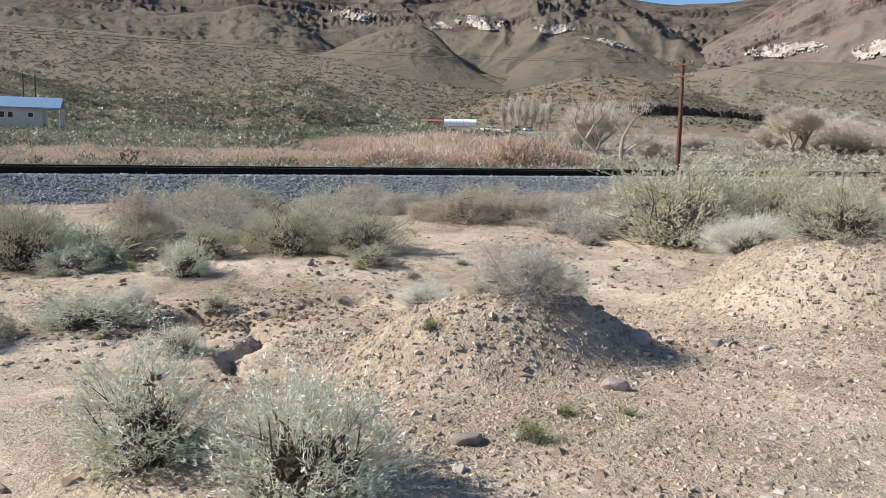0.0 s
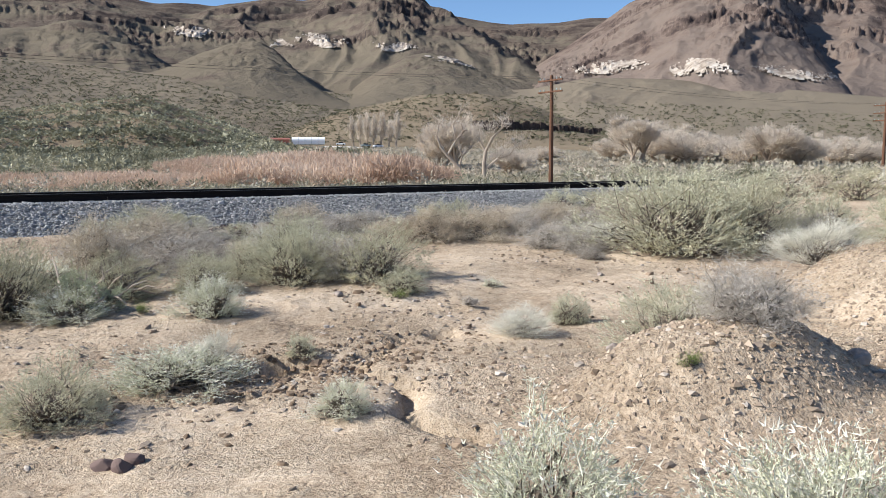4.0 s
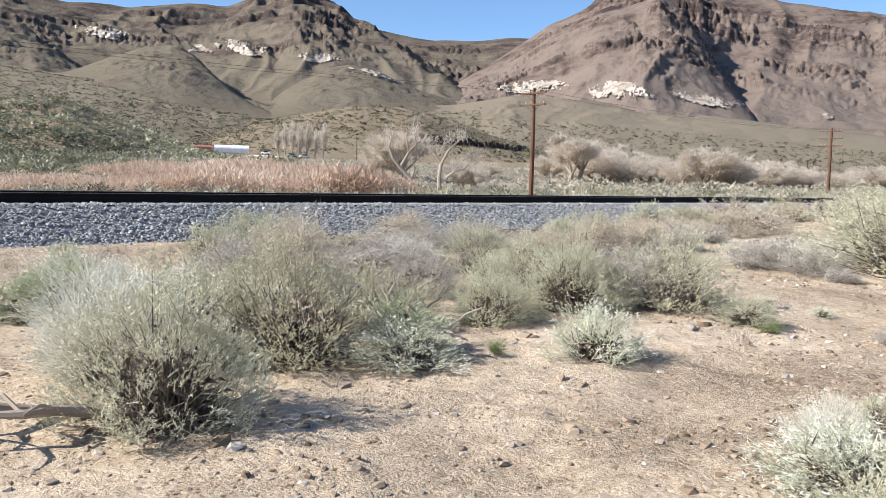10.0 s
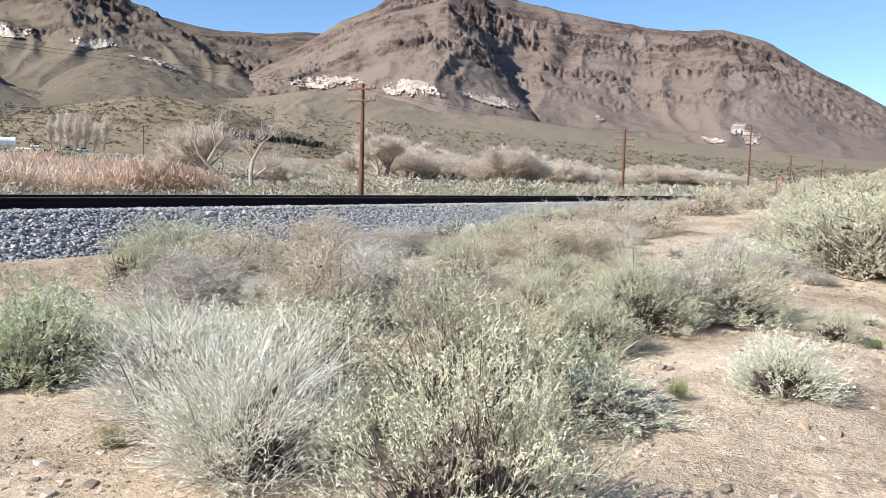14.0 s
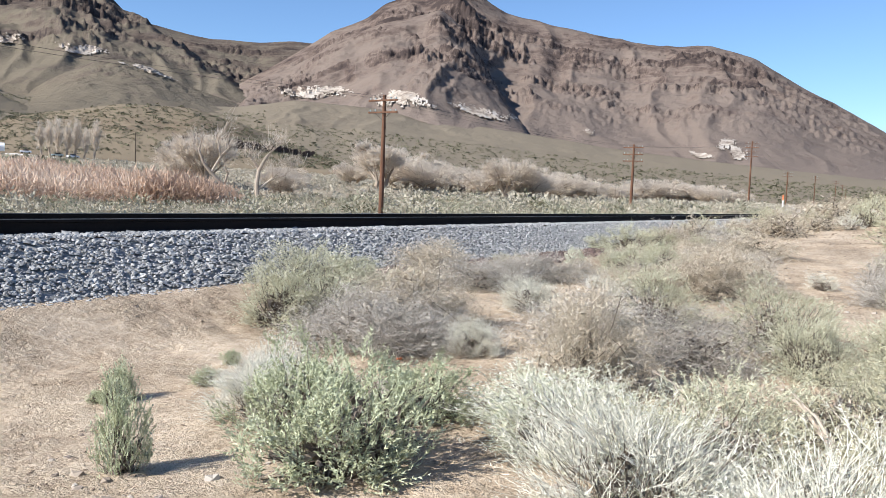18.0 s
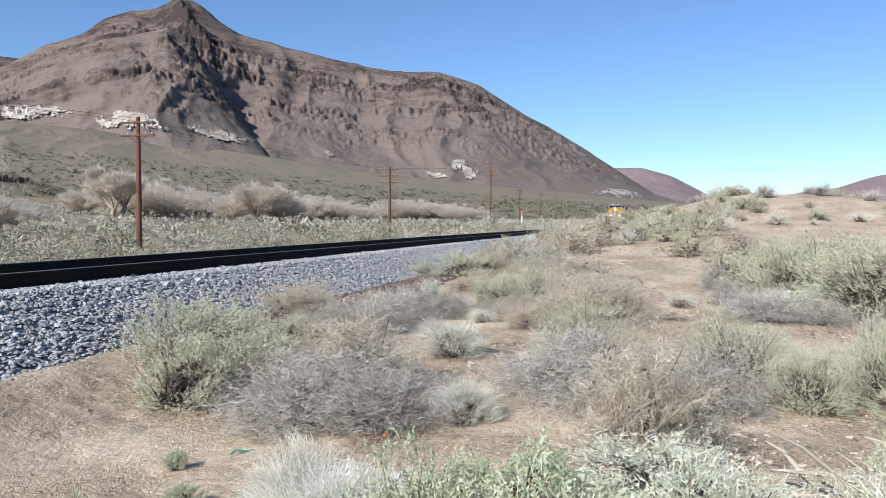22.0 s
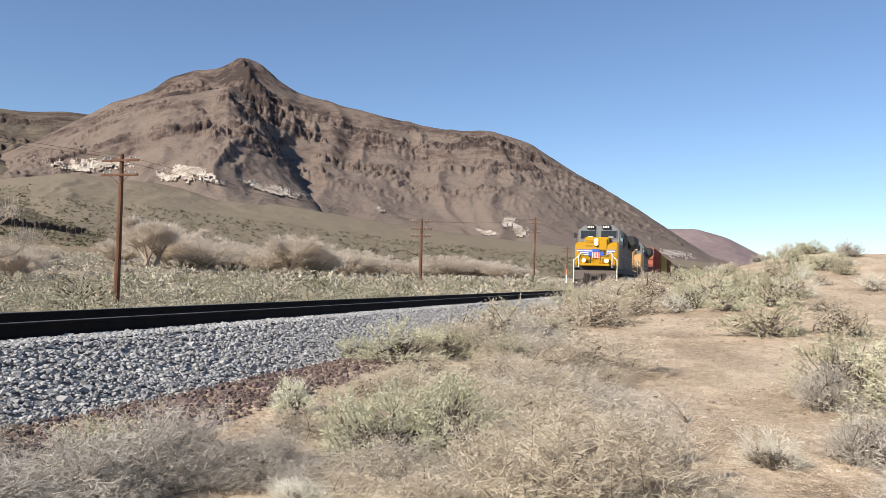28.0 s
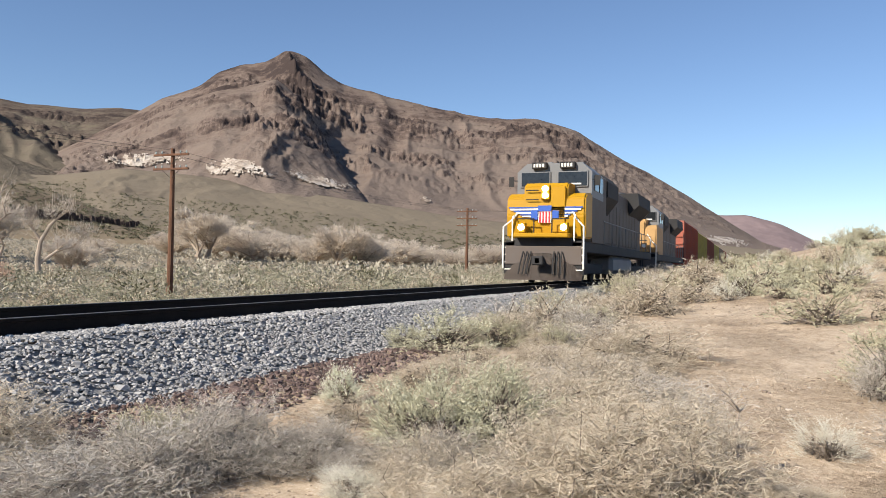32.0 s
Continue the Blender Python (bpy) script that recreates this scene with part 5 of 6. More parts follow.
P = fan_points(3000, -12, 26, 95, 215, 9)
scatter("dark_valley_shrubs", P, r_.lognormal(0, 0.35, len(P)) * 2.0, DARKSHRUB, "dark grey-green shrubs on the low valley side", "shrubs", 34, 0.18, 0.65, 11, 0.6)
P = np.concatenate([fan_points(900, 10, 95, 18, 75, 8), fan_points(1500, -10, 24, 95, 210, 10)])
scatter("green_valley_shrubs", P, r_.lognormal(0.05, 0.35, len(P)) * 1.2, VALLEYSAGE, "olive-green shrubs on the valley floor", "shrubs", 80, 0.1, 0.6, 2, 0.4)


def slope_points(name, n, a0, a1, s0, s1, seed):
    first, V, da = MAZ[name]
    r = np.random.RandomState(seed)
    j = np.clip((r.uniform(a0, a1, n) - first) / da, 0, V.shape[1] - 1.01)
    i = np.clip(r.uniform(s0, s1, n) * (V.shape[0] - 9), 1, V.shape[0] - 9.1)
    ji, ii = j.astype(int), i.astype(int)
    fj, fi = (j - ji)[:, None], (i - ii)[:, None]
    return (V[ii, ji] * (1 - fj) + V[ii, ji + 1] * fj) * (1 - fi) + (V[ii + 1, ji] * (1 - fj) + V[ii + 1, ji + 1] * fj) * fi


P = slope_points("terrace_slope", 7000, -8, 31, 0.0, 1.0, 31)
scatter("terrace_shrubs", P, r_.lognormal(0, 0.35, len(P)) * 2.7, DARKSHRUB, "dark olive sagebrush that covers the terrace slope", "shrubs", 22, 0.26, 0.6, 3, 0.8)
P = np.concatenate([slope_points("basalt_bench", 2600, 24, 53, 0.05, 1.0, 32), slope_points("valley_fan", 5000, 30, 90, 0.0, 0.5, 33), slope_points("valley_fan", 12000, -10, 30, 0.0, 0.97, 34), slope_points("valley_fan", 2500, 28, 44, 0.0, 0.8, 35)])
scatter("slope_shrubs", P, r_.lognormal(0, 0.4, len(P)) * 2.3, SLOPESHRUB, "small olive shrubs dotted over the slopes", "shrubs", 10, 0.34, 0.6, 4, 0.9)

# red willow thicket along the stream
a = np.radians(np.concatenate([r_.uniform(-8, 39, 3800), r_.uniform(16, 35, 1900)]))
d = np.concatenate([r_.uniform(66, 95, 3800), r_.uniform(92, 130, 1900)])
x, y = HUB[0] + np.sin(a) * d, HUB[1] + np.cos(a) * d
h = np.interp(np.degrees(a), [-6, 8, 17, 23, 26, 30, 36, 39], [0.7, 0.9, 1.35, 1.9, 2.2, 2.1, 2.0, 0.9])
P = np.stack([x, y, land(x, y)], 1)
scatter("willow_thicket", P, h * (0.7 + 1.1 * vnoise(x / 5, y / 5, 5)) * r_.uniform(0.8, 1.2, len(P)), WILLOW, "dense thicket of bare reddish willow stems", "thicket", 46, 0.16, 1.15, 6, 0.24)


# ---- bare cottonwood trees ----
def tree_arrays(seed, trunks=1, limbs=14, twigs=8500, crown=(0.42, 0.42, 0.42), centre=0.6, twig=0.0085, stub=False, top=0.95, low=0.1, haze=0.5):
    """A bare tree one metre tall: crooked trunk and limbs, and a haze of fine twigs round their ends."""
    r = random.Random(seed)
    rg = np.random.RandomState(seed)
    bm = bmesh.new()
    ends = []
    for k in range(trunks):
        foot = Vector(((k - (trunks - 1) / 2) * 0.12, r.uniform(-0.05, 0.05), -0.03))
        fork = Vector((foot.x * 2.2 + r.uniform(-0.06, 0.06), r.uniform(-0.05, 0.05), r.uniform(low, low + 0.12)))
        mid = (foot + fork) / 2 + Vector((r.uniform(-0.03, 0.03), r.uniform(-0.03, 0.03), 0))
        tube(bm, [foot, mid, fork], [0.042, 0.036, 0.03], 7)
        for _ in range(limbs // trunks):
            a, h = r.uniform(0, 6.283), r.uniform(-0.15, 1.0)
            e = Vector((math.cos(a) * crown[0] * math.sqrt(max(0.05, 1 - h * h * 0.8)), math.sin(a) * crown[1] * math.sqrt(max(0.05, 1 - h * h * 0.8)), centre + (top - centre) * h * 0.95))
            m1 = fork.lerp(e, 0.45) + Vector((r.uniform(-0.05, 0.05), r.uniform(-0.05, 0.05), r.uniform(0.0, 0.07)))
            tube(bm, [fork, m1, e], [0.022, 0.013, 0.004], 5, False)
            ends += [m1, m1.lerp(e, 0.5), e, e]
            for _ in range(2):
                e2 = m1 + Vector((r.uniform(-0.2, 0.2), r.uniform(-0.2, 0.2), r.uniform(0.0, 0.24)))
                tube(bm, [m1, m1.lerp(e2, 0.5) + Vector((0, 0, 0.02)), e2], [0.01, 0.007, 0.002], 4, False)
                ends.append(e2)
    lm = bpy.data.meshes.new("trunk")
    bm.to_mesh(lm)
    bm.free()
    lm.materials.append(TREEBARK)
    E = np.array(ends)
    o = E[rg.randint(0, len(E), twigs)] + rg.normal(size=(twigs, 3)) * [0.035, 0.035, 0.03]
    # fine shoots all through a lumpy crown
    k = int(twigs * haze)
    q = dome_dirs(k, rg, -0.85)
    q = q * (lumpy(q, rg, 12, 0.45) * rg.uniform(0.35, 1, k) ** 0.5)[:, None]
    o[:k] = q * [crown[0] * 1.05, crown[1] * 1.05, top - centre] + [0, 0, centre]
    o[:, 2] = np.maximum(o[:, 2], 0.03)
    d = rg.normal(size=(twigs, 3)) * 0.6 + (o - [0, 0, 0.3]) * 1.2 + [0, 0, 0.35]
    d /= np.linalg.norm(d, axis=1, keepdims=True)
    V, F = leaf_tris(o, o + d * rg.uniform(0.06, 0.17, (twigs, 1)), twig, rg)
    return lm, raw_mesh("crown", V, F, BARETWIG)


TREES = [tree_arrays(41, 2), tree_arrays(42, 1, 18), tree_arrays(43, 3, 21, crown=(0.6, 0.6, 0.4), centre=0.42), tree_arrays(44, 3, 24, crown=(0.75, 0.7, 0.4), centre=0.4)]
SPIKE = [tree_arrays(45, 1, 16, 1800, (0.09, 0.09, 0.5), 0.5, 0.006, low=0.2), tree_arrays(46, 1, 7, 700, (0.4, 0.4, 0.4), 0.6, 0.007, low=0.25, haze=0.1)]


def tree(az, dist, top, kind, wide=1.0, label="bare pale cottonwood tree in the valley", z=None):
    """A bare tree at a bearing and distance, with its height in metres."""
    x, y = HUB[0] + math.sin(radians(az)) * dist, HUB[1] + math.cos(radians(az)) * dist
    lm, cm = (TREES + SPIKE)[kind]
    k = top
    ob = tagged(new("cottonwood_tree"), label, "tree", group="bare cottonwood trees")
    ob.matrix_basis = pose(x, y, zat(x, y) if z is None else z, 0, 0, (az * 53) % 360) @ Matrix.Diagonal((k * wide, k * wide, k, 1))
    child("trunk", lm, ob)
    tagged(child("crown", cm, ob), kind="stuff")
    return ob


def old_tree(az, dist, trunk, limbs, label, seed, shoots=0):
    """A thick pale trunk that bends and forks; each limb is a chain of points in metres."""
    x, y = HUB[0] + math.sin(radians(az)) * dist, HUB[1] + math.cos(radians(az)) * dist
    ob = tagged(new("cottonwood_tree"), label, "tree", group="bare cottonwood trees")
    ob.matrix_basis = pose(x, y, zat(x, y), 0, 0, -az)
    r, rg = random.Random(seed), np.random.RandomState(seed)
    bm = bmesh.new()
    tube(bm, trunk, [0.26 - 0.1 * k / (len(trunk) - 1) for k in range(len(trunk))], 9)
    ends = []
    for chain in limbs:
        tube(bm, chain, [0.12 * (1 - k / len(chain)) + 0.03 for k in range(len(chain))], 7)
        for p in chain[1:]:
            for _ in range(4):
                e = Vector(p) + Vector((r.uniform(-0.9, 0.9), r.uniform(-0.7, 0.7), r.uniform(0.1, 1.1)))
                tube(bm, [p, Vector(p).lerp(e, 0.5) + Vector((0, 0, 0.1)), e], [0.05, 0.035, 0.015], 5, False)
                ends.append(e)
    part("trunk", bm, TREEBARK, ob)
    E = np.array(ends)
    o = E[rg.randint(0, len(E), shoots)] + rg.normal(size=(shoots, 3)) * 0.3
    d = rg.normal(size=(shoots, 3)) * 0.5 + [0, 0, 0.6]
    V, F = leaf_tris(o, o + d * rg.uniform(0.5, 1.2, (shoots, 1)), 0.03, rg)
    tagged(child("crown", raw_mesh("crown", V, F, BARETWIG), ob), kind="stuff")


old_tree(38.7, 90, [(0.6, 0, -0.3), (-0.2, 0, 1.2), (-1.6, 0, 2.6), (-2.4, 0, 3.6)], [[(-2.4, 0, 3.6), (-2.9, 0, 5.0), (-2.6, 0.2, 6.2)], [(-1.6, 0, 2.6), (-0.6, 0.3, 4.4), (-0.9, 0.3, 6.2), (-0.1, 0.2, 7.7)], [(-0.6, 0.3, 4.4), (0.3, 0, 5.4), (0.1, 0, 6.4)], [(-0.2, 0, 1.2), (0.2, 0.2, 2.6), (-0.2, 0.2, 3.6)]], "leaning bare cottonwood with pale crooked limbs", 3, 260)
old_tree(40.6, 84, [(0.1, 0, -0.3), (0.0, 0, 1.5), (0.2, 0, 3.0), (0.9, 0, 4.4)], [[(0.9, 0, 4.4), (1.4, 0, 5.0), (1.9, 0, 5.4)], [(0.1, 0, 1.0), (1.6, 0, 2.2), (2.9, 0.2, 2.6), (3.6, 0.2, 3.6)], [(0.2, 0, 3.0), (-0.4, 0.2, 4.0), (-0.6, 0.2, 4.6)]], "pollarded pale cottonwood with a thick forked trunk", 4, 1100)
tree(37.9, 112, 7.6, 1, 1.25)
tree(36.6, 125, 6.0, 2, 1.2)
tree(42.6, 92, 3.4, 2, 1.4)
for az, dist, top, kind, wide in ((50.8, 150, 8.6, 0, 1.5), (52.6, 165, 7.5, 2, 1.8), (54.6, 160, 6.0, 3, 1.8), (56.2, 170, 6.0, 2, 1.8), (58.3, 150, 5.6, 3, 1.4), (60.0, 140, 7.2, 1, 1.6), (61.6, 145, 6.0, 2, 1.7), (63.9, 165, 5.8, 3, 1.5), (66.0, 170, 4.6, 2, 1.7), (70.2, 190, 5.6, 3, 1.8), (71.8, 195, 5.6, 2, 1.8), (73.3, 200, 5.0, 3, 1.9), (74.6, 190, 4.6, 2, 1.9), (76.0, 210, 4.2, 3, 1.8), (68.2, 180, 4.0, 3, 1.6), (48.9, 170, 5.0, 2, 1.5), (53.6, 190, 6.0, 3, 1.8), (57.2, 190, 5.0, 3, 1.8), (65.0, 190, 4.5, 2, 1.8), (44.0, 140, 3.0, 3, 1.8)):
    tree(az, dist, top, kind, wide)
for i in range(7):
    tree(29.4 + i * 0.55, 400 + (i % 3) * 14, 17 + (i * 7) % 5, 4, 0.8, "tall slender bare poplar in a row", z=10.0)


# ---- telegraph poles and wires ----
def telegraph_pole(x, y, top, arms, base=None, seed=0, label="tall brown weathered telegraph pole with cross-arms"):
    z0 = zat(x, y)
    ob = tagged(new("telegraph_pole"), label, "pole", group="telegraph poles")
    ob.matrix_basis = pose(x, y, z0)
    h = top - z0
    bm = bmesh.new()
    tube(bm, [(0, 0, -0.3), (0.02, 0, h * 0.5), (0, 0, h)], [0.17, 0.145, 0.11], 10)
    part("shaft", bm, POLEWOOD, ob)
    for k in range(arms):
        z = h - 0.35 - k * 0.75
        arm = part("cross_arm", boxes((-0.17, -0.08, -1.15, 1.15, z - 0.05, z + 0.06), bevel=0.01), POLEWOOD, ob)
        bm = bmesh.new()
        for s in (-1, 1):
            tube(bm, [(-0.13, s * 0.6, z - 0.03), (-0.1, 0, z - 0.5)], 0.015, 5)
        part("brace", bm, TIE, arm)
        for s in (-1.0, -0.6, 0.6, 1.0):
            bm = bmesh.new()
            tube(bm, [(-0.125, s, z + 0.06), (-0.125, s, z + 0.12), (-0.125, s, z + 0.2)], [0.02, 0.045, 0.03], 7)
            part("insulator", bm, GLASSY, arm)
    return ob, h + z0 - 0.35


GLASSY = paint("glass_insulator", (0.35, 0.42, 0.4), 0.2, 0.1)
POLES = []
for x, y, top, arms in ((-26.0, 21.5, 6.8, 2), (25.2, 21.3, 7.6, 2), (70.2, 20.9, 7.8, 3), (128.0, 20.7, 12.6, 4), (185.0, 24.4, 9.9, 2), (264.0, 29.5, 12.0, 2), (345.0, 33.0, 13.2, 2), (430.0, 40.0, 14.0, 2), (520.0, 48.0, 14.5, 2)):
    telegraph_pole(x, y, top, arms)
    POLES.append((x, y, top - 0.18))
WIRE = ramp_mat("dull_wire", [(0.3, (0.02, 0.02, 0.02)), (0.7, (0.05, 0.05, 0.05))], obj=True, bump=0)
for k, s in enumerate((-0.6, 0.6)):
    for (xa, ya, za), (xb, yb, zb) in zip(POLES, POLES[1:]):
        bm = bmesh.new()
        pts = [(xa + (xb - xa) * t - 0.12, ya + s + (yb - ya) * t, za + (zb - za) * t - 2.0 * t * (1 - t)) for t in [i / 10 for i in range(11)]]
        tube(bm, pts, 0.009, 4, False)
        tagged(part("telegraph_wire", bm, WIRE), "thin dark sagging telegraph wire", "wire", group="telegraph wires")


def far_pole(az, dist, top, z0=None):
    x, y = HUB[0] + math.sin(radians(az)) * dist, HUB[1] + math.cos(radians(az)) * dist
    z0 = zat(x, y) if z0 is None else z0
    ob = tagged(new("utility_pole"), "slim grey utility pole in the valley", "pole", group="utility poles")
    ob.matrix_basis = pose(x, y, z0)
    bm = bmesh.new()
    tube(bm, [(0, 0, -0.5), (0, 0, top)], [0.2, 0.14], 7)
    part("shaft", bm, TIE, ob)
    part("cross_arm", boxes((-0.08, 0.08, -1.0, 1.0, top - 0.6, top - 0.45)), TIE, ob)


far_pole(51.0, 250, 11)
far_pole(18.8, 399, 13, 9)
far_pole(-2.3, 215, 12, 5.5)
far_pole(-3.0, 205, 12, 5.0)
far_pole(57.6, 260, 8)
far_pole(66.2, 240, 7)
far_pole(35.0, 340, 12, 9)


# ---- track-side marker posts ----
def post(x, y, h, col, topcol, label):
    ob = tagged(new("marker_post"), label, "marker post", group="marker posts")
    ob.matrix_basis = pose(x, y, zat(x, y))
    part("shaft", boxes((-0.05, 0.05, -0.09, 0.09, -0.1, h * 0.62), bevel=0.01), col, ob)
    part("cap", boxes((-0.052, 0.052, -0.092, 0.092, h * 0.62, h), bevel=0.01), topcol, ob)


WHITE = paint("white_paint", (0.78, 0.77, 0.74), 0.6, 0.2)
ORANGE = paint("orange_paint", (0.75, 0.2, 0.07), 0.6, 0.15)
post(112.0, 12.4, 2.2, WHITE, ORANGE, "white marker post with an orange top beside the track")
post(66.0, -3.4, 1.5, WHITE, WHITE, "short white marker post beside the track")


# ---- house, hut, shed and vehicles on the far side of the valley ----
WALLW = paint("cream_siding", (0.6, 0.53, 0.45), 0.7, 0.2)
ROOFB = paint("blue_grey_metal_roof", (0.2, 0.3, 0.42), 0.4, 0.15)
WHITEM = paint("white_sheet_metal", (0.82, 0.83, 0.84), 0.5, 0.08)
REDM = paint("rust_red_sheet_metal", (0.3, 0.11, 0.075), 0.7, 0.3)
DARKGLASS = ramp_mat("dark_glass", [(0.3, (0.01, 0.012, 0.014)), (0.7, (0.025, 0.028, 0.03))], rough=0.08, obj=True, bump=0, spec=0.5)
CONC = paint("pale_concrete", (0.6, 0.57, 0.53), 0.9, 0.2)


def at_bearing(az, dist, z):
    return HUB[0] + math.sin(radians(az)) * dist, HUB[1] + math.cos(radians(az)) * dist, z


def house(az, dist, z):
    x, y, z = at_bearing(az, dist, z)
    ob = tagged(new("house"), "cream single-storey house with a blue-grey metal roof", "house")
    ob.matrix_basis = pose(x, y, z, 0, 0, -6)
    part("wall", boxes((-7, 7, -4, 4, -1.0, 3.6)), WALLW, ob, "cream siding walls")
    bm = bmesh.new()
    extrude_profile(bm, [(-5.0, 3.3), (0, 5.6), (5.0, 3.3), (5.0, 3.55), (0, 5.9), (-5.0, 3.55)], -7.6, 10.8)
    part("roof", bm, ROOFB, ob, "blue-grey standing-seam roof that runs out over a porch")
    bm = bmesh.new()
    extrude_profile(bm, [(-4.0, 3.5), (0, 5.45), (4.0, 3.5)], -7.0, 7.0)
    part("gable", bm, WALLW, ob)
    for px in (10.4,):
        for py in (-3.6, 0, 3.6):
            part("porch_post", boxes((px - 0.12, px + 0.12, py - 0.12, py + 0.12, -1.0, 3.6)), WHITE, ob)
    for wx in (-1.2, 0.4):
        w = part("window", boxes((wx, wx + 1.1, -4.06, -3.98, 1.2, 2.6)), WHITE, ob)
        part("pane", boxes((wx + 0.1, wx + 1.0, -4.1, -4.05, 1.3, 2.5)), DARKGLASS, w)
    w = part("window", boxes((4.2, 5.4, -4.06, -3.98, 1.4, 2.5)), WHITE, ob)
    part("pane", boxes((4.3, 5.3, -4.1, -4.05, 1.5, 2.4)), DARKGLASS, w)


house(-3.9, 190, 4.9)
x, y, z = at_bearing(26.3, 420, 13.2)
hut = tagged(new("greenhouse_hut"), "long white round-roofed greenhouse hut", "hut")
hut.matrix_basis = pose(x, y, z, 0, 0, 62)
bm = bmesh.new()
extrude_side(bm, [(-3.2 + 0.0, 0), (-3.2, 2.0)] + [(-3.2 * math.cos(t), 2.0 + 1.8 * math.sin(t)) for t in [k * math.pi / 10 for k in range(1, 10)]] + [(3.2, 2.0), (3.2, 0)], -8.5, 8.5)
part("shell", bm, WHITEM, hut, "white translucent-looking sheeting")
for k in range(6):
    yy = -8.5 + k * 3.4
    bm = bmesh.new()
    tube(bm, [(-3.22, yy, 0), (-3.22, yy, 2.0)] + [(-3.25 * math.cos(t), yy, 2.0 + 1.84 * math.sin(t)) for t in [j * math.pi / 8 for j in range(1, 8)]] + [(3.22, yy, 2.0), (3.22, yy, 0)], 0.06, 5)
    part("hoop", bm, GLASSY, hut)
x, y, z = at_bearing(23.6, 425, 13.4)
shed = tagged(new("shed"), "long low rust-red metal shed", "shed")
shed.matrix_basis = pose(x, y, z, 0, 0, 66)
part("wall", boxes((-2.5, 2.5, -10, 10, 0, 2.4)), REDM, shed)
bm = bmesh.new()
extrude_side(bm, [(-3.0, 2.4), (0, 3.4), (3.0, 2.4)], -10.4, 10.4)
part("roof", bm, REDM, shed)
for i, (az, dist, z, l) in enumerate(((28.6, 400, 12.2, 4.6), (30.4, 395, 11.3, 4.8), (31.3, 380, 10.6, 5.0))):
    x, y, z = at_bearing(az, dist, z)
    v = tagged(new("parked_vehicle"), "pale parked vehicle beside a track in the valley", "vehicle", group="parked vehicles")
    v.matrix_basis = pose(x, y, z, 0, 0, 60 + i * 15)
    part("body", boxes((-0.9, 0.9, -l / 2, l / 2, 0.35, 1.1), bevel=0.12), WHITEM if i != 1 else GLASSY, v)
    part("cabin", boxes((-0.8, 0.8, -l / 4, l / 5, 1.1, 1.7), bevel=0.15), DARKGLASS, v)
    for wx in (-0.85, 0.85):
        for wy in (-l * 0.32, l * 0.32):
            bm = bmesh.new()
            tube(bm, [(wx - 0.1, wy, 0.33), (wx + 0.1, wy, 0.33)], 0.33, 12)
            part("wheel", bm, RAIL, v)
# pale road bank
x0, y0, _ = at_bearing(27.4, 400, 0)
x1, y1, _ = at_bearing(37.5, 330, 0)
bm = bmesh.new()
pts = [(x0 + (x1 - x0) * t, y0 + (y1 - y0) * t, 11.9 - 4.6 * t + 0.4 * math.sin(t * 9)) for t in [i / 12 for i in range(13)]]
A = [bm.verts.new((p[0], p[1], p[2] - 1.5)) for p in pts]
B = [bm.verts.new((p[0] + 1.5, p[1] + 2.0, p[2])) for p in pts]
C = [bm.verts.new((p[0] + 4, p[1] + 6.0, p[2] + 0.05)) for p in pts]
for R0, R1 in ((A, B), (B, C)):
    for i in range(12):
        bm.faces.new((R0[i], R0[i + 1], R1[i + 1], R1[i]))
tagged(part("valley_road", bm, CONC), "pale gravel road bank across the valley", "road", kind="structure")


# ---- basalt rim of the bench ----
r_ = np.random.RandomState(5)
cl = bmesh.new()
first, V, da = MAZ["basalt_bench"]
for a in np.arange(38.2, 47.2, 0.13):
    e = float(np.interp(a, [30, 36, 40, 44, 47], [3.0, 3.05, 3.0, 2.75, 2.35]))
    j = int((a - first) / da)
    col = V[:V.shape[0] - 8, j] - HUB
    rr = np.hypot(col[:, 0], col[:, 1])
    el = np.degrees(np.arctan2(col[:, 2], rr))
    d = float(np.interp(e, np.maximum.accumulate(el) + np.arange(len(el)) * 1e-6, rr))
    px, py, pz = at_bearing(a, d - 12, HUB[2] + d * math.tan(radians(e)) + 1.6)
    pz = pz + 0.6 - 1.8 * float(vnoise(np.array([a * 1.7]), np.array([8.0]), 9)[0]) + r_.uniform(-0.8, 0.8)
    h, w = r_.uniform(4.0, 9.0), r_.uniform(0.8, 1.9)
    tube(cl, [(px, py, pz - h - 1), (px + r_.uniform(-0.2, 0.2), py, pz - h * 0.4), (px, py + 0.3, pz + r_.uniform(-0.3, 0.5))], [w * 1.2, w, w * 0.75], 6)
tagged(part("basalt_cliff", cl, BASALT), "dark columnar basalt cliff along the bench", "cliff", kind="structure")


# ---- the train: two locomotives and freight cars; each has its nose at x = 0 and the rails at z = 0 ----
YEL = paint("loco_yellow", (0.43, 0.225, 0.005), 0.5, 0.06, spec=0.25)
YEL2 = paint("dirty_loco_yellow", (0.47, 0.28, 0.11), 0.6, 0.25, spec=0.2)
LGREY = paint("loco_grey", (0.16, 0.165, 0.165), 0.5, 0.2)
# grime, plus the shade of the side turned from the sun, in one dark colour
LSIDE = paint("grimy_loco_side", (0.095, 0.074, 0.055), 0.7, 0.4)
DARK = paint("black_underframe", (0.022, 0.021, 0.02), 0.8, 0.1)
PLOW = paint("dirty_pilot_plate", (0.13, 0.103, 0.085), 0.85, 0.35, spec=0.15)
RAILING = paint("white_handrail", (0.8, 0.77, 0.68), 0.5, 0.1)
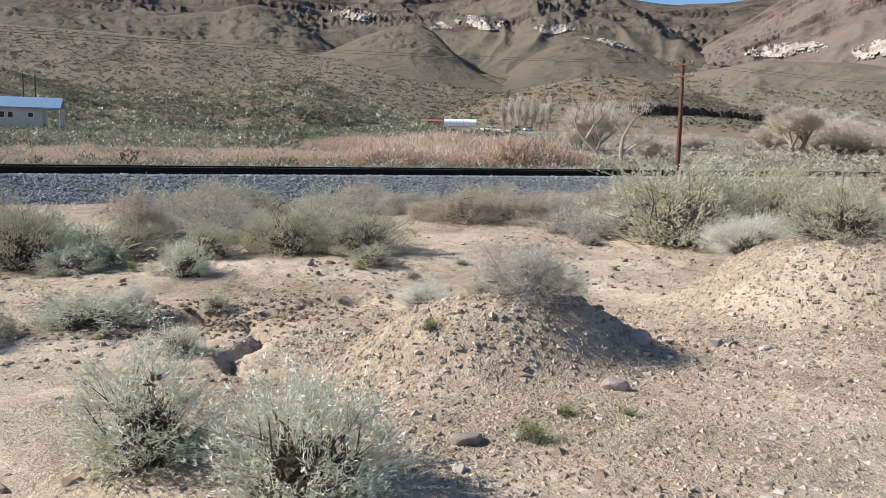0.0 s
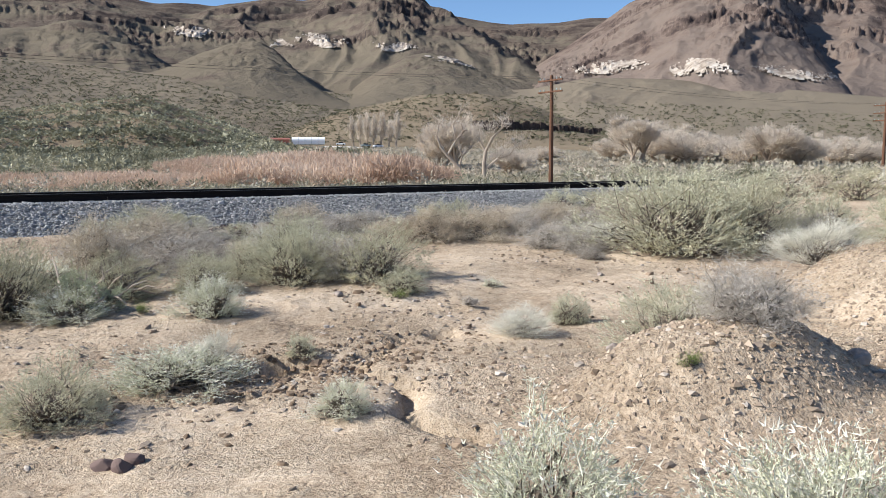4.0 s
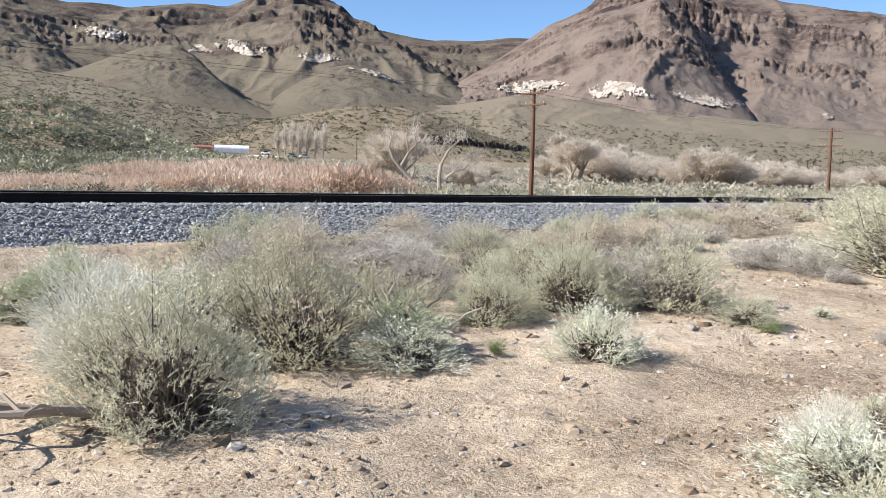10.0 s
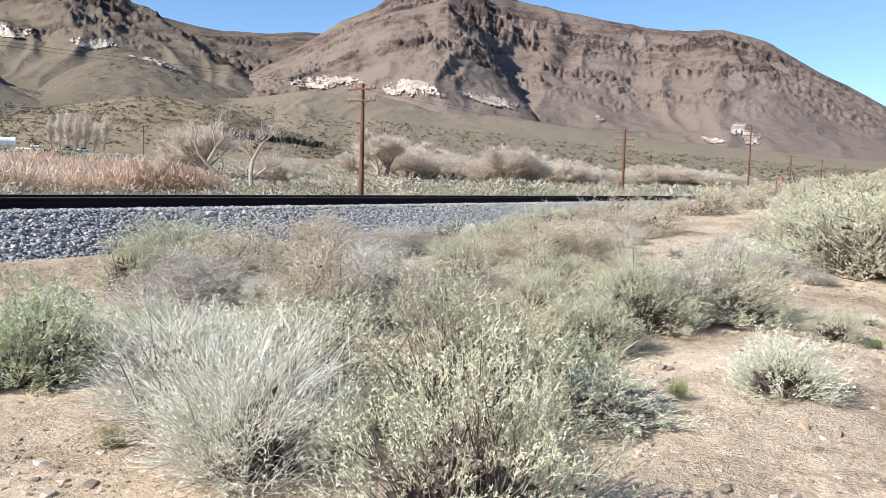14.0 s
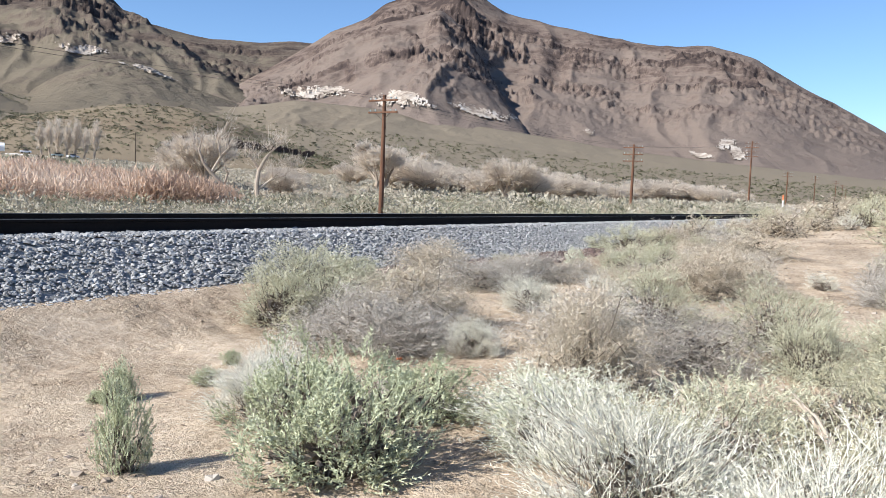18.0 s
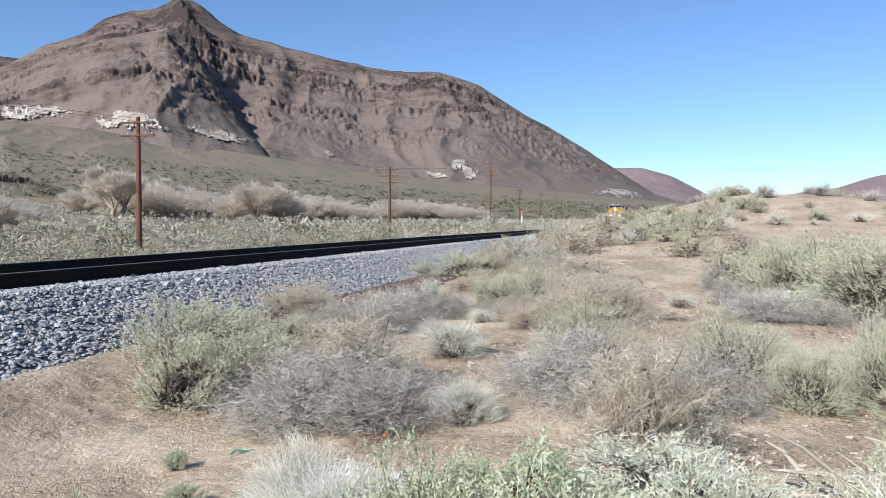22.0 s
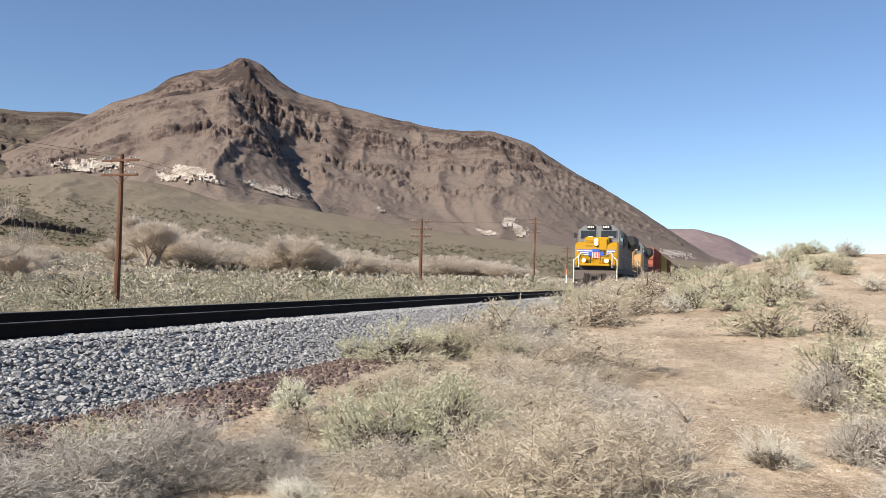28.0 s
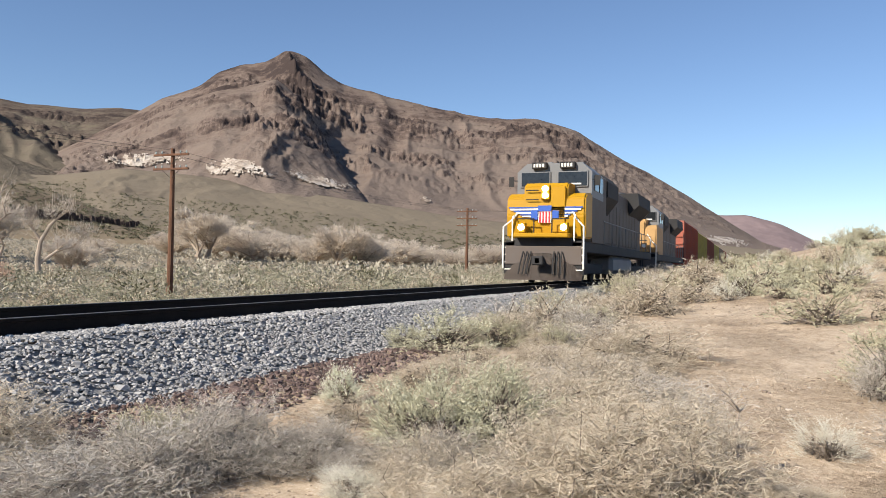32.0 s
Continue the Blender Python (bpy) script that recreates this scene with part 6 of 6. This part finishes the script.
BLUE = paint("emblem_blue", (0.03, 0.1, 0.4), 0.4, 0.05)
RED = paint("emblem_red", (0.5, 0.03, 0.03), 0.4, 0.05)
SILVER = paint("fuel_tank_grey", (0.2, 0.2, 0.2), 0.6, 0.3)
LAMP = glow_mat("headlight_glow", (1.0, 0.9, 0.7), 14.0)
DITCH = glow_mat("ditch_light_glow", (1.0, 0.92, 0.76), 8.0)


def truck(parent, x, axles, gap):
    t = part("truck", boxes((x - gap * (axles - 1) / 2 - 0.7, x + gap * (axles - 1) / 2 + 0.7, -1.15, -0.95, 0.35, 0.8), (x - gap * (axles - 1) / 2 - 0.7, x + gap * (axles - 1) / 2 + 0.7, 0.95, 1.15, 0.35, 0.8), (x - 0.3, x + 0.3, -1.0, 1.0, 0.5, 0.9), bevel=0.04), DARK, parent)
    for k in range(axles):
        xx = x + (k - (axles - 1) / 2) * gap
        bm = bmesh.new()
        for s in (-1, 1):
            tube(bm, [(xx, s * 0.68, 0.5), (xx, s * 0.82, 0.5)], 0.5, 20)
        tube(bm, [(xx, -0.7, 0.5), (xx, 0.7, 0.5)], 0.09, 8)
        part("wheelset", bm, DARK, t)


def rod(parent, pts, r=0.025, material=None, name="handrail"):
    bm = bmesh.new()
    tube(bm, pts, r, 6)
    return part(name, bm, material or RAILING, parent)


def locomotive(lead):
    name = "locomotive"
    ob = tagged(new(name), "yellow-nosed diesel freight locomotive with its lights on" if lead else "grimy tan diesel locomotive coupled behind the first", "locomotive")
    face = YEL if lead else YEL2
    L = 22.6
    part("frame", boxes((0.9, L - 0.9, -1.5, 1.5, 1.2, 1.62), bevel=0.03), DARK, ob)
    # pilot plate and plow
    bm = bmesh.new()
    n = 9
    ring = []
    for z, fwd, half in ((0.12, 0.25, 1.5), (0.75, 0.55, 1.55), (1.15, 0.8, 1.5)):
        ring.append([bm.verts.new((fwd + 0.55 * abs(2 * k / (n - 1) - 1) ** 1.5, (2 * k / (n - 1) - 1) * half, z)) for k in range(n)])
    for A, B in zip(ring, ring[1:]):
        for k in range(n - 1):
            bm.faces.new((A[k], A[k + 1], B[k + 1], B[k]))
    bmesh.ops.solidify(bm, geom=bm.faces[:], thickness=0.06)
    part("plow", bm, PLOW, ob, "dirty brown pilot plow")
    part("pilot_plate", boxes((0.85, 1.0, -1.5, 1.5, 0.7, 1.42), bevel=0.03), PLOW, ob)
    part("anticlimber", boxes((0.45, 1.25, -1.05, 1.05, 1.73, 1.9), bevel=0.03), face, ob)
    cp = part("coupler", boxes((0.0, 0.9, -0.12, 0.12, 0.72, 0.98), (0.0, 0.25, -0.22, 0.22, 0.68, 1.02), bevel=0.04), DARK, ob)
    for s in (-1, 1):
        for k in (0.45, 0.6, 0.75):
            rod(ob, [(0.8, s * k, 1.2), (0.5, s * (k + 0.02), 0.8), (0.35, s * (k + 0.06), 0.35)], 0.03, DARK, "air_hose")
        st = part("step_well", boxes((0.9, 1.5, s * 1.15, s * 1.55, 0.35, 1.55) if s > 0 else (0.9, 1.5, -1.55, -1.15, 0.35, 1.55)), DARK, ob)
        for k in range(4):
            part("step", boxes((0.86, 0.92, s * 1.35 - 0.17, s * 1.35 + 0.17, 0.5 + k * 0.28, 0.54 + k * 0.28)), RAILING, st)
        rod(ob, [(0.82, s * 1.56, 0.55), (0.82, s * 1.56, 2.15), (1.05, s * 1.25, 2.45), (1.25, s * 0.85, 3.05)], 0.035)
        rod(ob, [(0.82, s * 1.2, 1.6), (0.82, s * 1.2, 2.5), (1.0, s * 1.2, 2.6)], 0.03)
        rod(ob, [(0.8, s * 0.35, 1.6), (0.8, s * 0.35, 2.45)], 0.025, DARK)
        rod(ob, [(0.8, s * 0.35, 2.45), (0.82, s * 1.0, 2.45)], 0.025, DARK)
    # nose: broad block up to the shoulders, a narrower block in the middle, both sloping back
    bm = bmesh.new()
    extrude_side(bm, [(1.24, 1.74), (1.14, 2.6), (1.2, 3.28), (1.5, 3.46), (2.55, 3.56), (2.55, 1.74)], -1.54, 1.54)
    bmesh.ops.bevel(bm, geom=bm.edges[:], offset=0.06, segments=2, affect="EDGES")
    part("nose", bm, face, ob, "bright yellow nose" if lead else "grimy yellow nose")
    bm = bmesh.new()
    extrude_side(bm, [(1.18, 3.1), (1.2, 3.7), (1.38, 3.86), (2.5, 3.92), (2.5, 3.1)], -0.86, 0.86)
    bmesh.ops.bevel(bm, geom=bm.edges[:], offset=0.05, segments=2, affect="EDGES")
    part("nose_top", bm, face, ob)
    # a solid black block stands in for the shade below the nose
    part("nose_recess", boxes((0.86, 1.3, -1.1, 1.1, 1.42, 1.73)), DARK, ob, "dark block in place of the shaded gap over the pilot plate")
    part("nose_door", boxes((1.1, 1.2, -0.78, -0.2, 1.95, 3.7), bevel=0.02), face, ob)
    for z in (3.2, 3.56):
        rod(ob, [(1.08, 0.25, z), (1.08, 0.75, z)], 0.02, DARK, "grab_iron")
    # headlights in a housing on the nose, ditch lights on the deck
    hs = part("headlight_housing", boxes((1.02, 1.22, -0.2, 0.16, 3.2, 3.76), bevel=0.03), face, ob)
    for z in (3.36, 3.61):
        bm = bmesh.new()
        tube(bm, [(0.99, -0.02, z), (1.03, -0.02, z)], 0.12, 16)
        part("headlight", bm, LAMP if lead else RAILING, hs, "glowing round headlight")
    for s in (-1, 1):
        dl = part("ditch_light_housing", boxes((0.7, 1.0, s * 0.82 - 0.15, s * 0.82 + 0.15, 1.92, 2.3), bevel=0.03), face, ob)
        bm = bmesh.new()
        tube(bm, [(0.66, s * 0.82, 2.12), (0.7, s * 0.82, 2.12)], 0.125, 16)
        part("ditch_light", bm, DITCH if lead else RAILING, dl, "glowing round ditch light")
    if lead:
        # winged shield, as plain coloured shapes
        em = part("emblem_field", boxes((1.07, 1.12, -0.25, 0.25, 2.3, 2.96), bevel=0.02), RAILING, ob, "striped shield emblem with blue and white wings")
        part("emblem_bar", boxes((1.055, 1.07, -0.26, 0.26, 2.75, 2.97)), BLUE, em)
        for k in range(4):
            part("emblem_stripe", boxes((1.055, 1.07, -0.21 + k * 0.12, -0.15 + k * 0.12, 2.31, 2.74)), RED, em)
        for s in (-1, 1):
            for z, reach, thick, col in ((2.9, 1.44, 0.05, BLUE), (2.83, 1.38, 0.065, RAILING), (2.76, 1.24, 0.05, BLUE), (2.69, 1.16, 0.06, RAILING), (2.62, 0.98, 0.04, BLUE), (2.56, 0.9, 0.055, RAILING)):
                y0, y1 = s * 0.27, s * reach
                part("emblem_wing", boxes((1.1, 1.17, min(y0, y1), max(y0, y1), z - thick / 2, z + thick / 2)), col, em)
            part("emblem_wing", boxes((1.085, 1.16, min(s * 0.27, s * 0.56), max(s * 0.27, s * 0.56), 2.42, 2.8), bevel=0.03), BLUE, em)
    # cab
    bm = bmesh.new()
    extrude_profile(bm, [(-1.5, 1.62), (1.5, 1.62), (1.52, 4.42), (1.12, 4.78), (-1.12, 4.78), (-1.52, 4.42)], 2.5, 5.0)
    part("cab", bm, LGREY, ob, "grey upper cab")
    for y0 in (-1.53, 1.5):
        part("cab_side", boxes((2.52, 5.0, y0, y0 + 0.03, 1.62, 3.4)), LSIDE if lead else YEL2, ob)
    for y0, y1 in ((-1.38, -0.13), (0.13, 1.38)):
        w = part("windshield", boxes((2.44, 2.5, y0, y1, 3.8, 4.45), bevel=0.015), LGREY, ob)
        part("pane", boxes((2.42, 2.45, y0 + 0.06, y1 - 0.06, 3.86, 4.4)), DARKGLASS, w)
        # pale strip low on each pane
        part("sill_paper", boxes((2.405, 2.42, (y0 + y1) / 2 - 0.35, (y0 + y1) / 2 + 0.05, 3.9, 3.96)), RAILING, w)
        nb = part("number_board", boxes((2.3, 2.6, (y0 + y1) / 2 * 0.75 - 0.3, (y0 + y1) / 2 * 0.75 + 0.3, 4.54, 4.8), bevel=0.02), DARK, ob)
        for k in range(4):
            yy = (y0 + y1) / 2 * 0.75 - 0.2 + k * 0.12
            part("number_bar", boxes((2.285, 2.3, yy, yy + 0.075, 4.6, 4.74)), RAILING, nb)
    for s in (-1, 1):
        for x0, x1 in ((3.0, 3.8), (4.0, 4.6)):
            part("side_window", boxes((x0, x1, s * 1.52 - 0.03, s * 1.52 + 0.03, 3.7, 4.3)), DARKGLASS, ob)
        rod(ob, [(2.6, s * 1.5, 4.1), (2.45, s * 1.75, 4.1)], 0.02, DARK, "mirror_arm")
        part("mirror", boxes((2.42, 2.48, s * 1.75 - 0.1, s * 1.75 + 0.1, 3.85, 4.25)), DARK, ob)
    for x, y in ((3.0, 0.3), (3.6, -0.5), (4.2, 0.5), (3.3, -0.9)):
        part("roof_antenna", boxes((x, x + 0.25, y - 0.1, y + 0.1, 4.76, 4.9), bevel=0.02), LGREY, ob)
    bm = bmesh.new()
    for k in (-0.12, 0, 0.12):
        tube(bm, [(3.9, k, 4.85), (4.4, k, 4.85)], 0.06, 8)
    part("horn", bm, DARK, ob)
    # long hood, blower bulge, radiator wings
    part("hood", boxes((5.0, 20.6, -0.95, 0.95, 1.62, 4.45), bevel=0.06), LSIDE, ob, "grimy long engine hood in paint darkened for its shaded side")
    for k in range(13):
        x = 5.4 + k * 1.05
        for s in (-1, 1):
            d = part("hood_door", boxes((x, x + 0.95, s * 0.97 - 0.02, s * 0.97 + 0.02, 1.8, 3.7), bevel=0.01), LSIDE, ob)
    for s in (-1, 1):
        bm = bmesh.new()
        extrude_profile(bm, [(s * 0.93, 3.0), (s * 1.5, 3.75), (s * 1.5, 4.4), (s * 1.2, 4.72), (s * 0.93, 4.72)], 6.2, 9.0)
        part("intake_housing", bm, DARK, ob, "flared black air intake")
        part("equipment_cabinet", boxes((5.05, 6.1, s * 1.2 - 0.25, s * 1.2 + 0.25, 1.62, 4.5), bevel=0.04), LSIDE, ob)
    bm = bmesh.new()
    extrude_profile(bm, [(-0.95, 3.5), (-1.55, 4.1), (-1.5, 4.75), (1.5, 4.75), (1.55, 4.1), (0.95, 3.5)], 15.6, 20.7)
    part("radiator", bm, DARK, ob, "flared black radiator housing")
    for k in range(3):
        bm = bmesh.new()
        tube(bm, [(16.6 + k * 1.5, 0, 4.75), (16.6 + k * 1.5, 0, 4.86)], 0.65, 16)
        part("radiator_fan", bm, LGREY, ob)
    part("exhaust_stack", boxes((10.4, 11.2, -0.3, 0.3, 4.4, 4.8), bevel=0.03), DARK, ob)
    part("fuel_tank", boxes((8.2, 14.2, -1.4, 1.4, 0.35, 1.2), bevel=0.18), SILVER, ob)
    truck(ob, 4.2, 3, 2.1)
    truck(ob, 18.2, 3, 2.1)
    for s in (-1, 1):
        rod(ob, [(5.2, s * 1.5, 2.6), (L - 1.0, s * 1.5, 2.6)], 0.02, LGREY)
        for k in range(9):
            x = 5.4 + k * 1.95
            rod(ob, [(x, s * 1.5, 1.62), (x, s * 1.5, 2.6)], 0.018, LGREY, "stanchion")
    return ob, L


CARCOL = {}


def freight_car(kind, col, L=17.5, H=4.6):
    """A box car or a lower covered hopper in a given paint."""
    if col not in CARCOL:
        CARCOL[col] = paint("weathered_car_paint", col, 0.75, 0.45)
    m = CARCOL[col]
    words = {"box": "weathered ribbed freight box car", "tank": "dark weathered tank car", "hopper": "pale weathered covered hopper car"}
    ob = tagged(new({"box": "box_car", "tank": "tank_car", "hopper": "hopper_car"}[kind]), words[kind] + " in the train", "freight car", group="freight cars")
    part("underframe", boxes((0.5, L - 0.5, -1.3, 1.3, 0.85, 1.1)), DARK, ob)
    part("coupler", boxes((0, 0.6, -0.12, 0.12, 0.75, 1.0), (L - 0.6, L, -0.12, 0.12, 0.75, 1.0)), DARK, ob)
    if kind == "tank":
        bm = bmesh.new()
        tube(bm, [(0.7, 0, 2.6), (0.95, 0, 2.6), (1.3, 0, 2.6), (L - 1.3, 0, 2.6), (L - 0.95, 0, 2.6), (L - 0.7, 0, 2.6)], [0.6, 1.25, 1.5, 1.5, 1.25, 0.6], 24)
        part("tank", bm, m, ob)
        part("dome", boxes((L / 2 - 0.6, L / 2 + 0.6, -0.5, 0.5, 4.0, 4.5), bevel=0.1), DARK, ob)
    else:
        if kind == "box":
            part("body", boxes((0.5, L - 0.5, -1.45, 1.45, 1.1, H), bevel=0.04), m, ob)
        else:
            bm = bmesh.new()
            extrude_profile(bm, [(-1.45, 1.6), (-1.55, 3.0), (-1.4, 4.3), (-0.6, H), (0.6, H), (1.4, 4.3), (1.55, 3.0), (1.45, 1.6)], 0.9, L - 0.9)
            part("body", bm, m, ob)
        for k in range(12):
            x = 0.8 + k * (L - 1.6) / 11
            for s in (-1, 1):
                part("side_rib", boxes((x - 0.05, x + 0.05, s * 1.5 - 0.05, s * 1.5 + 0.05, 1.15, H - 0.15)), m, ob)
        for z in (1.6, 2.3, 3.0, 3.7):
            part("end_rib", boxes((0.4, 0.5, -1.35, 1.35, z - 0.1, z + 0.1), bevel=0.03), m, ob)
    rod(ob, [(0.45, -1.4, 1.0), (0.45, -1.4, 4.0)], 0.02, DARK, "ladder_rail")
    truck(ob, 2.2, 2, 1.75)
    truck(ob, L - 2.2, 2, 1.75)
    return ob, L


TRAIN = []
off = 0.0
for make in ([lambda: locomotive(True), lambda: locomotive(False)] + [(lambda k=k, c=c, h=h: freight_car(k, c, H=h)) for k, c, h in (("box", (0.36, 0.095, 0.055), 5.1), ("box", (0.42, 0.36, 0.1), 4.9), ("box", (0.25, 0.09, 0.06), 4.9), ("box", (0.45, 0.4, 0.14), 4.8), ("box", (0.33, 0.26, 0.2), 4.8), ("box", (0.25, 0.08, 0.05), 4.7), ("hopper", (0.5, 0.46, 0.38), 4.5), ("tank", (0.04, 0.04, 0.04), 4.3), ("hopper", (0.55, 0.5, 0.42), 4.5), ("box", (0.28, 0.2, 0.06), 4.7))]):
    ob, L = make()
    TRAIN.append((ob, off))
    off += L + 0.2


# ---- small litter ----
bm = bmesh.new()
tube(bm, [(0, 0, 0.02), (0.1, 0.03, 0.05), (0.22, -0.02, 0.03), (0.36, 0.02, 0.02)], 0.012, 6)
cord = part("plastic_litter", bm, paint("green_plastic", (0.03, 0.3, 0.2), 0.4, 0.05))
cord.matrix_basis = pose(-10.2, -4.72, zat(-10.2, -4.72), 0, 0, -40) @ Matrix.Diagonal((0.5, 0.5, 0.7, 1))
tagged(cord, "short piece of green plastic cord on the sand", "litter")
bm = bmesh.new()
bmesh.ops.create_icosphere(bm, subdivisions=2, radius=0.035)
bit = part("orange_litter", bm, ORANGE)
bit.matrix_basis = pose(-9.72, -5.7, zat(-9.72, -5.7) + 0.012) @ Matrix.Diagonal((0.9, 0.6, 0.4, 1))
tagged(bit, "small crumpled orange scrap on the soil", "litter")


def motions():
    # seconds, and how far along the track the train's nose stands
    nose = [(0.0, 441.0), (10.0, 317.0), (20.0, 193.0), (22.0, 168.0), (23.0, 155.5), (23.5, 134.0), (24.0, 96.0), (24.5, 75.0), (25.0, 69.5), (25.5, 66.0), (27.5, 52.3), (28.5, 45.4), (29.5, 38.4), (30.5, 31.3), (31.5, 23.8), (32.0, 20.0)]
    for ob, back in TRAIN:
        walk(ob, [(t, pose(x + back, 0, RAIL_TOP)) for t, x in nose])


motions()
